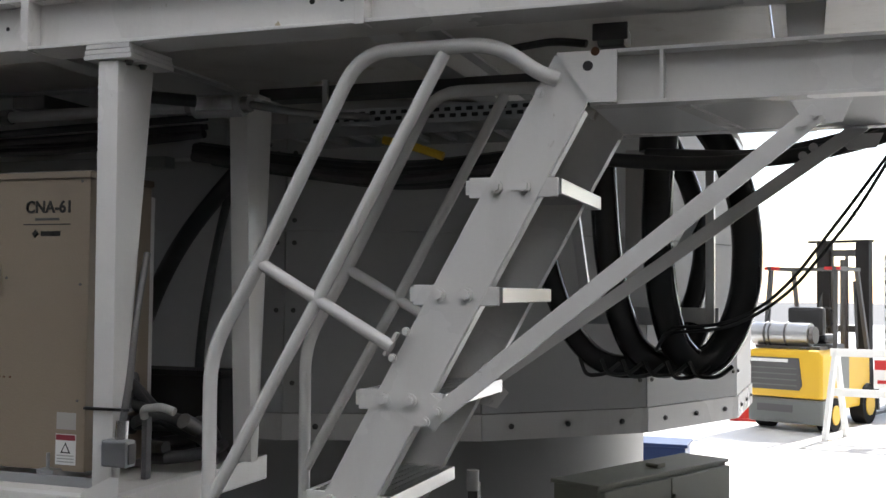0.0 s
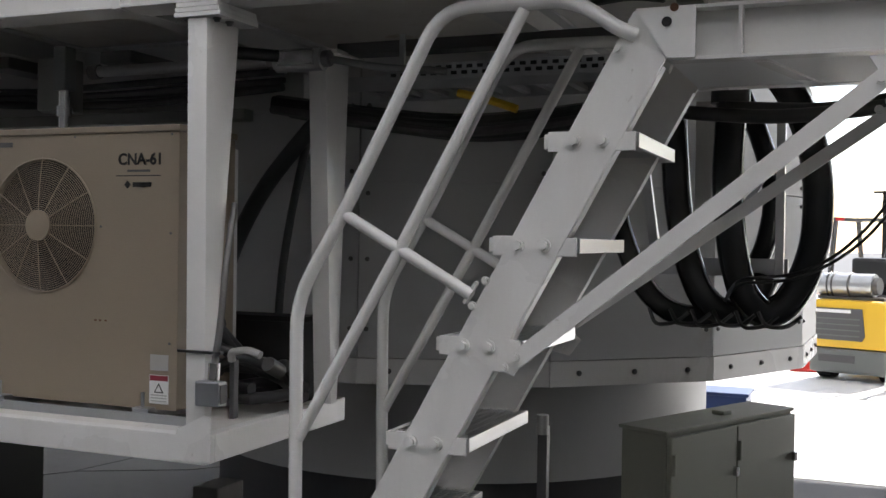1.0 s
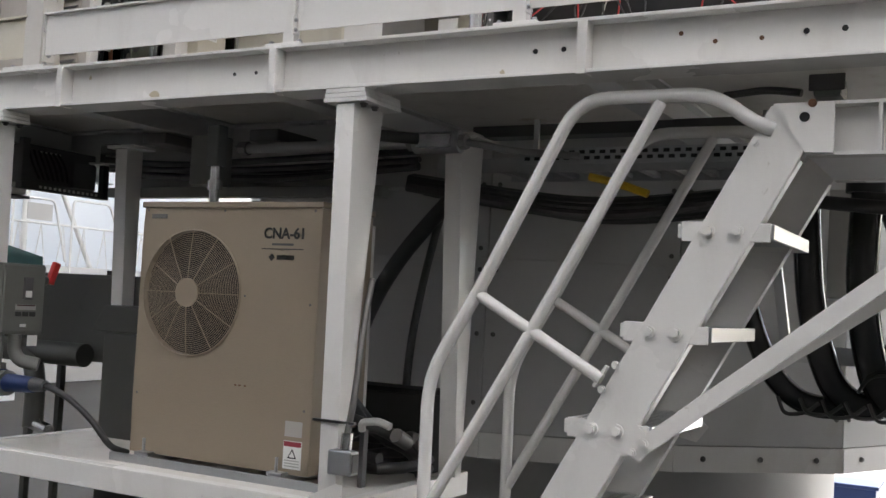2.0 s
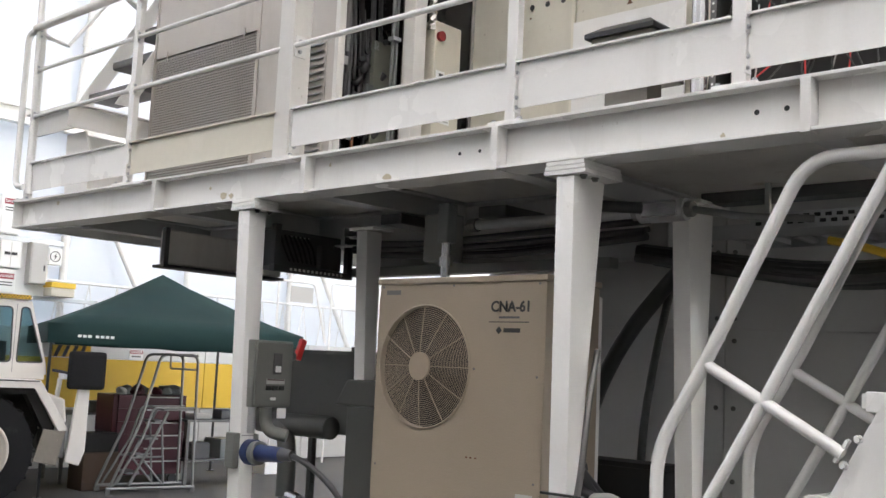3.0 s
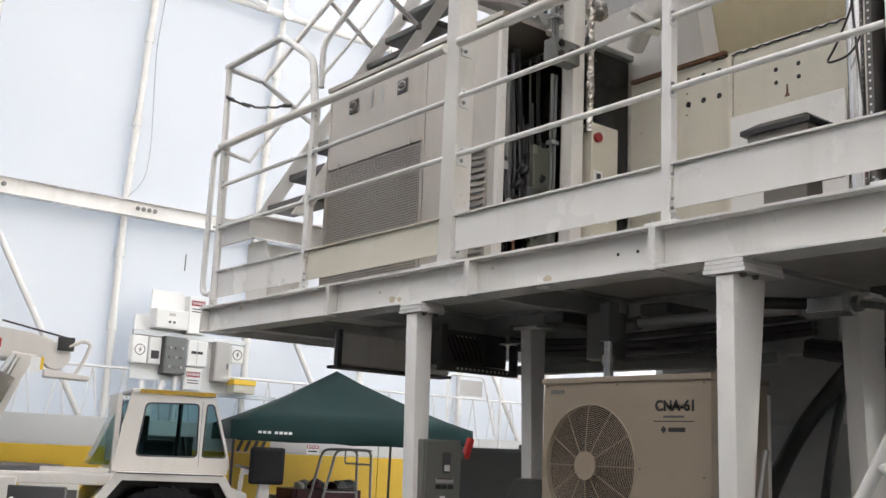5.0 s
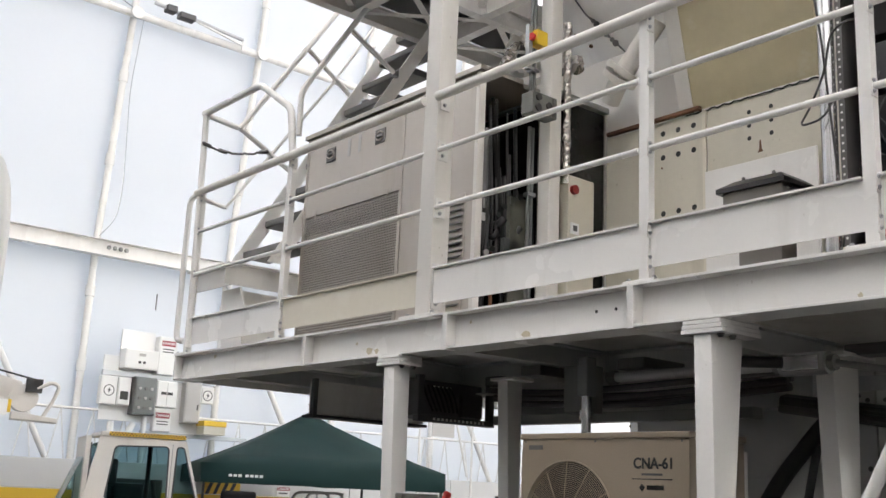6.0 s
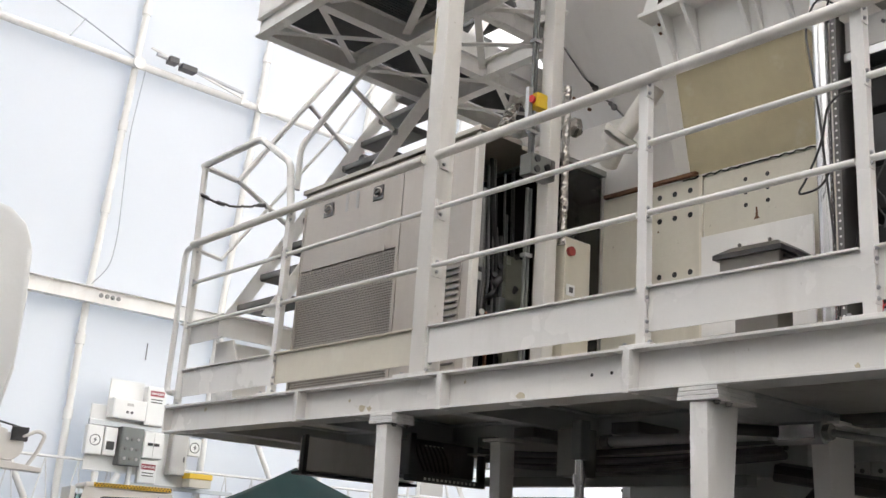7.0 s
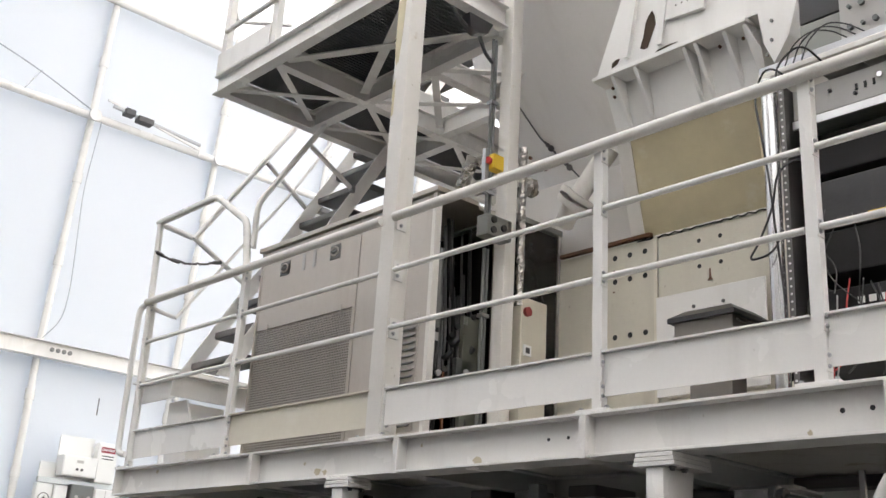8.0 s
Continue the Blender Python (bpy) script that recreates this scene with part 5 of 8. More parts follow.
for k in range(3):
    x = -3.66 + 0.035 * k
    part("draped_cable", tube([(x - 0.06, 5.30, 3.985), (x - 0.03, 5.30, 4.06), (x + 0.05, 5.30, 4.10 + 0.006 * k), (x + 0.12, 5.33, 4.09), (x + 0.17, 5.36, 4.05)], 0.003, 8, bend=0.06), BLACK, rack, smooth=40)
loopc = thing("loose_cable", (-3.9, 5.3, 3.3), "thin black loose cable looped over the silver tube", "cable")
part("loop", tube([(-3.60, 5.30, 3.49), (-3.66, 5.27, 3.57), (-3.76, 5.27, 3.54), (-3.79, 5.27, 3.38), (-3.86, 5.27, 3.25), (-3.90, 5.27, 3.20), (-3.80, 5.28, 3.21), (-3.76, 5.29, 3.30)], 0.0045, 8, bend=0.06), BLACK, loopc, smooth=40)
part("loop", tube([(-3.70, 5.32, 3.92), (-3.78, 5.26, 4.0), (-3.84, 5.26, 3.88), (-3.80, 5.27, 3.55), (-3.76, 5.28, 3.0)], 0.0045, 8, bend=0.08), BLACK, loopc, smooth=40)
part("loop", tube([(-3.55, 5.34, 3.92), (-3.62, 5.24, 4.03), (-3.73, 5.24, 3.96), (-3.74, 5.26, 3.86)], 0.0045, 8, bend=0.06), BLACK, loopc, smooth=40)

# ---- upper platform: open frame with plan bracing ----
PZ0, PZ1 = 5.085, 5.225
plat = thing("upper_platform", (-6.6, 6.2, PZ0), "white steel frame of the upper platform with crossed bracing", "platform")
PXA, PXB, PXC, PYF, PYM, PYB = -7.645, -7.02, -5.65, 4.98, 5.73, 8.2


def channel(p, q, name="beam"):
    ibeam(p, q, 0.075, PZ1 - PZ0, plat, name, WHITE)


zc = (PZ0 + PZ1) / 2
channel((PXA - 0.06, PYF, zc), (PXC - 0.08, PYF, zc), "front_beam")
channel((PXA, PYF + 0.04, zc), (PXA, PYB, zc), "side_beam")
channel((PXB, PYF + 0.04, zc), (PXB, PYB, zc), "inner_beam")
channel((PXC, PYF + 0.13, zc), (PXC, PYM - 0.075, zc), "tie_beam")
channel((PXB + 0.04, PYM, zc), (PXC - 0.08, PYM, zc), "cross_beam")
for y in (PYM, 6.55, 7.4):
    channel((PXA + 0.04, y, zc), (PXB - 0.04, y, zc), "cross_beam")
for y0, y1 in ((PYF + 0.05, PYM - 0.05), (PYM + 0.05, 6.5), (6.6, 7.35)):
    part("brace", bar((PXA + 0.05, y0, PZ0 + 0.03), (PXB - 0.05, y1, PZ0 + 0.03), 0.045, 0.008), WHITE, plat)
    part("brace", bar((PXA + 0.05, y1, PZ0 + 0.05), (PXB - 0.05, y0, PZ0 + 0.05), 0.045, 0.008), WHITE, plat)
part("brace", bar((PXB + 0.05, PYF + 0.06, PZ0 + 0.03), (PXC - 0.08, PYM - 0.05, PZ0 + 0.03), 0.06, 0.01), WHITE, plat)
part("brace", bar((PXB + 0.05, PYM - 0.06, PZ0 + 0.05), (PXC - 0.08, PYF + 0.06, PZ0 + 0.05), 0.06, 0.01), WHITE, plat)
channel((-6.35, PYM + 0.04, zc), (-6.35, 7.0, zc), "inner_beam")
channel((PXB + 0.04, 6.42, zc), (-6.39, 6.42, zc), "cross_beam")
channel((-6.31, 6.30, zc), (-5.95, 6.30, zc), "cross_beam")
part("brace", bar((PXB + 0.05, PYM + 0.06, PZ0 + 0.03), (-6.40, 6.36, PZ0 + 0.03), 0.05, 0.01), WHITE, plat)
part("brace", bar((PXB + 0.05, 6.36, PZ0 + 0.05), (-6.40, PYM + 0.06, PZ0 + 0.05), 0.05, 0.01), WHITE, plat)
part("brace", bar((-6.30, PYM + 0.06, PZ0 + 0.03), (-5.90, 6.24, PZ0 + 0.03), 0.05, 0.01), WHITE, plat)
bm = bmesh.new()
for k in range(26):
    x = PXA + 0.045 + k * (PXB - PXA - 0.09) / 25
    box(x - 0.004, x + 0.004, PYF + 0.02, PYB, PZ1 + 0.001, PZ1 + 0.03, bm=bm)
for k in range(70):
    y = PYF + 0.03 + k * (PYB - PYF - 0.06) / 69
    box(PXA + 0.02, PXB - 0.02, y - 0.004, y + 0.004, PZ1 + 0.012, PZ1 + 0.029, bm=bm)
part("grating", bm, DARK, plat, "dark steel floor grating")
bm = bmesh.new()
for k in range(46):
    x = PXB + 0.03 + k * (PXC - PXB - 0.12) / 45
    box(x - 0.004, x + 0.004, PYF + 0.02, PYM, PZ1 + 0.001, PZ1 + 0.03, bm=bm)
for k in range(26):
    y = PYF + 0.03 + k * (PYM - PYF - 0.04) / 25
    box(PXB + 0.03, PXC - 0.09, y - 0.006, y + 0.006, PZ1 + 0.010, PZ1 + 0.029, bm=bm)
part("grating", bm, DARK, plat, "dark steel floor grating")
part("toe_board", box(PXA - 0.06, PXB - 0.05, PYF - 0.03, PYF - 0.02, PZ1 + 0.012, PZ1 + 0.17, 0.002), WHITE, plat)
part("toe_board", box(PXB - 0.005, PXB + 0.005, PYM + 0.05, PYB, PZ1 + 0.005, PZ1 + 0.16, 0.002), WHITE, plat)
for x in (PXA - 0.02, PXB - 0.03):
    part("rail_post", box(x - 0.03, x + 0.03, PYF - 0.018, PYF + 0.03, PZ1 + 0.001, 6.3, 0.004), WHITE, plat)
for z in (5.55, 5.85, 6.25):
    part("rail_bar", tube([(PXA, PYF - 0.03, z), (PXC, PYF - 0.03, z)], 0.017, 10), WHITE, plat, smooth=40)
    part("rail_bar", tube([(PXA - 0.02, PYF, z), (PXA - 0.28, PYF + 0.2, z), (PXA - 0.02, PYF + 0.5, z)], 0.014, 10, bend=0.05), WHITE, plat, smooth=40)
st3 = thing("top_stair", (-6.8, 5.5, PZ1 + 0.03), "white stair flight with dark treads above the upper platform", "stair")
part("stringer", prism([(5.10, 5.22), (5.26, 5.22), (6.4, 7.3), (6.2, 7.3)], "x", -7.02, -6.98, 0.002), WHITE, st3)
for k in range(6):
    part("tread", box(-6.97, -6.4, 5.28 + 0.15 * k, 5.48 + 0.15 * k, 5.40 + 0.25 * k, 5.45 + 0.25 * k, 0.003), DARK, st3)
hornb = thing("cable_gland_block", (-5.72, 5.45, 4.86), "dark cable gland block slung under a beam", "cable fitting")
part("block", prism([(5.33, 5.035), (5.52, 5.035), (5.48, 4.96), (5.40, 4.93), (5.34, 4.95)], "x", -5.66, -5.60, 0.004), BLACK, hornb)
part("cable", tube([(-5.63, 5.22, 5.03), (-5.63, 5.28, 4.98), (-5.63, 5.36, 4.95)], 0.012, 8, bend=0.03), BLACK, hornb, smooth=40)
part("cable", tube([(-5.63, 5.44, 4.94), (-5.64, 5.50, 4.86), (-5.66, 5.58, 4.84)], 0.011, 8, bend=0.03), BLACK, hornb, smooth=40)


# ---- pipes, cables and trunking under the deck ----
run = thing("conduit_line", (-4.6, 5.5, 2.33), "galvanised conduit with junction body slung under the deck", "conduit")
part("pipe", tube([(-4.96, 5.47, 2.345), (-4.14, 5.47, 2.345)], 0.022, 12), GALV, run, smooth=40)
body = part("conduit_body", tube([(-4.125, 5.47, 2.345), (-3.93, 5.47, 2.345)], 0.043, 14), GALV, run, smooth=40)
part("body_cover", box(-4.10, -3.95, 5.423, 5.437, 2.318, 2.372, 0.004), CHROME, body)
for x in (-4.135, -3.925, -4.97):
    part("coupling", tube([(x - 0.022, 5.47, 2.345), (x + 0.022, 5.47, 2.345)], 0.031, 8), GALV_DULL, run, smooth=40)
part("pipe", tube([(-3.92, 5.47, 2.345), (-3.72, 5.52, 2.31), (-3.5, 5.6, 2.30)], 0.014, 10, bend=0.05), GALV_DULL, run, smooth=40)
drop = thing("drop_pipe", (-5.0, 5.35, 2.08), "short galvanised drop pipe into the compressor's top", "pipe")
part("pipe", tube([(-5.0, 5.33, 2.082), (-5.0, 5.33, 2.30)], 0.022, 12), CHROME, drop, smooth=40)
part("sleeve", box(-5.03, -4.97, 5.30, 5.36, 2.25, 2.42, 0.006), GREY, drop)
part("coupling", tube([(-5.0, 5.33, 2.15), (-5.0, 5.33, 2.19)], 0.031, 10), CHROME, drop, smooth=40)
hook = thing("bent_pipe", (-4.25, 5.1, 2.38), "short bent black pipe under the deck", "pipe")
part("pipe", tube([(-4.02, 5.3, 2.33), (-4.20, 5.12, 2.33), (-4.24, 5.12, 2.40), (-4.15, 5.2, 2.44)], 0.022, 10, bend=0.05), BLACK, hook, smooth=40)

trunk = thing("cable_trunking", (-5.3, 5.9, 2.2), "dark slotted cable trunking and boxes hung under the deck", "cable trunking")
lip = part("slotted_channel", box(-6.39, -6.345, 5.47, 6.03, 2.188, 2.222, 0.003), DARK, trunk)
for k in range(13):
    part("slot", box(-6.3445, -6.3435, 5.575 + 0.03 * k, 5.591 + 0.03 * k, 2.198, 2.212), LABEL_WHITE, lip)
for y in (5.47, 5.99):
    part("upright", box(-6.385, -6.35, y, y + 0.04, 2.2225, 2.44, 0.003), DARK, trunk)
part("hung_box", box(-6.72, -6.40, 5.52, 5.98, 2.225, 2.42, 0.01), DARK, trunk)
part("relay_block", box(-6.398, -6.36, 5.80, 5.95, 2.23, 2.36, 0.006), DARK, trunk)
part("label_strip", box(-6.3985, -6.396, 5.60, 5.74, 2.385, 2.392), LABEL_WHITE, trunk)
for k in range(7):
    part("wire", tube([(-6.385, 5.53 + 0.03 * k, 2.39), (-6.37, 5.54 + 0.035 * k, 2.33), (-6.38, 5.60 + 0.03 * k, 2.25)], 0.006, 6, bend=0.03), PITCH, trunk, smooth=40)
part("duct", box(-6.32, -4.35, 6.06, 6.16, 2.246, 2.40, 0.006), PANEL, trunk)
part("side_box", box(-5.30, -5.16, 5.50, 5.62, 2.20, 2.42, 0.008), CABGREY_DK, trunk)
part("pale_tray", box(-6.3, -4.6, 5.98, 6.055, 2.20, 2.25, 0.003), CABGREY, trunk)
rnd = random.Random(9)
for k in range(5):
    y, z = 5.75 + rnd.random() * 0.4, 2.30 + rnd.random() * 0.10
    part("cable", tube([(-6.3 + 0.4 * rnd.random(), y, z), (-5.8, y + rnd.uniform(-.1, .1), z - 0.03 * rnd.random()), (-5.1, y + rnd.uniform(-.1, .1), z - 0.04), (-4.25 - 0.2 * rnd.random(), y, z)], 0.012 + 0.008 * rnd.random(), 8, bend=0.2), DARK, trunk, smooth=40)
for k in range(3):
    x = -6.0 + 0.5 * k + rnd.uniform(-.1, .1)
    part("clamp_block", box(x, x + 0.10 + 0.06 * rnd.random(), 5.45 + rnd.random() * 0.3, 5.80, 2.385, 2.435, 0.006), STEEL_DK, trunk)

loom = thing("cable_loom", (-3.5, 6.0, 2.2), "thick black cable loom with a yellow cable under a ladder tray", "cables")
for k in range(10):
    dy, dz, r = rnd.uniform(-0.12, 0.12), rnd.uniform(-0.02, 0.06), 0.014 + 0.010 * rnd.random()
    part("cable", tube([(-4.4, 6.0 + dy, 2.24 + dz), (-4.0, 6.0 + dy, 2.18 + dz), (-3.55, 6.0 + dy, 2.115 + dz * 1.3), (-3.1, 6.02 + dy, 2.16 + dz), (-2.75, 6.1 + dy, 2.22 + dz)], r, 8, bend=0.3), BLACK if k % 4 else DARK, loom, smooth=40)
part("yellow_cable", tube([(-3.56, 5.87, 2.26), (-3.45, 5.87, 2.235), (-3.32, 5.87, 2.19)], 0.016, 8, bend=0.08), YELLOW_PLUG, loom, "yellow cable", smooth=40)
lad = thing("cable_ladder", (-3.4, 6.05, 2.30), "galvanised cable ladder under the deck", "cable tray")
for y in (5.9, 6.2):
    part("side_rail", box(-4.05, -2.5, y - 0.006, y + 0.006, 2.285, 2.345), GALV, lad)
for k in range(13):
    part("rung", box(-4.0 + 0.12 * k, -3.97 + 0.12 * k, 5.907, 6.193, 2.295, 2.315), GALV, lad)
part("dark_bar", box(-4.0, -2.6, 5.70, 5.80, 2.40, 2.445, 0.004), DARK, lad)

hose = thing("refrigerant_hose", (-4.5, 5.9, 1.06), "black lagged hose bending down behind the hanger post", "hose")
part("hose", tube([(-4.12, 5.98, 2.30), (-4.28, 5.95, 2.12), (-4.47, 5.93, 1.90), (-4.60, 5.9, 1.64), (-4.65, 5.85, 1.36), (-4.60, 5.7, 1.08)], 0.036, 14, bend=0.15), BLACK, hose, smooth=40)
part("hose", tube([(-4.25, 5.98, 2.25), (-4.34, 5.95, 1.80), (-4.36, 5.9, 1.5), (-4.34, 5.85, 1.1)], 0.018, 12, bend=0.15), BLACK, hose, smooth=40)
coil = thing("hose_coil", (-4.2, 5.5, 1.055), "tangle of black corrugated hoses and couplings on the shelf", "hoses")
for k in range(6):
    a = rnd.uniform(-0.04, 0.04)
    pts = [(-4.255, 5.30, 1.22 + 0.075 * (k % 3)), (-4.16 + a, 5.30 + 0.03 * k, 1.27 - 0.02 * k), (-4.10, 5.42 + 0.03 * k, 1.20 + a), (-4.12 + a, 5.62, 1.12), (-4.2, 5.74, 1.085)]
    part("hose", tube(pts, 0.019, 10, bend=0.08), BLACK, coil, smooth=40)
part("coupling", tube([(-4.08, 5.36, 1.235), (-4.07, 5.43, 1.20)], 0.028, 10), STEEL_DK, coil, smooth=40)
part("coupling", tube([(-4.09, 5.50, 1.21), (-4.085, 5.55, 1.18)], 0.026, 10), STEEL_DK, coil, smooth=40)
part("resting_hose", tube([(-4.15 + 0.10 * math.cos(t * 0.7), 5.50 + 0.17 * math.sin(t * 0.7), 1.080 + 0.004 * t) for t in range(17)], 0.022, 10), BLACK, coil, smooth=40)
blk = thing("equipment_box", (-4.33, 5.7, 1.053), "matt black equipment box at the back of the shelf", "box")
part("body", box(-4.555, -4.095, 5.625, 5.772, 1.0525, 1.365, 0.008), PITCH, blk)
part("lid", box(-4.56, -4.09, 5.622, 5.775, 1.3655, 1.386, 0.004), PITCH, blk)
cl = thing("pipe_clamp", (-4.12, 5.22, 1.06), "grey curved clamp bracket beside the hanger post", "bracket")
part("stem", box(-4.15, -4.13, 5.22, 5.25, 1.0525, 1.26, 0.003), DARK, cl)
part("hook", tube([(-4.14, 5.22, 1.26), (-4.13, 5.20, 1.29), (-4.06, 5.20, 1.30), (-4.01, 5.20, 1.285)], 0.014, 10, bend=0.02), LABEL_GREY, cl, smooth=40)

outlet = thing("outlet_box", (-3.985, FY + 0.02, 1.15), "small grey outlet box and conduit on the hanger post", "outlet box")
part("body", box(-4.045, -3.955, FY - 0.03, FY + 0.018, 1.155, 1.235, 0.006), GALV, outlet)
part("socket_face", box(-3.954, -3.950, FY - 0.024, FY + 0.012, 1.165, 1.225, 0.002), DARK, outlet)
part("coupling", tube([(-3.995, FY + 0.0, 1.236), (-3.995, FY + 0.005, 1.29)], 0.020, 10), CHROME, outlet, smooth=40)
part("conduit", tube([(-3.995, FY + 0.005, 1.29), (-3.99, FY + 0.03, 1.42), (-4.0, FY + 0.07, 1.62), (-4.03, FY + 0.16, 1.80)], 0.0115, 10, bend=0.15), STEEL_DK, outlet, smooth=40)
part("tie", box(-4.135, -3.97, FY + 0.0, FY + 0.016, 1.318, 1.326), BLACK, outlet)
hous = thing("side_casing", (-4.2, 5.5, 1.055), "tall pale casing strip behind the compressor", "casing")
part("strip", box(-4.335, -4.285, 5.435, 5.465, 1.0525, 2.02, 0.004), WHITE, hous)

# ---- disconnect switch on the second hanger post, and machine behind ----
dsw = thing("disconnect_switch", (-5.77, 5.03, 1.50), "grey steel disconnect switch with a red lever on the hanger post", "disconnect switch")
part("body", box(-5.799, -5.747, 4.922, 5.14, 1.508, 1.806, 0.006), CABGREY_DK, dsw)
part("door", box(-5.746, -5.735, 4.93, 5.132, 1.518, 1.798, 0.004), CABGREY_DK, dsw)
hdl = part("handle_plate", box(-5.7345, -5.727, 5.02, 5.066, 1.655, 1.75, 0.003), DARK, dsw)
part("indicator", box(-5.7265, -5.721, 5.028, 5.058, 1.665, 1.693, 0.002), LABEL_WHITE, hdl)
part("label", box(-5.7345, -5.732, 4.988, 5.09, 1.612, 1.634), LABEL_GREY, dsw)
part("label_line", box(-5.7318, -5.731, 4.992, 5.086, 1.628, 1.633), RED_DK, dsw)
for k in range(3):
    part("label", box(-5.7345, -5.732, 4.988 + 0.036 * k, 5.018 + 0.036 * k, 1.585, 1.604), INK, dsw)
part("label", box(-5.7345, -5.732, 5.015, 5.045, 1.54, 1.553), LABEL_WHITE, dsw)
part("lever_hub", disc((-5.765, 5.1405, 1.74), (0, 1, 0), 0.022, 0.018, 14), GREY, dsw)
part("lever", bar((-5.755, 5.172, 1.725), (-5.755, 5.205, 1.82), 0.026, 0.032, bevel=0.006), RED, dsw, "red lever")
part("conduit", tube([(-5.775, 4.95, 1.507), (-5.775, 4.95, 1.395)], 0.020, 12), GALV, dsw, smooth=40)
part("conduit", tube([(-5.765, 5.02, 1.507), (-5.765, 5.02, 1.44), (-5.74, 5.03, 1.40), (-5.68, 5.08, 1.385)], 0.028, 14, bend=0.05), CABGREY_DK, dsw, smooth=40)
part("paper_tag", box(-5.737, -5.735, 5.06, 5.11, 1.46, 1.505), LABEL_WHITE, dsw)
plug = thing("power_socket", (-5.79, 4.95, 1.24), "grey socket box with a blue industrial plug", "socket")
part("body", box(-5.845, -5.775, 4.868, 4.8985, 1.24, 1.395, 0.008), CABGREY_DK, plug)
part("arm", box(-5.799, -5.775, 4.8975, 5.0, 1.25, 1.39, 0.006), CABGREY_DK, plug)
part("collar", disc((-5.7745, 4.95, 1.312), (1, 0, 0), 0.056, 0.045, 28), BLUE, plug, smooth=40)
part("ring", disc((-5.729, 4.95, 1.312), (1, 0, 0), 0.052, 0.03, 28), CABGREY_DK, plug, smooth=40)
part("plug", disc((-5.698, 4.95, 1.313), (1, 0, 0.03), 0.038, 0.15, 24, r2=0.032), BLUE, plug, "blue industrial plug", smooth=40)
part("gland", disc((-5.548, 4.95, 1.319), (1, 0, 0.0), 0.030, 0.07, 14, r2=0.022), DARK, plug, smooth=40)
part("cable", tube([(-5.48, 4.95, 1.319), (-5.38, 4.955, 1.295), (-5.26, 4.98, 1.22), (-5.17, 5.02, 1.10), (-5.16, 5.1, 1.075)], 0.013, 10, bend=0.1), BLACK, plug, smooth=40)
mach = thing("chiller_tank", (-6.4, 5.9, 0.0), "dark grey-green machine tank behind the switch", "tank")
part("tank", box(-7.05, -5.95, 5.75, 6.25, 1.35, 1.785, 0.02), OLIVE, mach)
part("cap", disc((-6.40, 6.0, 1.785), (0, 0, 1), 0.06, 0.025, 18), OLIVE, mach, smooth=40)
part("hood", prism([(-5.99, 1.522), (-5.68, 1.522), (-5.68, 1.645), (-5.91, 1.645)], "y", 5.45, 5.74, 0.01), OLIVE, mach)
part("lower_body", box(-5.912, -5.66, 5.46, 5.74, 0.06, 1.52, 0.01), OLIVE, mach)
part("valve_pipe", tube([(-6.75, 5.70, 1.40), (-6.60, 5.66, 1.36), (-6.52, 5.62, 1.22), (-6.50, 5.6, 1.02)], 0.05, 14, bend=0.08), OLIVE, mach, smooth=40)
part("valve_end", tube([(-6.50, 5.6, 1.04), (-6.36, 5.58, 1.02)], 0.03, 12), CHROME, mach, smooth=40)
part("motor", tube([(-6.85, 5.69, 1.385), (-6.27, 5.69, 1.385)], 0.058, 18), OLIVE, mach, smooth=40)
part("leg", box(-6.98, -6.945, 5.95, 5.985, 0.0, 1.349), OLIVE, mach)
part("leg", box(-6.98, -6.945, 6.15, 6.185, 0.0, 1.349), OLIVE, mach)
part("plinth", box(-6.05, -5.70, 5.43, 5.76, 0.0, 0.06), DARK, mach)
mach.location.x += 0.2

# low trolley glimpsed under the shelf
cart = thing("pump_trolley", (-4.6, 6.0, 0.0), "low dark pump trolley on the floor under the shelf", "trolley")
part("base", box(-4.95, -4.35, 5.75, 6.2, 0.10, 0.18, 0.01), DARK, cart)
part("pump", tube([(-4.85, 5.95, 0.34), (-4.5, 5.95, 0.34)], 0.13, 18), STEEL_DK, cart, smooth=40)
part("box", box(-4.75, -4.62, 5.85, 6.05, 0.47, 0.62, 0.01), STEEL_DK, cart)
for x in (-4.88, -4.42):
    for y in (5.8, 6.15):
        part("wheel", disc((x, y - 0.02, 0.05), (0, 1, 0), 0.05, 0.04, 16), BLACK, cart, smooth=40)

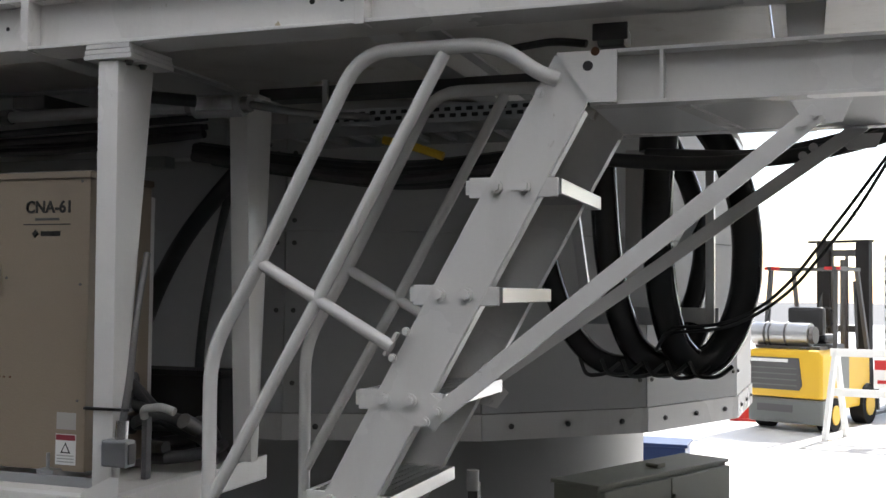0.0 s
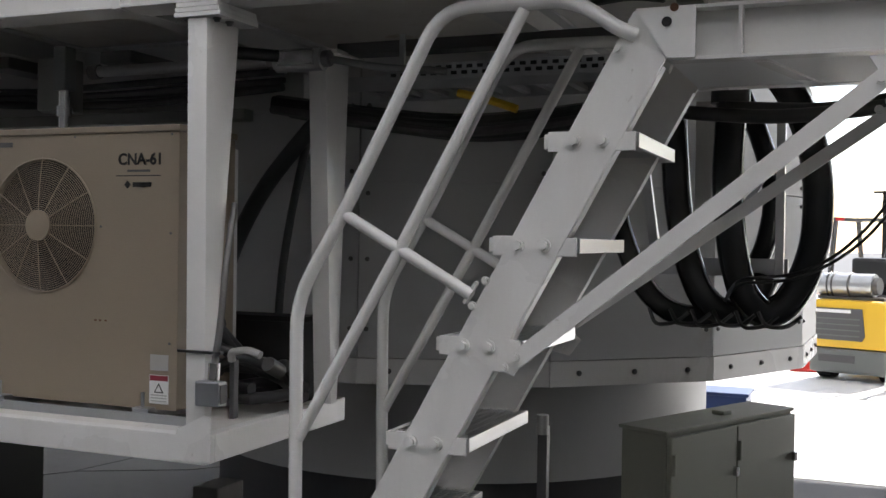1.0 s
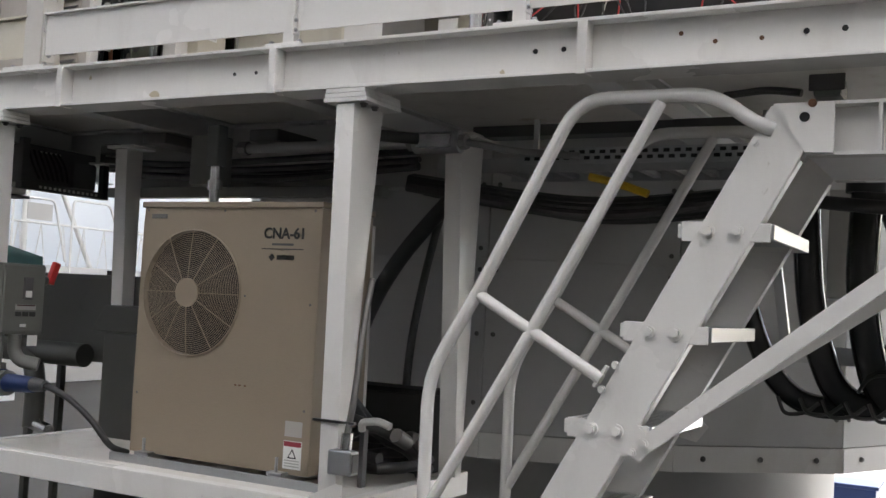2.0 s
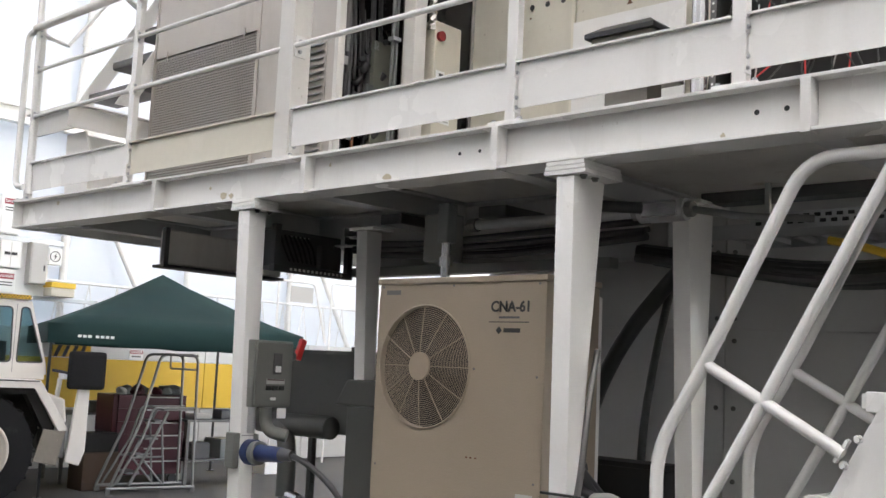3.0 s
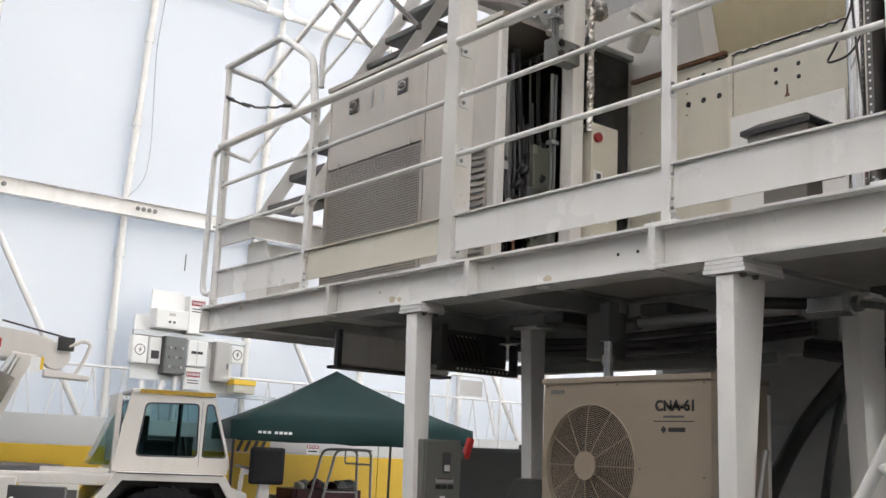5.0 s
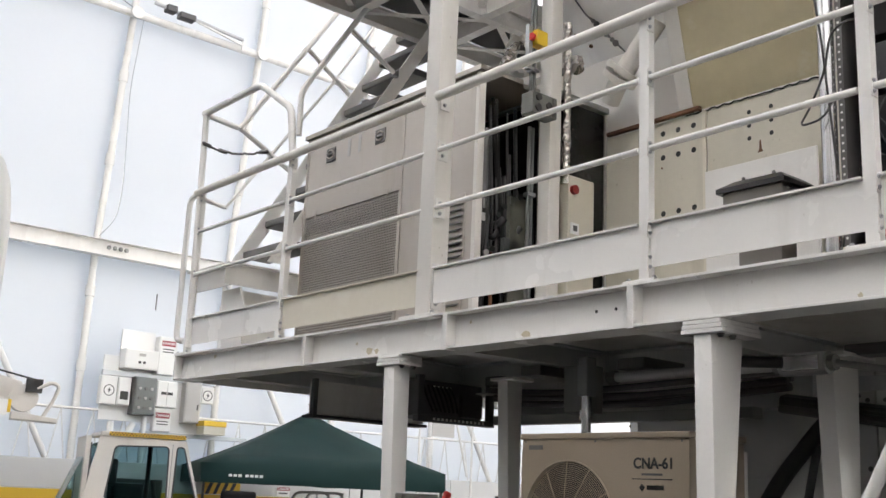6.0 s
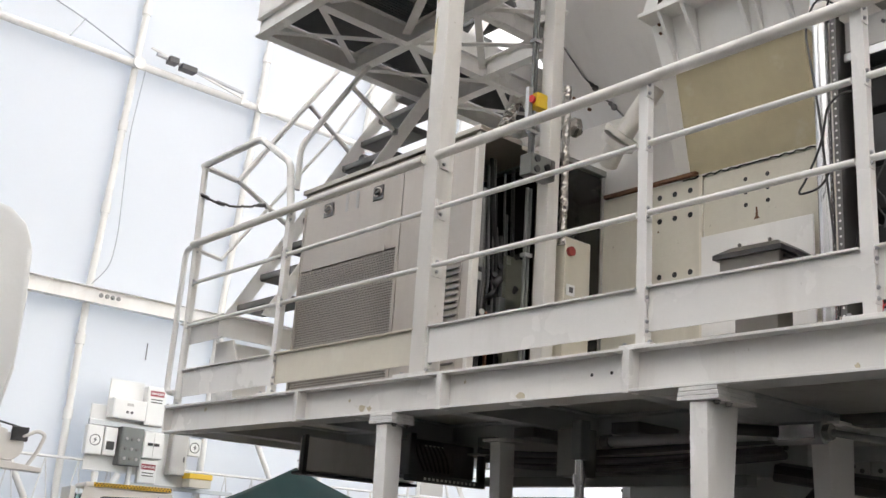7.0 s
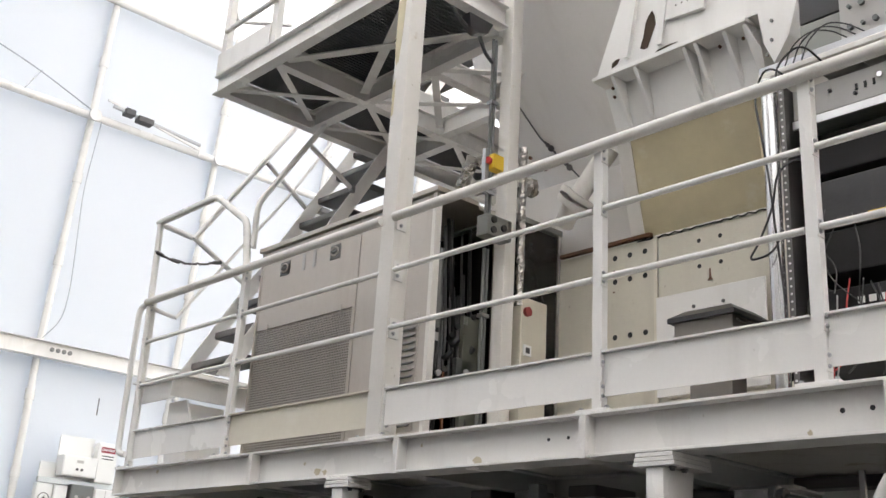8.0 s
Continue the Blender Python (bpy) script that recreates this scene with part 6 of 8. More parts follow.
# ---- cable wrap with hanging hoses ----
wrap = thing("cable_wrap", (-2.75, 6.45, 1.40), "looped black hoses hanging in an aluminium cable wrap frame", "cable wrap")
LOOPS = (
    ((-2.835, 6.40, 2.46), (-2.825, 6.40, 2.157), (-2.80, 6.39, 1.832), (-2.755, 6.38, 1.618), (-2.696, 6.38, 1.475), (-2.611, 6.42, 1.405), (-2.52, 6.50, 1.42), (-2.47, 6.56, 1.55)),
    ((-2.585, 6.38, 2.46), (-2.60, 6.37, 2.11), (-2.606, 6.36, 1.917), (-2.581, 6.36, 1.663), (-2.539, 6.38, 1.495), (-2.47, 6.42, 1.41), (-2.39, 6.46, 1.44), (-2.32, 6.48, 1.55), (-2.275, 6.48, 1.70), (-2.265, 6.48, 1.90), (-2.29, 6.48, 2.09), (-2.36, 6.50, 2.27), (-2.46, 6.52, 2.42)),
    ((-3.09, 6.42, 2.0), (-3.04, 6.40, 1.744), (-2.945, 6.40, 1.52), (-2.845, 6.40, 1.42), (-2.727, 6.42, 1.39), (-2.61, 6.46, 1.43)),
    ((-2.62, 6.64, 2.40), (-2.49, 6.64, 2.10), (-2.44, 6.64, 1.88), (-2.49, 6.64, 1.64), (-2.60, 6.64, 1.48)),
)
for pts, r in zip(LOOPS, (0.056, 0.060, 0.046, 0.042)):
    part("hose", tube(pts, r, 20, bend=0.14), BLACK_GLOSS, wrap, smooth=60)
part("collar", tube([(-2.600, 6.375, 2.248), (-2.597, 6.375, 2.315)], 0.076, 20), BLACK, wrap, smooth=40)
part("frame_upright", box(-2.435, -2.40, 6.555, 6.59, 1.56, 2.44, 0.003), ALU, wrap)
part("frame_upright", bar((-2.985, 6.57, 2.10), (-2.91, 6.57, 1.58), 0.035, 0.04), ALU, wrap)
part("frame_bar", box(-2.92, -2.385, 6.593, 6.62, 1.56, 1.635, 0.003), ALU, wrap)
part("frame_bar", box(-2.92, -2.385, 6.593, 6.62, 2.34, 2.38, 0.003), ALU, wrap)
part("frame_brace", bar((-2.66, 6.60, 1.66), (-2.45, 6.60, 2.05), 0.012, 0.03), ALU, wrap)
part("white_plate", box(-2.775, -2.675, 6.66, 6.675, 1.84, 2.30, 0.003), WHITE, wrap, "white plate behind the hoses")
for k in range(6):
    part("tie_cord", tube([(-2.90 + 0.085 * k, 6.34, 1.43), (-2.87 + 0.085 * k, 6.31, 1.365 + 0.01 * (k % 2)), (-2.79 + 0.085 * k, 6.32, 1.375), (-2.74 + 0.085 * k, 6.33, 1.42)], 0.008, 6, bend=0.03), BLACK, wrap)
part("cross_hose", tube([(-2.82, 6.02, 2.19), (-2.675, 6.0, 2.169), (-2.4, 6.0, 2.145), (-2.146, 6.0, 2.160), (-2.007, 6.0, 2.176), (-1.803, 6.0, 2.223), (-1.55, 6.0, 2.31)], 0.026, 14, bend=0.12), BLACK, wrap, smooth=40)
part("cross_hose", tube([(-2.60, 6.05, 2.20), (-2.25, 6.04, 2.175), (-2.05, 6.04, 2.20), (-1.85, 6.04, 2.25), (-1.55, 6.04, 2.36)], 0.020, 14, bend=0.12), BLACK, wrap, smooth=40)
for dz in (0.0, 0.018):
    part("lead", tube([(-2.60, 6.32, 1.47), (-2.557, 6.3, 1.54 + dz), (-2.336, 6.3, 1.56 + dz), (-2.20, 6.3, 1.63 + dz), (-2.09, 6.3, 1.72 + dz * 2), (-1.88, 6.3, 1.99 + dz * 3), (-1.7, 6.3, 2.3)], 0.0065, 8, bend=0.1), BLACK, wrap, smooth=40)

# ---- floor cabinets by the pedestal ----
fc = thing("floor_cabinet", (-2.588, 6.607, 0.0), "grey-green double-door electrical cabinet on the floor", "cabinet", rz=65)
part("body", box(-0.50, 0.45, -0.01, 0.20, 0.0, 0.955, 0.006), CABGREEN, fc, local=True)
part("top", box(-0.51, 0.46, -0.02, 0.21, 0.9555, 0.97, 0.004), CABGREEN, fc, local=True)
for x0, x1 in ((-0.495, -0.030), (-0.025, 0.445)):
    d = part("door", box(x0, x1, -0.034, -0.0115, 0.02, 0.945, 0.006), CABGREEN, fc, local=True)
    part("latch", box(x1 - 0.03, x1 - 0.01, -0.055, -0.0345, 0.74, 0.78, 0.004), CHROME, d, local=True)
    part("hinge_pin", tube([(x0 + 0.01, -0.04, 0.80), (x0 + 0.01, -0.04, 0.88)], 0.008, 8), CABGREEN, d, local=True)
part("lifting_eye", box(0.0, 0.06, 0.05, 0.11, 0.9705, 0.988, 0.004), CABGREEN, fc, local=True)
vlv = thing("small_valve", (-3.30, 6.25, 0.62), "small pale valve on a bracket by the pedestal", "valve")
part("post", box(-3.33, -3.29, 6.24, 6.28, 0.0, 0.93), DARK, vlv)
part("valve", disc((-3.31, 6.24, 0.90), (0, 0, 1), 0.025, 0.08, 12), LABEL_GREY, vlv, smooth=40)

# small motor box and cable tray seen above the stair
mot = thing("motor_box", (-2.55, 5.2, 2.36), "small dark motor box bolted under the deck", "motor")
part("body", box(-2.61, -2.53, 5.14, 5.26, 2.385, 2.449, 0.012), GREY, mot)
part("flange", box(-2.62, -2.52, 5.13, 5.139, 2.40, 2.449, 0.004), DARK, mot)
part("cable", tube([(-2.65, 5.2, 2.41), (-2.75, 5.22, 2.43), (-2.9, 5.3, 2.435)], 0.012, 8, bend=0.05), BLACK, mot, smooth=40)
ptray = thing("perforated_tray", (-3.3, 5.7, 2.27), "perforated galvanised cable tray under the deck", "cable tray")
part("side", box(-3.75, -2.75, 5.62, 5.625, 2.275, 2.335), GALV, ptray)
part("hanger", box(-3.70, -3.68, 5.626, 5.64, 2.275, 2.449), GALV, ptray)
part("hanger", box(-2.85, -2.83, 5.626, 5.64, 2.275, 2.449), GALV, ptray)
for k in range(24):
    part("slot", box(-3.73 + 0.04 * k, -3.708 + 0.04 * k, 5.6175, 5.6195, 2.290, 2.303), INK, ptray)
    part("slot", box(-3.71 + 0.04 * k, -3.688 + 0.04 * k, 5.6175, 5.6195, 2.312, 2.325), INK, ptray)


# ---- mobile crane truck parked by the tent wall ----
CREAMW = surf("cream_white_vehicle_paint", (0.64, 0.605, 0.56), 0.38, wear=0.3, vary=0.06, grain=30, bump=0.02, patch=1.2, stain=(0.50, 0.45, 0.37), stain_at=0.66, stain_scale=2.0)
# Dirty vehicle paint with the dimness of the shaded low panel put in.
DIM_GRIMY = surf("dim_dirty_paint", (0.20, 0.175, 0.145), 0.7, vary=0.25, grain=22, bump=0.06, patch=3.0, stain=(0.42, 0.38, 0.32), stain_at=0.60, stain_scale=4.0)
RIMPAINT = surf("dirty_cream_rim_paint", (0.52, 0.475, 0.41), 0.55, wear=0.6, wear_colour=(0.20, 0.16, 0.12), vary=0.12, grain=30, bump=0.04, patch=4.0, stain=(0.30, 0.25, 0.19), stain_at=0.60, stain_scale=5.0)
truck = thing("crane_truck", (-13.565, 7.175, -0.05), "cream-white mobile crane truck with a tinted cab", "truck", rz=75)


def tp(name, bm, m, parent=None, label="", smooth=0.0):
    bm.transform(Matrix.Scale(0.93, 4))
    return part(name, bm, m, parent or truck, label, smooth, local=True)


def wheel(x, y, r):
    ty = tp("wheel", disc((x, y, r), (0, 1, 0), r, 0.40, 48), TYRE, smooth=40, label="large black tyre with a cream rim")
    for k in range(26):
        a = 2 * math.pi * k / 26
        c = Vector((x + (r + 0.005) * math.cos(a), 0, r + (r + 0.005) * math.sin(a)))
        if c.z < 0.03:
            continue
        tp("lug", bar((c.x, y + 0.01, c.z), (c.x - 0.04 * math.sin(a), y + 0.2, c.z + 0.04 * math.cos(a)), 0.05, 0.03), TYRE, ty)
    bm = bmesh.new()
    prof = [(0.40, 0.0), (0.385, -0.022), (0.365, -0.018), (0.345, 0.03), (0.30, 0.055), (0.225, 0.05), (0.20, 0.02), (0.19, -0.03), (0.135, -0.045), (0.125, -0.075), (0.085, -0.08), (0.075, -0.11), (0.045, -0.115), (0.0, -0.116)]
    rows = [[bm.verts.new((x + max(pr_, 0.001) * math.cos(q), y + py - 0.062, r + max(pr_, 0.001) * math.sin(q))) for q in (2 * math.pi * k / 40 for k in range(40))] for pr_, py in prof]
    for a, b in zip(rows, rows[1:]):
        for k in range(40):
            bm.faces.new((a[k], a[(k + 1) % 40], b[(k + 1) % 40], b[k]))
    tp("rim", bm, RIMPAINT, ty, smooth=50)
    for k in range(10):
        a = 2 * math.pi * k / 10
        tp("wheel_nut", disc((x + 0.215 * math.cos(a), y - 0.045, r + 0.215 * math.sin(a)), (0, 1, 0), 0.018, 0.04, 6), CREAMW, ty)


for x in (0.0, -3.1):
    wheel(x, 0.0, 0.68)
    wheel(x, 1.95, 0.68)
tp("chassis", box(-4.6, 1.15, 0.45, 1.85, 0.55, 1.05, 0.03), STEEL_DK)
tp("deck", box(-4.8, -0.62, 0.12, 2.3, 1.36, 1.50, 0.02), CREAMW)
# wheel arch: black sheets put in for the well's shade, under a cream rim
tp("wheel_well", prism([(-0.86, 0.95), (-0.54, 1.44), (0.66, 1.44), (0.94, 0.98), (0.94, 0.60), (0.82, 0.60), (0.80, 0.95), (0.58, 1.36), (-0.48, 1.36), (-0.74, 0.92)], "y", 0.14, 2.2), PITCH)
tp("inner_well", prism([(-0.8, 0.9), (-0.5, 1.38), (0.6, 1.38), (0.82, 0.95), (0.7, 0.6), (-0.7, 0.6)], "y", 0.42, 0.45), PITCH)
tp("fender", prism([(-1.02, 0.98), (-0.62, 1.535), (0.72, 1.535), (1.10, 0.92), (0.97, 0.92), (0.66, 1.445), (-0.55, 1.445), (-0.88, 0.98)], "y", 0.05, 2.25, 0.01), CREAMW)
# Same white panel as the fender, coloured darker for its shade and dirt.
tp("fender_skirt", prism([(0.70, 0.55), (0.98, 0.50), (1.06, 0.92), (0.80, 0.94)], "y", 0.06, 0.10, 0.005), DIM_GRIMY, label="white lower fender panel darkened for shade and dirt")
tp("trim_line", box(-0.62, 0.70, 0.042, 0.049, 1.515, 1.53), DARK)
# cab with window openings
tp("cab_floor", box(-0.66, 0.80, 0.30, 1.35, 1.536, 1.62, 0.01), CREAMW)


def loop(points, radius, steps=5):
    """A closed outline with rounded corners."""
    out, n = [], len(points)
    for i in range(n):
        a, b, c = (Vector(points[(i + k) % n]) for k in (-1, 0, 1))
        p, q = b + (a - b).normalized() * radius, b + (c - b).normalized() * radius
        for k in range(steps + 1):
            t = k / steps
            out.append(((1 - t) ** 2 * p + 2 * t * (1 - t) * b + t * t * q).to_tuple())
    return out


SIDE = [(-0.66, 1.60), (0.82, 1.60), (0.80, 1.76), (0.58, 2.50), (-0.50, 2.52)]
OPEN_A = loop([(-0.38, 1.735), (0.385, 1.742), (0.362, 2.42), (-0.305, 2.40)], 0.06)
OPEN_B = loop([(0.455, 1.745), (0.765, 1.748), (0.555, 2.42), (0.47, 2.42)], 0.035)


def cab_side(y0, y1):
    bm = bmesh.new()
    edges = []
    for line in (SIDE, OPEN_A, OPEN_B):
        vs = [bm.verts.new((p[0], y0, p[1])) for p in line]
        edges += [bm.edges.new((vs[i], vs[(i + 1) % len(vs)])) for i in range(len(vs))]
    bmesh.ops.triangle_fill(bm, edges=edges, use_beauty=True)
    made = bmesh.ops.extrude_face_region(bm, geom=bm.faces[:])["geom"]
    bmesh.ops.translate(bm, vec=(0, y1 - y0, 0), verts=[v for v in made if isinstance(v, bmesh.types.BMVert)])
    return bm


tp("cab_side", cab_side(0.30, 0.345), CREAMW)
for line, nm in ((OPEN_A, "side_window"), (OPEN_B, "quarter_window")):
    pane = tp(nm, prism(line, "y", 0.318, 0.324), GLASS, label="tinted cab window in a black rubber seal")
    tp("seal", tube([(p[0], 0.302, p[1]) for p in line], 0.011, 6, closed=True), BLACK, pane)
tp("door_seam", box(0.408, 0.413, 0.2975, 0.2995, 1.62, 2.46), DARK)
tp("door_bar", tube([(0.14, 0.36, 1.75), (0.14, 0.36, 2.41)], 0.03, 8), BLACK)
tp("cab_roof", box(-0.50, 0.58, 0.28, 1.36, 2.515, 2.575, 0.02), CREAMW)
tp("cab_rear", prism([(0.346, 1.62), (1.34, 1.62), (1.34, 2.51), (0.346, 2.51)], "x", -0.66, -0.60), CREAMW)
# Far side and rear sheet coloured dark to stand for the cab's dim interior.
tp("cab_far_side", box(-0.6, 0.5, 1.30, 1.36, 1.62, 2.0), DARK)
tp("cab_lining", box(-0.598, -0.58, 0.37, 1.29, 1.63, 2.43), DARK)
tp("rear_slope", prism([(-0.92, 1.60), (-0.67, 1.60), (-0.49, 2.44), (-0.60, 2.40)], "y", 0.50, 1.2, 0.01), GLASS)
tp("seat", box(-0.25, 0.15, 0.6, 1.05, 1.621, 1.95, 0.05), BLACK)
tp("seat_back", box(-0.32, -0.2, 0.6, 1.05, 1.9, 2.25, 0.04), BLACK)
tp("steering_column", tube([(0.35, 0.8, 1.62), (0.28, 0.8, 2.0)], 0.03, 10), BLACK)
tp("hazard_strip", box(-0.40, 0.56, 0.270, 0.279, 2.520, 2.572), YELLOW, label="yellow and black chequered strip")
for k in range(24):
    for r in range(2):
        tp("chequer", box(-0.395 + 0.04 * k + 0.02 * r, -0.377 + 0.04 * k + 0.02 * r, 0.266, 0.2695, 2.524 + 0.024 * r, 2.546 + 0.024 * r), INK)
tp("bonnet", prism([(0.80, 1.40), (1.08, 1.30), (1.12, 1.02), (1.0, 0.9), (0.80, 0.9)], "y", 0.30, 1.9, 0.03), CREAMW)
tp("headlamp", disc((1.00, 0.28, 1.60), (0.6, -0.8, 0), 0.05, 0.08, 16), LABEL_WHITE, smooth=40)
tp("lamp_stalk", tube([(0.98, 0.34, 1.3), (1.0, 0.32, 1.56)], 0.03, 8), CREAMW)
tp("outrigger_plate", prism([(1.07, 0.55), (1.24, 0.50), (1.30, 0.68), (1.30, 1.45), (1.16, 1.45)], "y", 0.0, 0.08, 0.015), CREAMW)
mir = tp("mirror", box(1.00, 1.46, -0.10, 0.0, 1.44, 1.91, 0.045), TYRE, label="large black rounded mirror")
tp("mirror_arm", tube([(0.9, 0.3, 1.66), (1.1, -0.03, 1.62)], 0.018, 8), BLACK, mir)

def bt(name, bm, *rest, **more):
    """A part of the crane's upper works."""
    bm.transform(Matrix.Translation((-0.22, 0, 0)))
    return tp(name, bm, *rest, **more)


# crane boom and its foot
bt("boom_foot", prism([(-2.45, 1.50), (-2.0, 1.50), (-1.62, 2.62), (-1.45, 2.92), (-1.75, 2.95)], "y", 0.55, 0.75, 0.02), CREAMW)
bt("boom_foot", prism([(-2.45, 1.50), (-2.0, 1.50), (-1.62, 2.62), (-1.45, 2.92), (-1.75, 2.95)], "y", 1.55, 1.75, 0.02), CREAMW)
bt("boom", prism([(-5.6, 3.05), (-1.5, 2.86), (-1.22, 2.98), (-1.25, 3.15), (-1.55, 3.22), (-5.6, 3.70)], "y", 0.78, 1.50, 0.03), CREAMW)
bt("lift_cylinder", tube([(-2.25, 0.45, 1.54), (-1.80, 0.45, 2.66)], 0.13, 20), DIM_GRIMY, smooth=40)
bt("cylinder_rod", tube([(-1.80, 0.45, 2.66), (-1.70, 0.45, 2.90)], 0.07, 16), CHROME, smooth=40)
bt("cylinder_eye", tube([(-1.75, 0.60, 2.72), (-1.75, 0.80, 2.72)], 0.09, 16), STEEL_DK, smooth=40)
tp("turntable", disc((-2.0, 1.15, 1.501), (0, 0, 1), 0.85, 0.06, 32), DARK, smooth=40)
bt("winch_drum", tube([(-1.22, 0.55, 2.93), (-1.22, 0.9, 2.93)], 0.17, 20), CREAMW, smooth=40)
bt("winch_arm", prism([(-1.35, 2.66), (-0.80, 2.64), (-0.80, 2.69), (-1.35, 2.76)], "y", 0.5, 0.9, 0.01), CREAMW)
bt("cable_loop", tube([(-0.98, 0.55, 2.70), (-0.88, 0.52, 2.9), (-0.82, 0.5, 3.1), (-0.92, 0.5, 3.14), (-1.08, 0.52, 3.05)], 0.025, 8, bend=0.06), CREAMW, smooth=40)
bt("black_lamp", box(-1.22, -1.02, 0.5, 0.62, 3.0, 3.17, 0.01), BLACK)
bt("lamp_bracket", tube([(-1.9, 0.7, 3.34), (-1.1, 0.55, 3.16)], 0.012, 8), BLACK)
bt("sticker", box(-1.52, -1.40, 0.545, 0.549, 2.70, 2.90), LABEL_WHITE)
bt("sticker", box(-1.40, -1.36, 0.545, 0.549, 2.74, 2.90), YELLOW_PLUG)
bt("sticker", box(-1.95, -1.88, 0.775, 0.779, 3.0, 3.12), RED)
tp("tool_locker", box(-2.9, -1.75, 0.02, 0.12, 0.95, 1.44, 0.02), CREAMW)
tp("side_grille", box(-1.6, -1.05, 0.08, 0.119, 1.0, 1.30, 0.01), DARK)
tp("side_panel", box(-1.72, -1.03, 0.10, 0.13, 0.95, 1.36, 0.01), CREAMW)
tp("deck_rail", bar((-1.5, 0.2, 1.54), (-0.7, 0.2, 1.54), 0.05, 0.06), CREAMW)

# ---- canopy with the workshop clutter below it ----
canopy = thing("canopy", (-14.64, 10.07, 0.0), "dark green pop-up canopy on thin black poles", "canopy", rz=-21.6)
CARTON = surf("brown_cardboard", (0.085, 0.055, 0.038), 0.8, vary=0.15, grain=20, bump=0.04)
H, E, PK = 1.57, 2.05, 2.84
bm = bmesh.new()
N = 10
grid = {}
for i in range(N + 1):
    for j in range(N + 1):
        u, v = -1 + 2 * i / N, -1 + 2 * j / N
        d = max(abs(u), abs(v))
        sag = -0.05 * math.sin(math.pi * d)
        grid[i, j] = bm.verts.new((u * H, v * H, PK - (PK - E) * d ** 1.0 + sag + 0.012 * noise.noise(Vector((u * 3, v * 3, 1)))))
for i in range(N):
    for j in range(N):
        bm.faces.new((grid[i, j], grid[i + 1, j], grid[i + 1, j + 1], grid[i, j + 1]))
ed = [(i, 0) for i in range(N)] + [(N, j) for j in range(N)] + [(i, N) for i in range(N, 0, -1)] + [(0, j) for j in range(N, 0, -1)]
low = {}
for k in ed:
    c = grid[k].co
    low[k] = bm.verts.new((c.x * 1.005, c.y * 1.005, c.z - 0.24 + 0.012 * noise.noise(c * 4)))
for a, b in zip(ed, ed[1:] + ed[:1]):
    bm.faces.new((grid[a], grid[b], low[b], low[a]))
part("cover", bm, GREEN, canopy, smooth=80, local=True)
for sx in (-1, 1):
    for sy in (-1, 1):
        px, py = sx * (H - 0.04), sy * (H - 0.04) - 0.30 * (sx < 0 < sy)
        part("pole", box(px - 0.016, px + 0.016, py - 0.016, py + 0.016, 0, E - 0.03), BLACK, canopy, local=True)
        part("foot", box(px - 0.05, px + 0.05, py - 0.05, py + 0.05, 0, 0.012), BLACK, canopy, local=True)
for k in range(7):
    part("brand_bar", box(H * 1.008, H * 1.012, -1.24 + 0.058 * k + 0.03 * (k > 2), -1.198 + 0.058 * k + 0.03 * (k > 2), E - 0.158, E - 0.126), LABEL_WHITE, canopy, local=True)

ladder = thing("rolling_ladder", (-13.66, 9.0, 0.0), "grey steel rolling ladder with handrails on castors", "ladder", rz=78)
RAIL = [(-0.06, 0.09), (0.25, 0.834), (0.39, 1.394), (0.47, 1.735), (0.96, 1.745), (1.0, 0.06)]
for y in (0.0, 0.42):
    part("handrail", tube([(p[0] - 0.03 * (y > 0), y, p[1]) for p in RAIL], 0.018, 10, bend=0.10), GALV_DULL, ladder, local=True, smooth=40)
    part("stringer", tube([(0.16, y, 0.08), (0.62, y, 1.02)], 0.019, 8), GALV_DULL, ladder, local=True)
    part("lower_rail", tube([(-0.02, y, 0.10), (0.30, y, 0.66), (0.42, y, 1.06), (0.99, y, 1.07)], 0.015, 8, bend=0.05), GALV_DULL, ladder, local=True)
    part("base_bar", tube([(-0.10, y, 0.08), (1.03, y, 0.08)], 0.020, 8), GALV_DULL, ladder, local=True)
    part("mid_bar", tube([(0.98, y, 1.56), (0.76, y, 1.56), (0.76, y, 1.73)], 0.013, 8, bend=0.03), GALV_DULL, ladder, local=True)
    part("brace", tube([(0.30, y, 0.46), (0.62, y, 0.10)], 0.014, 8), GALV_DULL, ladder, local=True)
    part("brace", tube([(0.54, y, 0.90), (0.62, y, 0.10)], 0.014, 8), GALV_DULL, ladder, local=True)
    part("brace", tube([(0.20, y, 0.45), (0.60, y, 0.46)], 0.012, 8), GALV_DULL, ladder, local=True)
    for x in (-0.08, 1.0):
        part("castor", disc((x, y - 0.015, 0.035), (0, 1, 0), 0.035, 0.03, 14), STEEL_DK, ladder, local=True)
for k in range(4):
    z = 0.26 + 0.21 * k
    u = 0.16 + (z - 0.08) * 0.49
    part("step", box(u - 0.10, u + 0.06, 0.02, 0.40, z - 0.012, z + 0.012), GALV_DULL, ladder, local=True)
part("platform", box(0.56, 0.99, 0.02, 0.40, 1.03, 1.055), GALV_DULL, ladder, local=True)
for z in (0.46, 1.735):
    part("cross_tube", tube([(0.96 if z > 1 else 0.30, 0.0, z), (0.93 if z > 1 else 0.30, 0.42, z)], 0.014, 8), GALV_DULL, ladder, local=True)
chest = thing("tool_chest", (-14.62, 9.89, 0.0), "dark red tool chest with clutter on top", "tool chest", rz=85)
part("body", box(-0.50, 0.52, -0.25, 0.3, 0.14, 0.70, 0.01), RED_DK, chest, local=True)
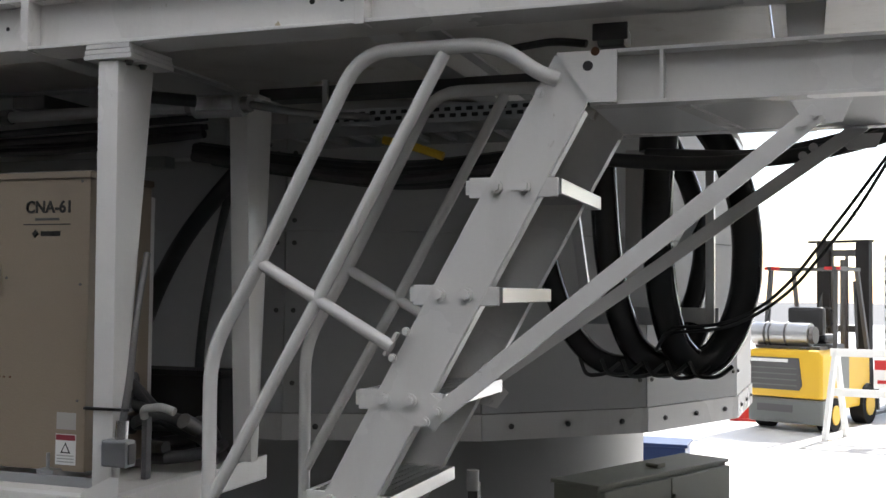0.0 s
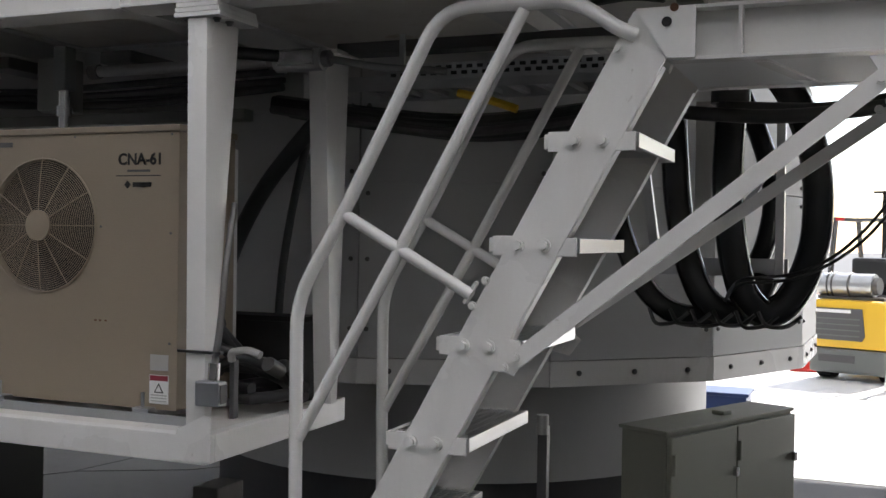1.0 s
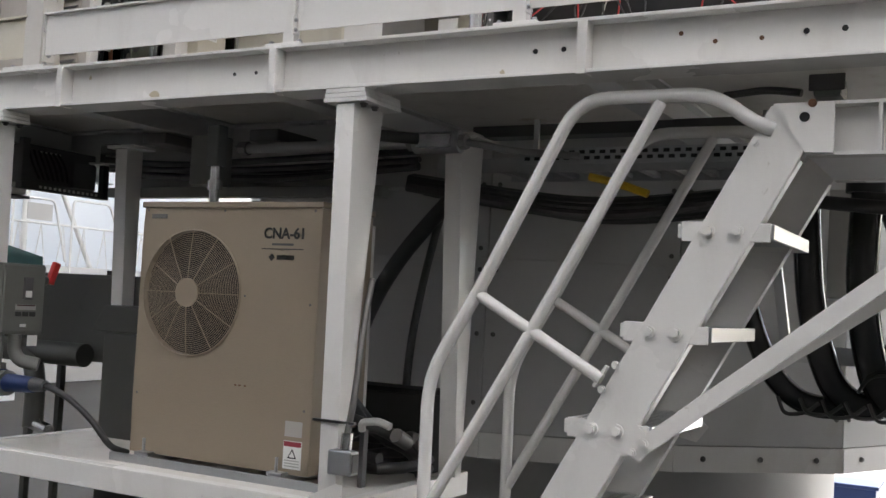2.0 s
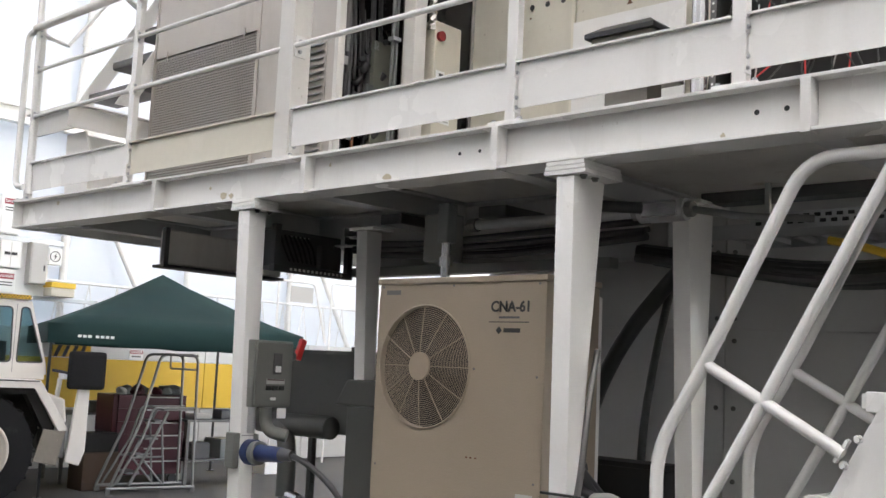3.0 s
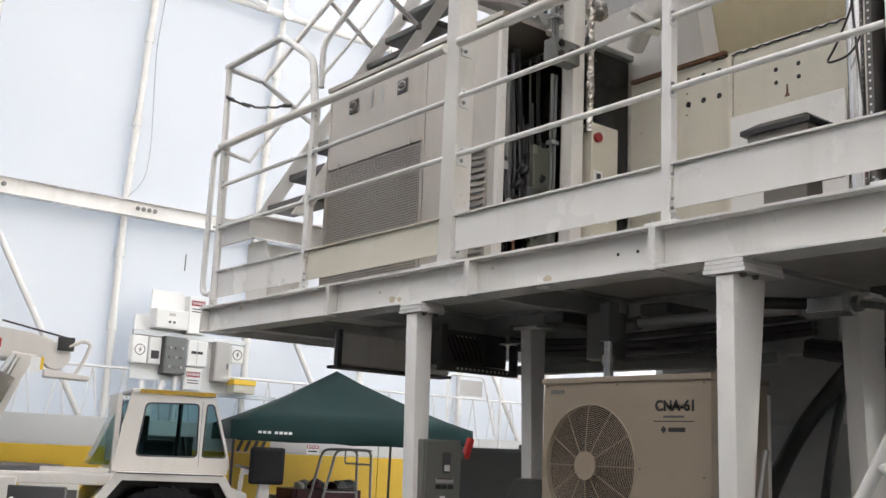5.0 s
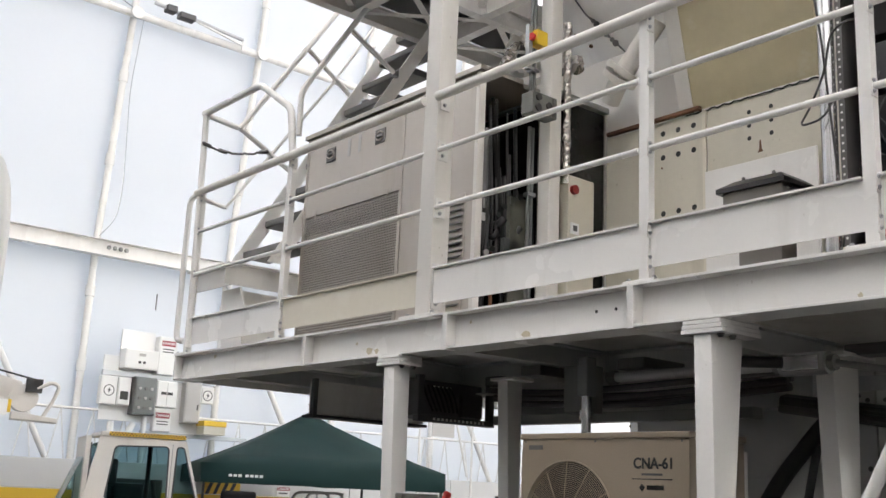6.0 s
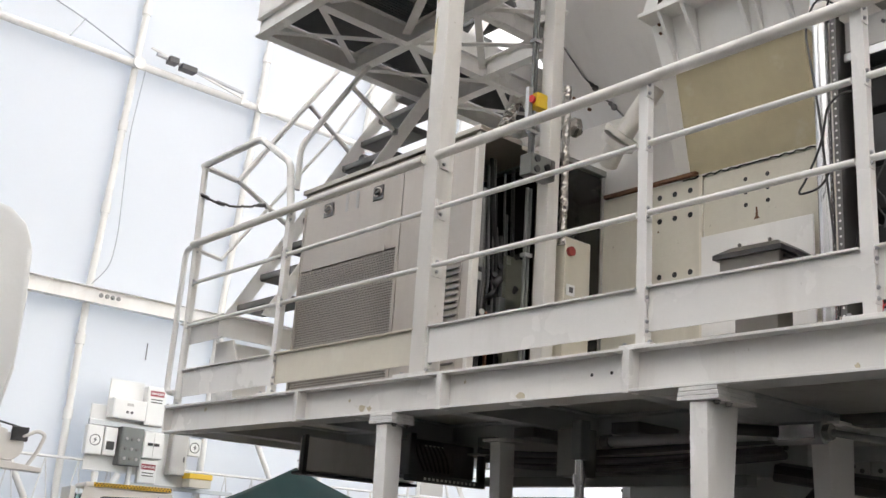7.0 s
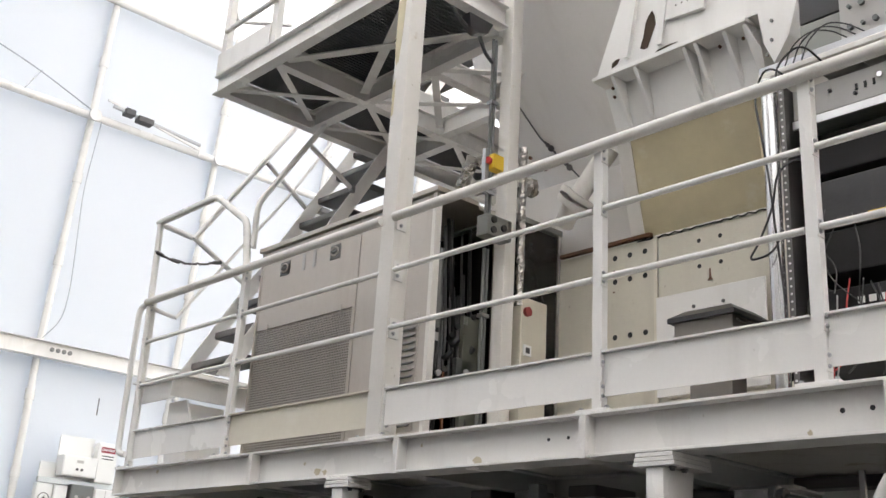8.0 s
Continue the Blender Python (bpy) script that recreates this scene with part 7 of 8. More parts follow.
part("upper_case", box(-0.52, 0.54, -0.23, 0.28, 0.7005, 1.19, 0.01), RED_DK, chest, local=True)
for k in range(6):
    z = 0.18 + 0.17 * k
    dr = part("drawer", box(-0.46, 0.48, -0.264, -0.2305, z, z + 0.15, 0.004), RED_DK, chest, local=True)
    part("pull", box(-0.06, 0.44, -0.280, -0.265, z + 0.125, z + 0.142), LABEL_GREY, dr, local=True)
for sx in (-0.42, 0.44):
    part("castor", disc((sx, -0.18, 0.07), (0, 1, 0), 0.07, 0.04, 14), BLACK, chest, local=True)
    part("castor", disc((sx, 0.2, 0.07), (0, 1, 0), 0.07, 0.04, 14), BLACK, chest, local=True)
rnd = random.Random(21)
bags = thing("plastic_bags", (-14.62, 9.9, 1.191), "crumpled pale plastic bags and rags on the tool chest", "bags")
for k in range(7):
    bm = bmesh.new()
    bmesh.ops.create_icosphere(bm, subdivisions=2, radius=0.07 + 0.04 * rnd.random(), matrix=Matrix.Translation((-14.58 + rnd.uniform(-0.12, 0.12), 9.52 + 0.13 * k, 1.22)))
    for v in bm.verts:
        v.co += noise.noise_vector(v.co * 9) * 0.05
        v.co.z = max(1.192, v.co.z)
    part("bag", bm, rnd.choice([LABEL_GREY, RED_DK, LABEL_GREY, GREY]), bags)


def table(x, y, rz, w, d, h, lab):
    tb = thing("work_table", (x, y, 0), lab, "table", "work tables", rz=rz)
    part("top", box(-w / 2, w / 2, -d / 2, d / 2, h - 0.03, h, 0.005), STEEL_DK, tb, local=True)
    part("shelf", box(-w / 2 + 0.03, w / 2 - 0.03, -d / 2 + 0.03, d / 2 - 0.03, 0.32, 0.345, 0.004), STEEL_DK, tb, local=True)
    for sx in (-1, 1):
        for sy in (-1, 1):
            part("leg", box(sx * (w / 2 - 0.03) - 0.02, sx * (w / 2 - 0.03) + 0.02, sy * (d / 2 - 0.03) - 0.02, sy * (d / 2 - 0.03) + 0.02, 0.0, h - 0.031), STEEL_DK, tb, local=True)
    return tb


table(-14.3, 10.80, 82, 1.0, 0.6, 0.88, "dark steel work table with a lower shelf")
table(-15.2, 9.9, 82, 1.8, 0.7, 0.92, "dark steel work table with a lower shelf")
for nm, dims, m, lab in (("cardboard_box", (-14.45, -14.2, 10.45, 10.75, 0.3455, 0.55), DARK, "small dark cardboard box on the table's shelf"), ("grey_case", (-14.5, -14.1, 10.85, 11.15, 0.3455, 0.60), GREY, "grey plastic case on the table's shelf"),
                         ("instrument_case", (-14.5, -14.15, 10.42, 10.7, 0.8805, 0.94), LABEL_GREY, "pale instrument case on the work table"), ("power_tool", (-14.4, -14.2, 10.9, 11.1, 0.8805, 1.0), DARK, "dark hand tool on the work table"),
                         ("brown_carton", (-14.52, -14.16, 8.84, 9.34, 0.0, 0.46), CARTON, "brown cardboard carton on the floor"), ("black_case", (-14.50, -14.18, 8.80, 9.33, 0.4725, 0.70), PITCH, "black plastic case on a brown carton"),
                         ("paint_pail", (-14.98, -14.72, 10.46, 10.74, 0.0, 0.34), LABEL_GREY, "pale pail on the floor below the table"), ("green_case", (-15.3, -15.0, 9.28, 9.62, 0.9205, 1.06), CABGREEN, "grey-green case on the work table"),
                         ("waste_bin", (-15.1, -14.8, 12.2, 12.5, 0.0, 0.35), LABEL_WHITE, "white plastic bin on the floor")):
    b = thing(nm, ((dims[0] + dims[1]) / 2, (dims[2] + dims[3]) / 2, dims[4]), lab, nm.split("_")[-1])
    part("body", box(*dims, 0.012), m, b)
    part("lid", box(dims[0] + 0.01, dims[1] - 0.01, dims[2] + 0.01, dims[3] - 0.01, dims[5] + 0.0005, dims[5] + 0.012, 0.003), m, b)

# near table edge with a bottle
desk = thing("near_table", (-12.15, 5.37, 0.0), "dark grey plastic table with a toolbox and a bottle", "table", rz=50)
part("top", box(-0.75, 0.75, -0.4, 0.4, 0.855, 0.90, 0.015), DARK, desk, local=True)
part("apron", box(-0.68, 0.68, -0.34, 0.34, 0.73, 0.854, 0.01), DARK, desk, local=True)
for sx in (-0.62, 0.62):
    for sy in (-0.28, 0.28):
        part("leg", box(sx - 0.05, sx + 0.05, sy - 0.05, sy + 0.05, 0.0, 0.729, 0.01), DARK, desk, local=True)
kit = thing("open_toolbox", (-12.37, 5.27, 0.901), "open dark grey plastic toolbox with pale trays", "toolbox", rz=50)
part("tub", box(-0.30, 0.28, -0.12, 0.14, 0.0, 0.17, 0.015), PITCH, kit, local=True)
part("lid", box(-0.30, 0.28, 0.141, 0.18, 0.05, 0.36, 0.012), DARK, kit, local=True)
for x in (-0.15, 0.05):
    part("tray", box(x, x + 0.16, -0.10, 0.05, 0.1705, 0.225, 0.006), LABEL_GREY, kit, local=True)
part("handle", tube([(-0.15, -0.13, 0.10), (-0.15, -0.16, 0.12), (0.12, -0.16, 0.12), (0.12, -0.13, 0.10)], 0.012, 8, bend=0.02), BLACK, kit, smooth=40, local=True)
wirec = thing("cable_coil", (-11.97, 5.64, 0.903), "small coil of dark cable on the table", "cable", rz=50)
part("coil", tube([(0.13 * math.cos(q) * (1 - 0.01 * k), 0.09 * math.sin(q), 0.012 + 0.003 * k) for k, q in enumerate(0.5 * n for n in range(40))], 0.011, 8), BLACK, wirec, smooth=40, local=True)
bot = thing("spray_bottle", (-12.02, 4.99, 0.90), "clear white pump bottle on the table", "bottle")
part("body", disc((-12.02, 4.99, 0.901), (0, 0, 1), 0.045, 0.19, 24), LABEL_WHITE, bot, smooth=40)
part("shoulder", disc((-12.02, 4.99, 1.091), (0, 0, 1), 0.045, 0.03, 24, r2=0.016), LABEL_WHITE, bot, smooth=40)
part("pump", disc((-12.02, 4.99, 1.121), (0, 0, 1), 0.014, 0.06, 12), LABEL_WHITE, bot, smooth=40)
part("nozzle", tube([(-12.02, 4.99, 1.175), (-11.98, 4.96, 1.17)], 0.010, 8), LABEL_WHITE, bot, smooth=40)

# ---- wall base, signs and electrical panels on the tent wall ----
ybase = thing("yellow_barrier", (TX0 + 0.45, 11.0, 0.0), "yellow sheeted barrier along the foot of the tent wall", "barrier")
for k in range(8):
    y = 1.2 + 2.2 * k
    part("sheet", box(TX0 + 0.42, TX0 + 0.46, y, y + 2.19, 0.90, 1.63, 0.01), YELLOW_SHEET, ybase)
    part("lower_panel", box(TX0 + 0.38, TX0 + 0.41, y, y + 2.19, 0.02, 0.895, 0.01), LABEL_GREY, ybase)
    part("upper_rail", box(TX0 + 0.40, TX0 + 0.46, y, y + 2.19, 1.635, 2.04, 0.01), PANEL, ybase)
for y in (3.6, 10.91):
    s = thing("danger_sign", (TX0 + 0.465, y, 1.64), "small white and red danger sign on the barrier", "sign")
    part("plate", box(TX0 + 0.461, TX0 + 0.468, y - 0.12, y + 0.12, 1.64, 1.79), LABEL_WHITE, s)
    part("red_field", box(TX0 + 0.4685, TX0 + 0.470, y - 0.115, y + 0.115, 1.73, 1.785), RED_SIGN, s)
    lettering("DANGER", 0.05, s, LABEL_WHITE, (TX0 + 0.471, y, 1.757), 90, 90)
    part("text_bar", box(TX0 + 0.4685, TX0 + 0.470, y - 0.08, y + 0.08, 1.68, 1.70), INK, s)
hz = thing("hazard_board", (TX0 + 0.6, 9.6, 1.45), "yellow and black striped hazard board", "sign")
part("board", box(TX0 + 0.50, TX0 + 0.53, 9.50, 10.1, 1.64, 1.81), YELLOW, hz)
for k in range(4):
    y = 9.51 + 0.13 * k
    part("stripe", prism([(y, 1.642), (y + 0.06, 1.642), (y + 0.13, 1.808), (y + 0.07, 1.808)], "x", TX0 + 0.531, TX0 + 0.534), INK, hz)
mesh_f = thing("wire_fence", (TX0 + 0.3, 11, 2.05), "pale wire mesh fence along the tent wall", "fence")
part("top_bar", tube([(TX0 + 0.34, 4, 2.75), (TX0 + 0.34, 18, 2.75)], 0.02, 8), WHITE, mesh_f)
for k in range(60):
    part("wire", tube([(TX0 + 0.34, 4.1 + 0.235 * k, 2.04), (TX0 + 0.34, 4.1 + 0.235 * k + (0.12 if k % 2 else -0.12), 2.75)], 0.010, 5), WHITE, mesh_f)
frame2 = thing("tubular_gate", (TX0 + 1.0, 14.3, 0.0), "thin white tubular frame standing by the wall", "frame")
part("frame", tube([(TX0 + 1.0, 13.2, 0), (TX0 + 1.0, 13.2, 3.1), (TX0 + 1.0, 14.0, 3.1), (TX0 + 1.0, 14.3, 2.1)], 0.02, 8, bend=0.1), WHITE, frame2, smooth=40)
part("frame", tube([(TX0 + 1.0, 14.4, 0), (TX0 + 1.0, 14.4, 3.15), (TX0 + 1.0, 15.2, 3.15), (TX0 + 1.0, 15.8, 1.9)], 0.02, 8, bend=0.1), WHITE, frame2, smooth=40)
part("panel", box(TX0 + 1.02, TX0 + 1.03, 13.45, 13.95, 2.75, 3.02), LABEL_GREY, frame2)

EX = TX0 + 0.36
board = thing("electrical_backboard", (EX, 8.6, 2.3), "white plywood backboard and steel strip on the tent wall", "board")
part("board", box(EX - 0.03, EX, 7.80, 8.68, 2.62, 3.55, 0.004), LABEL_WHITE, board)
part("board", box(EX - 0.03, EX, 8.03, 8.55, 3.56, 3.95, 0.004), LABEL_WHITE, board)
part("board", box(EX - 0.03, EX, 8.69, 9.40, 2.46, 3.25, 0.004), LABEL_WHITE, board)
part("strip", box(EX, EX + 0.06, 7.78, 9.58, 3.255, 3.33, 0.004), GALV, board)
part("strip", box(EX, EX + 0.06, 8.45, 10.2, 2.44, 2.50, 0.004), GALV, board)
part("standpipe", tube([(EX + 0.05, 7.98, 0), (EX + 0.05, 7.98, 2.6)], 0.05, 10), LABEL_WHITE, board, smooth=40)
part("standpipe", tube([(EX + 0.05, 8.48, 0), (EX + 0.05, 8.48, 2.75)], 0.04, 10), LABEL_WHITE, board, smooth=40)
part("standpipe", tube([(EX + 0.05, 8.0, 1.9), (EX + 0.05, 8.32, 2.6)], 0.05, 10), LABEL_WHITE, board, smooth=40)


def panel_box(name, y0, y1, z0, z1, deep, m, lab, extra=None):
    y0, y1 = y0 - 0.17, y1 - 0.17
    b = thing(name, (EX, (y0 + y1) / 2, z0), lab, "electrical box")
    part("body", box(EX + 0.001, EX + deep, y0, y1, z0, z1, 0.012), m, b)
    part("door", box(EX + deep + 0.0005, EX + deep + 0.012, y0 + 0.015, y1 - 0.015, z0 + 0.015, z1 - 0.015, 0.004), m, b)
    if extra:
        extra(b, EX + deep + 0.0125, y0, y1, z0, z1)
    return b


def bolt_mark(b, x, y0, y1, z0, z1):
    yc, zc2 = (y0 + y1) / 2, (z0 + z1) / 2
    part("mark_ring", tube([(x, yc + 0.075 * math.cos(a), zc2 + 0.075 * math.sin(a)) for a in (2 * math.pi * k / 20 for k in range(20))], 0.006, 6, closed=True), INK, b)
    part("flash", prism([(yc + 0.02, zc2 + 0.05), (yc - 0.025, zc2), (yc, zc2), (yc - 0.015, zc2 - 0.05), (yc + 0.03, zc2 + 0.01), (yc + 0.005, zc2 + 0.01)], "x", x, x + 0.002), INK, b)


def danger_mark(b, x, y0, y1, z0, z1):
    yc = (y0 + y1) / 2
    part("red_field", box(x, x + 0.0015, yc - 0.11, yc + 0.11, z1 - 0.14, z1 - 0.06), RED_SIGN, b)
    lettering("DANGER", 0.05, b, LABEL_WHITE, (x + 0.003, yc, z1 - 0.10), 90, 90)
    for dz in (0.18, 0.22):
        part("text_bar", box(x, x + 0.0015, yc - 0.09, yc + 0.09, z1 - dz - 0.015, z1 - dz), INK, b)


def knobs(b, x, y0, y1, z0, z1):
    for i in range(3):
        for j in range(3):
            part("knob", disc((x, y0 + 0.08 + 0.09 * i, z0 + 0.1 + 0.14 * j), (1, 0, 0), 0.022, 0.02, 12), STEEL_DK if (i + j) % 2 else LABEL_GREY, b)


def slots(b, x, y0, y1, z0, z1):
    part("split", box(x, x + 0.002, (y0 + y1) / 2 - 0.004, (y0 + y1) / 2 + 0.004, z0 + 0.02, z1 - 0.02), LABEL_GREY, b)
    for y in (y0 + 0.11, y1 - 0.12):
        part("breaker", box(x, x + 0.012, y - 0.04, y + 0.04, (z0 + z1) / 2 - 0.01, (z0 + z1) / 2 + 0.03), INK, b)


def two_lamps(b, x, y0, y1, z0, z1):
    for y in (y0 + 0.22, y1 - 0.22):
        part("lamp", disc((x, y, z0 + 0.10), (1, 0, 0), 0.02, 0.012, 12), DARK, b)
    part("badge", box(x, x + 0.003, (y0 + y1) / 2 - 0.05, (y0 + y1) / 2 + 0.05, z1 - 0.1, z1 - 0.06), LABEL_GREY, b)


panel_box("flash_marked_box", 7.92, 8.16, 2.83, 3.24, 0.12, LABEL_WHITE, "white electrical box with a flash mark", bolt_mark)
panel_box("narrow_white_box", 8.18, 8.38, 2.84, 3.24, 0.10, LABEL_WHITE, "narrow white electrical box with labels", lambda b, x, y0, y1, z0, z1: part("text_bar", box(x, x + 0.002, y0 + 0.04, y1 - 0.04, z0 + 0.08, z0 + 0.2), INK, b))
panel_box("dark_switch_panel", 8.40, 8.74, 2.72, 3.27, 0.18, GREY, "dark grey switch panel with knobs", knobs)
panel_box("breaker_box", 8.77, 9.10, 2.86, 3.25, 0.12, LABEL_WHITE, "white twin breaker box", slots)
panel_box("danger_box", 8.77, 9.05, 2.50, 2.84, 0.10, LABEL_WHITE, "white box with a danger sign", danger_mark)
panel_box("slim_steel_cabinet", 9.22, 9.48, 2.66, 3.27, 0.15, LABEL_GREY, "slim pale steel cabinet", lambda b, x, y0, y1, z0, z1: part("latch", box(x, x + 0.01, y1 - 0.06, y1 - 0.04, z0 + 0.2, z0 + 0.28), DARK, b))
panel_box("large_white_box", 8.20, 8.71, 3.37, 3.66, 0.20, LABEL_WHITE, "white control box with two lamps", two_lamps)
panel_box("tall_danger_box", 8.72, 9.02, 3.33, 3.90, 0.15, LABEL_WHITE, "tall white box with a danger sign", danger_mark)
panel_box("wall_sign_box", 9.53, 9.75, 2.97, 3.23, 0.04, LABEL_WHITE, "white sign plate with a flash mark", bolt_mark)
yb = thing("yellow_light_box", (EX, 9.65, 2.5), "yellow box lamp on the wall strip", "lamp box")
part("body", box(EX + 0.06, EX + 0.30, 9.33, 9.69, 2.505, 2.63, 0.01), BEIGE, yb)
part("top", box(EX + 0.05, EX + 0.31, 9.32, 9.70, 2.631, 2.71, 0.01), YELLOW_PLUG, yb)
part("antenna_rod", tube([(EX, 8.5, 4.3), (EX, 8.5, 4.55)], 0.010, 6), STEEL_DK, board)
IX = TX0 + inward(8.76)
camr = thing("wall_fixture", (IX + 0.35, 8.5, 8.95), "small dark fixture clamped to the upper girt", "fixture")
part("body", box(IX + 0.24, IX + 0.40, 7.98, 8.14, 8.90, 9.00, 0.01), DARK, camr)
part("body", box(IX + 0.24, IX + 0.40, 8.20, 8.46, 8.86, 8.95, 0.01), DARK, camr)
part("arm", tube([(IX + 0.3, 7.80, 8.98), (IX + 0.3, 9.35, 8.86)], 0.03, 8), GALV, camr)
part("bar", bar((IX + 0.3, 7.7, 9.05), (IX + 0.3, 9.35, 8.77), 0.03, 0.03), WHITE, camr)
part("bracket", bar((IX + 0.3, 9.35, 8.86), (IX + 0.3, 9.35, 8.66), 0.03, 0.03), WHITE, camr)
far_fix = thing("far_wall_fixture", (IX + 0.35, 11.9, 8.7), "small dark fixture on the far part of the girt", "fixture")
part("body", box(IX + 0.24, IX + 0.40, 11.8, 12.0, 8.42, 8.52, 0.01), DARK, far_fix)
part("arm", tube([(IX + 0.3, 11.7, 8.53), (IX + 0.3, 12.2, 8.53)], 0.015, 8), GALV, far_fix)
wcab = thing("wall_cable", (TX0 + 0.2, 7.7, 5.4), "thin grey cable hanging down the tent wall", "cable")
part("cable", tube([(TX0 + 0.2 + inward(z), y, z) for y, z in ((7.70, 8.70), (7.66, 7.6), (7.80, 6.1), (7.78, 5.6), (7.56, 5.30))], 0.008, 6, bend=0.3), GALV, wcab)
part("cable", tube([(TX0 + 0.2 + inward(z), y, z) for y, z in ((7.6, 8.8), (6.6, 9.15), (5.4, 9.45), (2.8, 9.8))], 0.010, 6, bend=0.3), GALV, wcab)
part("cable", tube([(TX0 + 0.2 + inward(z), y, z) for y, z in ((6.45, 8.76), (6.65, 9.15))], 0.010, 6), GALV, wcab)

# ---- forklift and barrier in the open doorway ----
fork = thing("forklift", (-2.32, 16.0, 0.0), "yellow forklift with a dark mast and gas bottle", "forklift", rz=-22)


def fp(name, bm, m, parent=None, label="", smooth=0.0):
    return part(name, bm, m, parent or fork, label, smooth, local=True)


cw = fp("counterweight", prism([(-0.50, 0.42), (0.50, 0.42), (0.50, 0.95), (0.44, 1.02), (-0.44, 1.02), (-0.50, 0.95)], "y", 0.0, 0.55, 0.05), YELLOW, smooth=35)
fp("rear_grille", prism([(-0.47, 0.52), (0.20, 0.52), (0.24, 0.58), (0.20, 0.92), (-0.47, 0.92)], "y", -0.012, -0.002, 0.004), DARK, cw, "dark rear grille")
for k in range(4):
    fp("grille_bar", box(-0.44, 0.17, -0.018, -0.0125, 0.57 + 0.07 * k, 0.585 + 0.07 * k), GREY, cw)
fp("brand_bar", box(-0.44, 0.06, -0.018, -0.0125, 0.862, 0.902), LABEL_WHITE, cw)
fp("bumper", box(-0.49, 0.49, 0.03, 0.6, 0.10, 0.415, 0.04), GREY)
fp("bumper_slot", box(-0.36, 0.1, 0.02, 0.0295, 0.24, 0.33), DARK)
fp("body", box(-0.46, 0.46, 0.56, 1.75, 0.25, 0.92, 0.04), YELLOW)
fp("side_panel", box(0.461, 0.47, 0.62, 0.95, 0.5, 0.98), GREY)
fp("bonnet", box(-0.40, 0.40, 0.56, 1.0, 0.921, 1.08, 0.03), DARK)
fp("seat", box(-0.24, 0.24, 0.75, 1.15, 1.081, 1.20, 0.05), BLACK)
fp("seat_back", box(-0.24, 0.24, 0.68, 0.8, 1.18, 1.55, 0.05), BLACK)
fp("gas_bottle", tube([(-0.50, 0.28, 1.20), (0.24, 0.28, 1.20)], 0.15, 20), GALV, label="silver gas bottle", smooth=40)
fp("bottle_collar", tube([(0.241, 0.28, 1.20), (0.30, 0.28, 1.20)], 0.11, 18), STEEL_DK, smooth=40)
for x in (-0.32, -0.26, -0.05):
    fp("bottle_strap", tube([(x, 0.28 + 0.155 * math.cos(a), 1.20 + 0.155 * math.sin(a)) for a in (2 * math.pi * k / 20 for k in range(20))], 0.012, 6, closed=True), DARK)
fp("bottle_tray", box(-0.44, 0.40, 0.15, 0.41, 1.021, 1.06), DARK)
for sx in (-1, 1):
    fp("guard_post", bar((sx * 0.46, 0.50, 1.0), (sx * 0.43, 0.62, 2.04), 0.05, 0.05), DARK)
    fp("guard_post", bar((sx * 0.46, 1.68, 0.9), (sx * 0.43, 1.35, 2.04), 0.05, 0.05), DARK)
    fp("guard_side", bar((sx * 0.43, 0.55, 2.05), (sx * 0.43, 1.42, 2.05), 0.05, 0.05), DARK)
    for y, r in ((0.40, 0.21), (1.62, 0.27)):
        w = fp("wheel", disc((sx * 0.40 - 0.08, y, r), (1, 0, 0), r, 0.18, 28), TYRE, smooth=40)
        fp("rim", disc((sx * 0.40 + (0.1 if sx > 0 else -0.081), y, r), (sx, 0, 0), r * 0.58, 0.012, 20), YELLOW, w, smooth=40)
    fp("mast_rail", box(sx * 0.27 - 0.09 + 0.06, sx * 0.27 + 0.09 + 0.06, 1.84, 1.99, 0.12, 2.44, 0.004), PITCH)
    fp("tail_lamp", box(sx * 0.40 - 0.10, sx * 0.40 + 0.10, 0.56, 0.60, 2.03, 2.07), RED)
    fp("lift_arm", bar((sx * 0.30, 1.72, 1.0), (sx * 0.20, 1.9, 1.9), 0.03, 0.05), DARK)
for k in range(6):
    fp("guard_bar", box(-0.42, 0.42, 0.60 + 0.15 * k, 0.63 + 0.15 * k, 2.03, 2.06), DARK)
for z in (0.5, 1.2, 2.25):
    fp("mast_cross", box(-0.33, 0.33, 1.90, 1.96, z, z + 0.09), DARK)
for x in (-0.1, 0.1):
    fp("chain", box(x - 0.02, x + 0.02, 1.89, 1.91, 0.6, 2.25), STEEL_DK)
fp("mast_cap", box(-0.42, 0.44, 1.82, 2.0, 2.4405, 2.47), PITCH)
fp("lift_cylinder", tube([(0.06, 1.88, 0.3), (0.06, 1.88, 2.2)], 0.045, 12), STEEL_DK, smooth=40)
fp("carriage", box(-0.48, 0.48, 2.0, 2.06, 0.15, 0.7), DARK)
for x in (-0.3, 0.3):
    fp("fork_tine", box(x - 0.05, x + 0.05, 2.06, 3.1, 0.05, 0.09), STEEL_DK)
fp("steering_wheel", tube([(0.16 * math.cos(a), 1.30 + 0.06 * math.sin(a), 1.40 + 0.14 * math.sin(a)) for a in (2 * math.pi * k / 18 for k in range(18))], 0.014, 6, closed=True), BLACK)
fp("steering_column", tube([(0, 1.52, 0.95), (0, 1.31, 1.40)], 0.025, 8), BLACK)
aframe = thing("barrier_frame", (-1.50, 15.5, 0.0), "white wooden barrier frame with a small warning sign", "barrier", rz=-8)
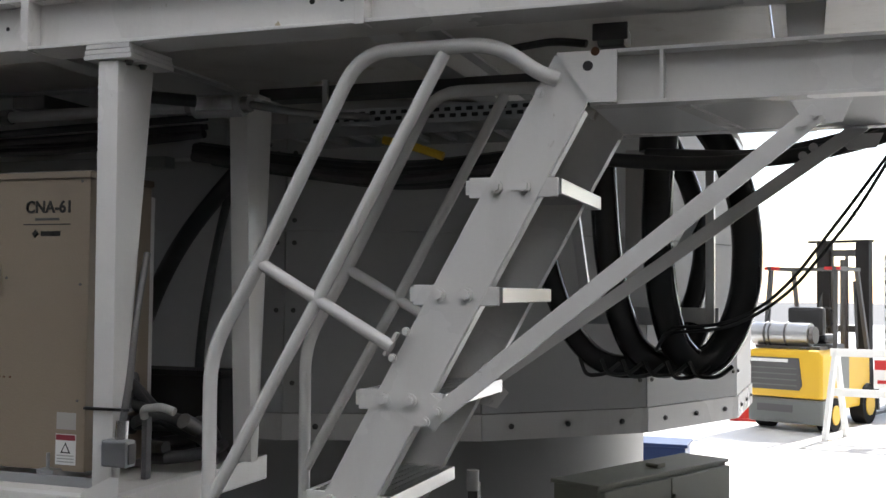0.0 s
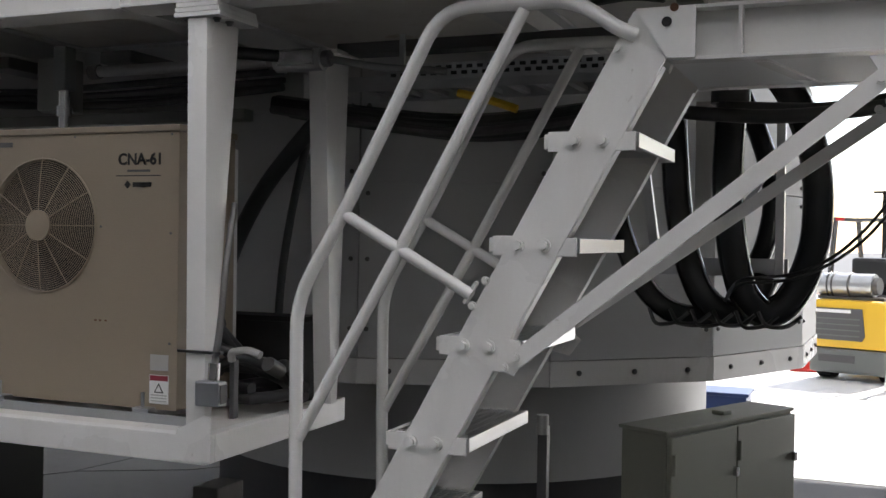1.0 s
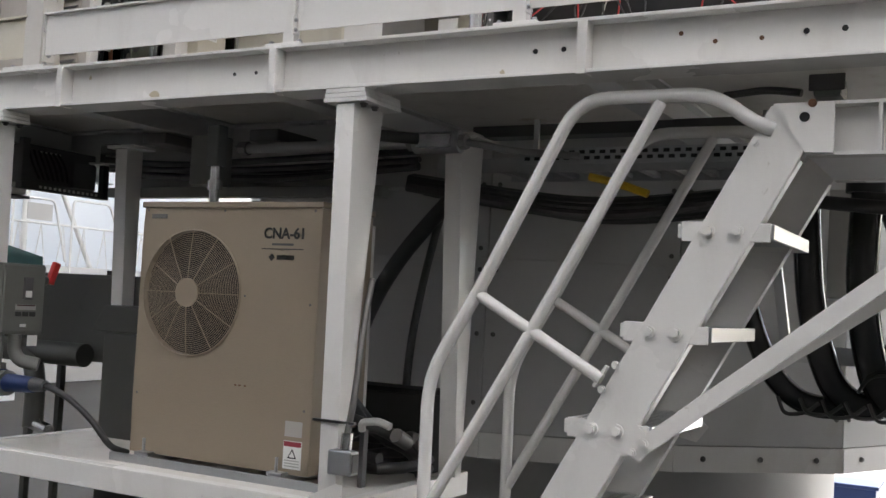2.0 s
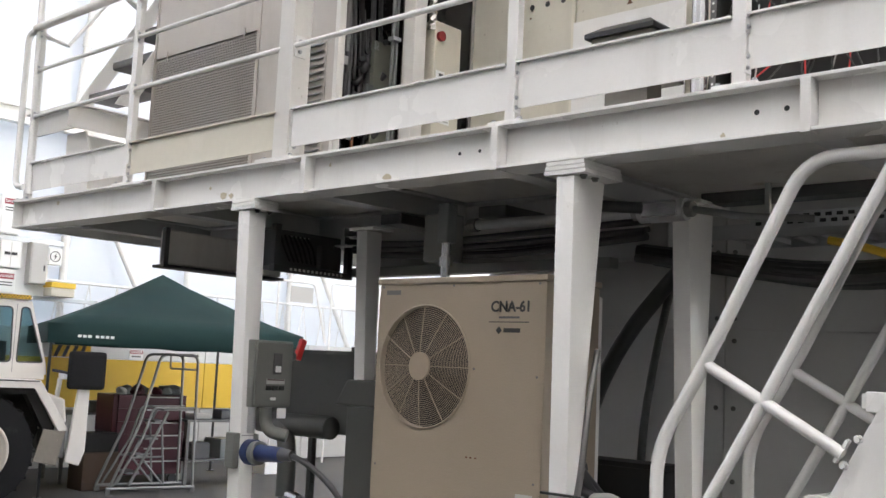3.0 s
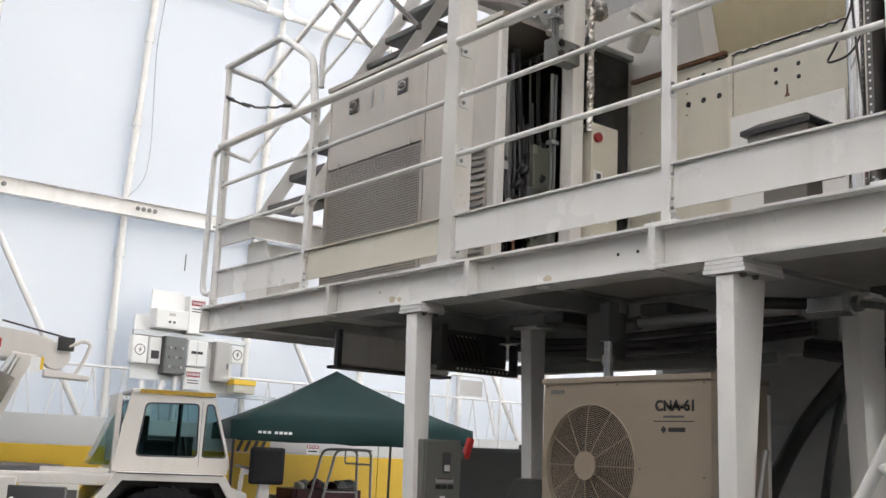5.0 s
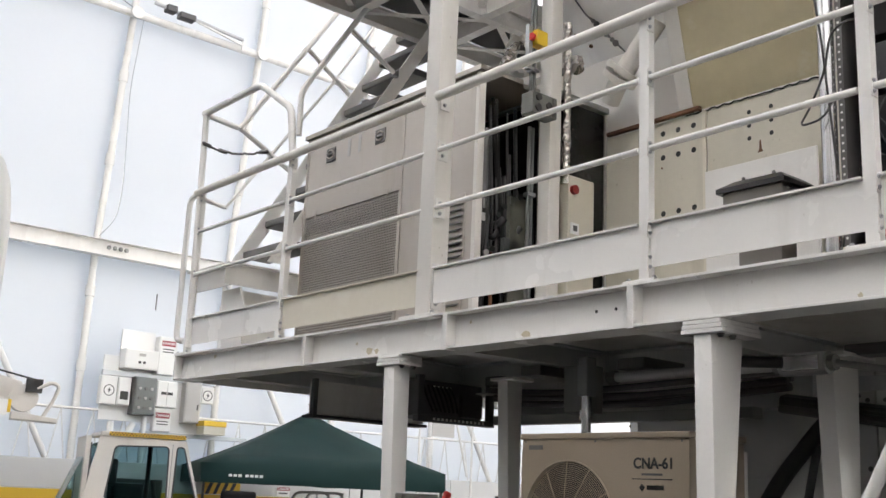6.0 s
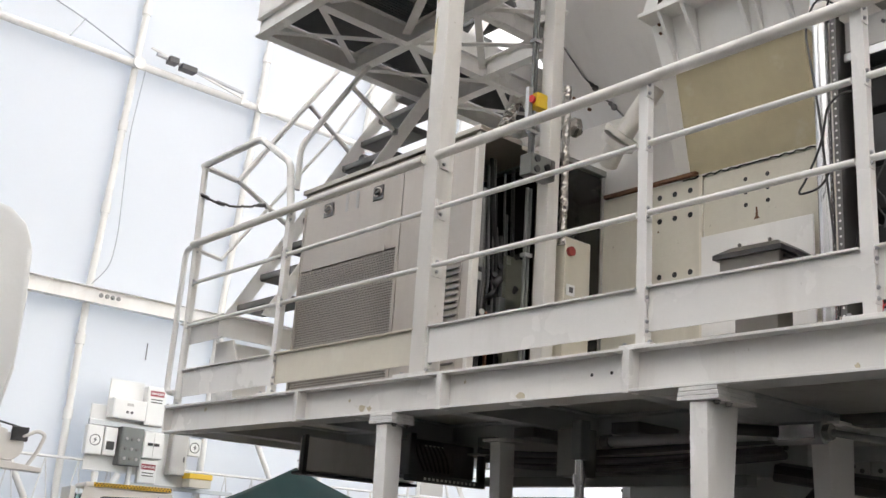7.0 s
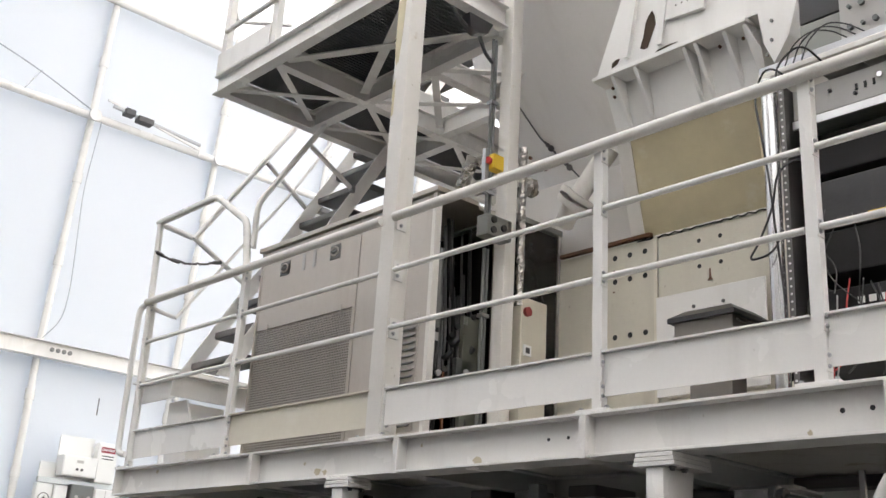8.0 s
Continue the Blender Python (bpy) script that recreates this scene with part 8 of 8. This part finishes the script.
for x in (-0.22, 0.75):
    part("leg", bar((x - 0.10, -0.25, 0.0), (x, 0.0, 1.06), 0.05, 0.07), LABEL_WHITE, aframe, local=True)
    part("leg", bar((x + 0.08, 0.25, 0.0), (x, 0.04, 1.06), 0.05, 0.07), LABEL_WHITE, aframe, local=True)
for z in (1.02, 0.55):
    part("rail", box(-0.28, 0.82, -0.04, 0.0, z - 0.04, z + 0.05), LABEL_WHITE, aframe, local=True)
s = part("sign", box(0.20, 0.44, -0.055, -0.042, 0.62, 0.96), LABEL_WHITE, aframe, "red and white warning sign", local=True)
part("red_field", box(0.21, 0.43, -0.060, -0.0555, 0.84, 0.95), RED, s, local=True)
part("text_bar", box(0.24, 0.40, -0.060, -0.0555, 0.68, 0.72), RED, s, local=True)
redb = thing("red_base", (-2.85, 17.0, 0.0), "small red plastic base on the floor", "cone base")
part("base", box(-3.03, -2.68, 16.85, 17.15, 0.0, 0.04, 0.01), RED, redb)
part("stub", disc((-2.855, 17.0, 0.04), (0, 0, 1), 0.12, 0.14, 18, r2=0.08), RED, redb, smooth=40)
crate = thing("blue_crate", (-3.2, 11.2, 0.0), "low blue crate on the floor behind the drum", "crate")
part("body", box(-3.45, -3.0, 11.1, 11.5, 0.0, 0.42, 0.01), BLUE, crate)
part("rim", box(-3.47, -2.98, 11.08, 11.52, 0.421, 0.45, 0.006), BLUE, crate)
stack = thing("louvre_stack", (-0.2, 19.6, 0.0), "stack of pale slatted shutters outside the doorway", "shutters")
for k in range(12):
    part("slat", box(-0.9, 0.8, 19.4, 19.9, 0.05 + 0.19 * k, 0.18 + 0.19 * k, 0.01), LABEL_GREY, stack)
for x in (-0.85, 0.75):
    part("upright", box(x - 0.04, x + 0.04, 19.91, 19.98, 0.0, 2.35), LABEL_GREY, stack)

# ---- cracks in the floor ----
crk = thing("floor_crack", (-6.5, 6.5, 0.0), "dark crack lines across the concrete floor", "crack")
for a in ([(-8.3, 7.2), (-7.6, 7.5), (-7.3, 8.0), (-6.6, 8.4), (-6.0, 9.2)], [(-7.3, 8.0), (-7.2, 8.7), (-6.9, 9.5)]):
    part("crack", tube([(x, y, 0.001) for x, y in a], 0.004, 6), CRACK, crk)

# ---- plain unseen walls, added to close the hall and block low light ----
SHADE = surf("light_blocking_grey_wall", (0.13, 0.13, 0.13), 0.8, vary=0.08)
structure("wall_partition", box(TX0 + 1.0, TX1 - 0.5, -0.4, -0.2, 0, 3.8), SHADE, "unseen plain grey wall added to block low light from behind", "wall")
structure("wall_screen", box(8.0, 8.2, -0.1, 16.0, 0, 3.6), SHADE, "unseen plain grey wall added to block low light from the side", "wall")


# ---- white housing close to the camera ----
near = thing("equipment_housing", (-2.47, 1.87, 0.0), "white rounded plastic equipment housing on a thin post", "housing", rz=71.7)
off = WORLDS[near].inverted() @ Vector((-2.612, 2.145, 2.02))
pts = [(0, -0.025), (-0.001, -0.008), (-0.005, 0.003), (-0.013, 0.010), (-0.024, 0.013), (-0.08, 0.016), (-0.17, 0.016), (-0.19, 0.0), (-0.19, -0.16), (-0.12, -0.172), (-0.05, -0.165), (-0.025, -0.145), (-0.012, -0.115), (-0.004, -0.085), (0, -0.06)]
part("shell", prism([(off.x + 1.45 * a, off.z + 1.45 * b) for a, b in pts], "y", off.y, off.y + 0.06, 0.004), LABEL_WHITE, near, smooth=50, local=True)
part("post", tube([(off.x - 0.2, off.y + 0.035, 0.0), (off.x - 0.2, off.y + 0.035, off.z - 0.24)], 0.02, 12), GALV, near, smooth=40, local=True)
part("foot", disc((off.x - 0.2, off.y + 0.035, 0.0), (0, 0, 1), 0.16, 0.012, 24), GALV, near, local=True)
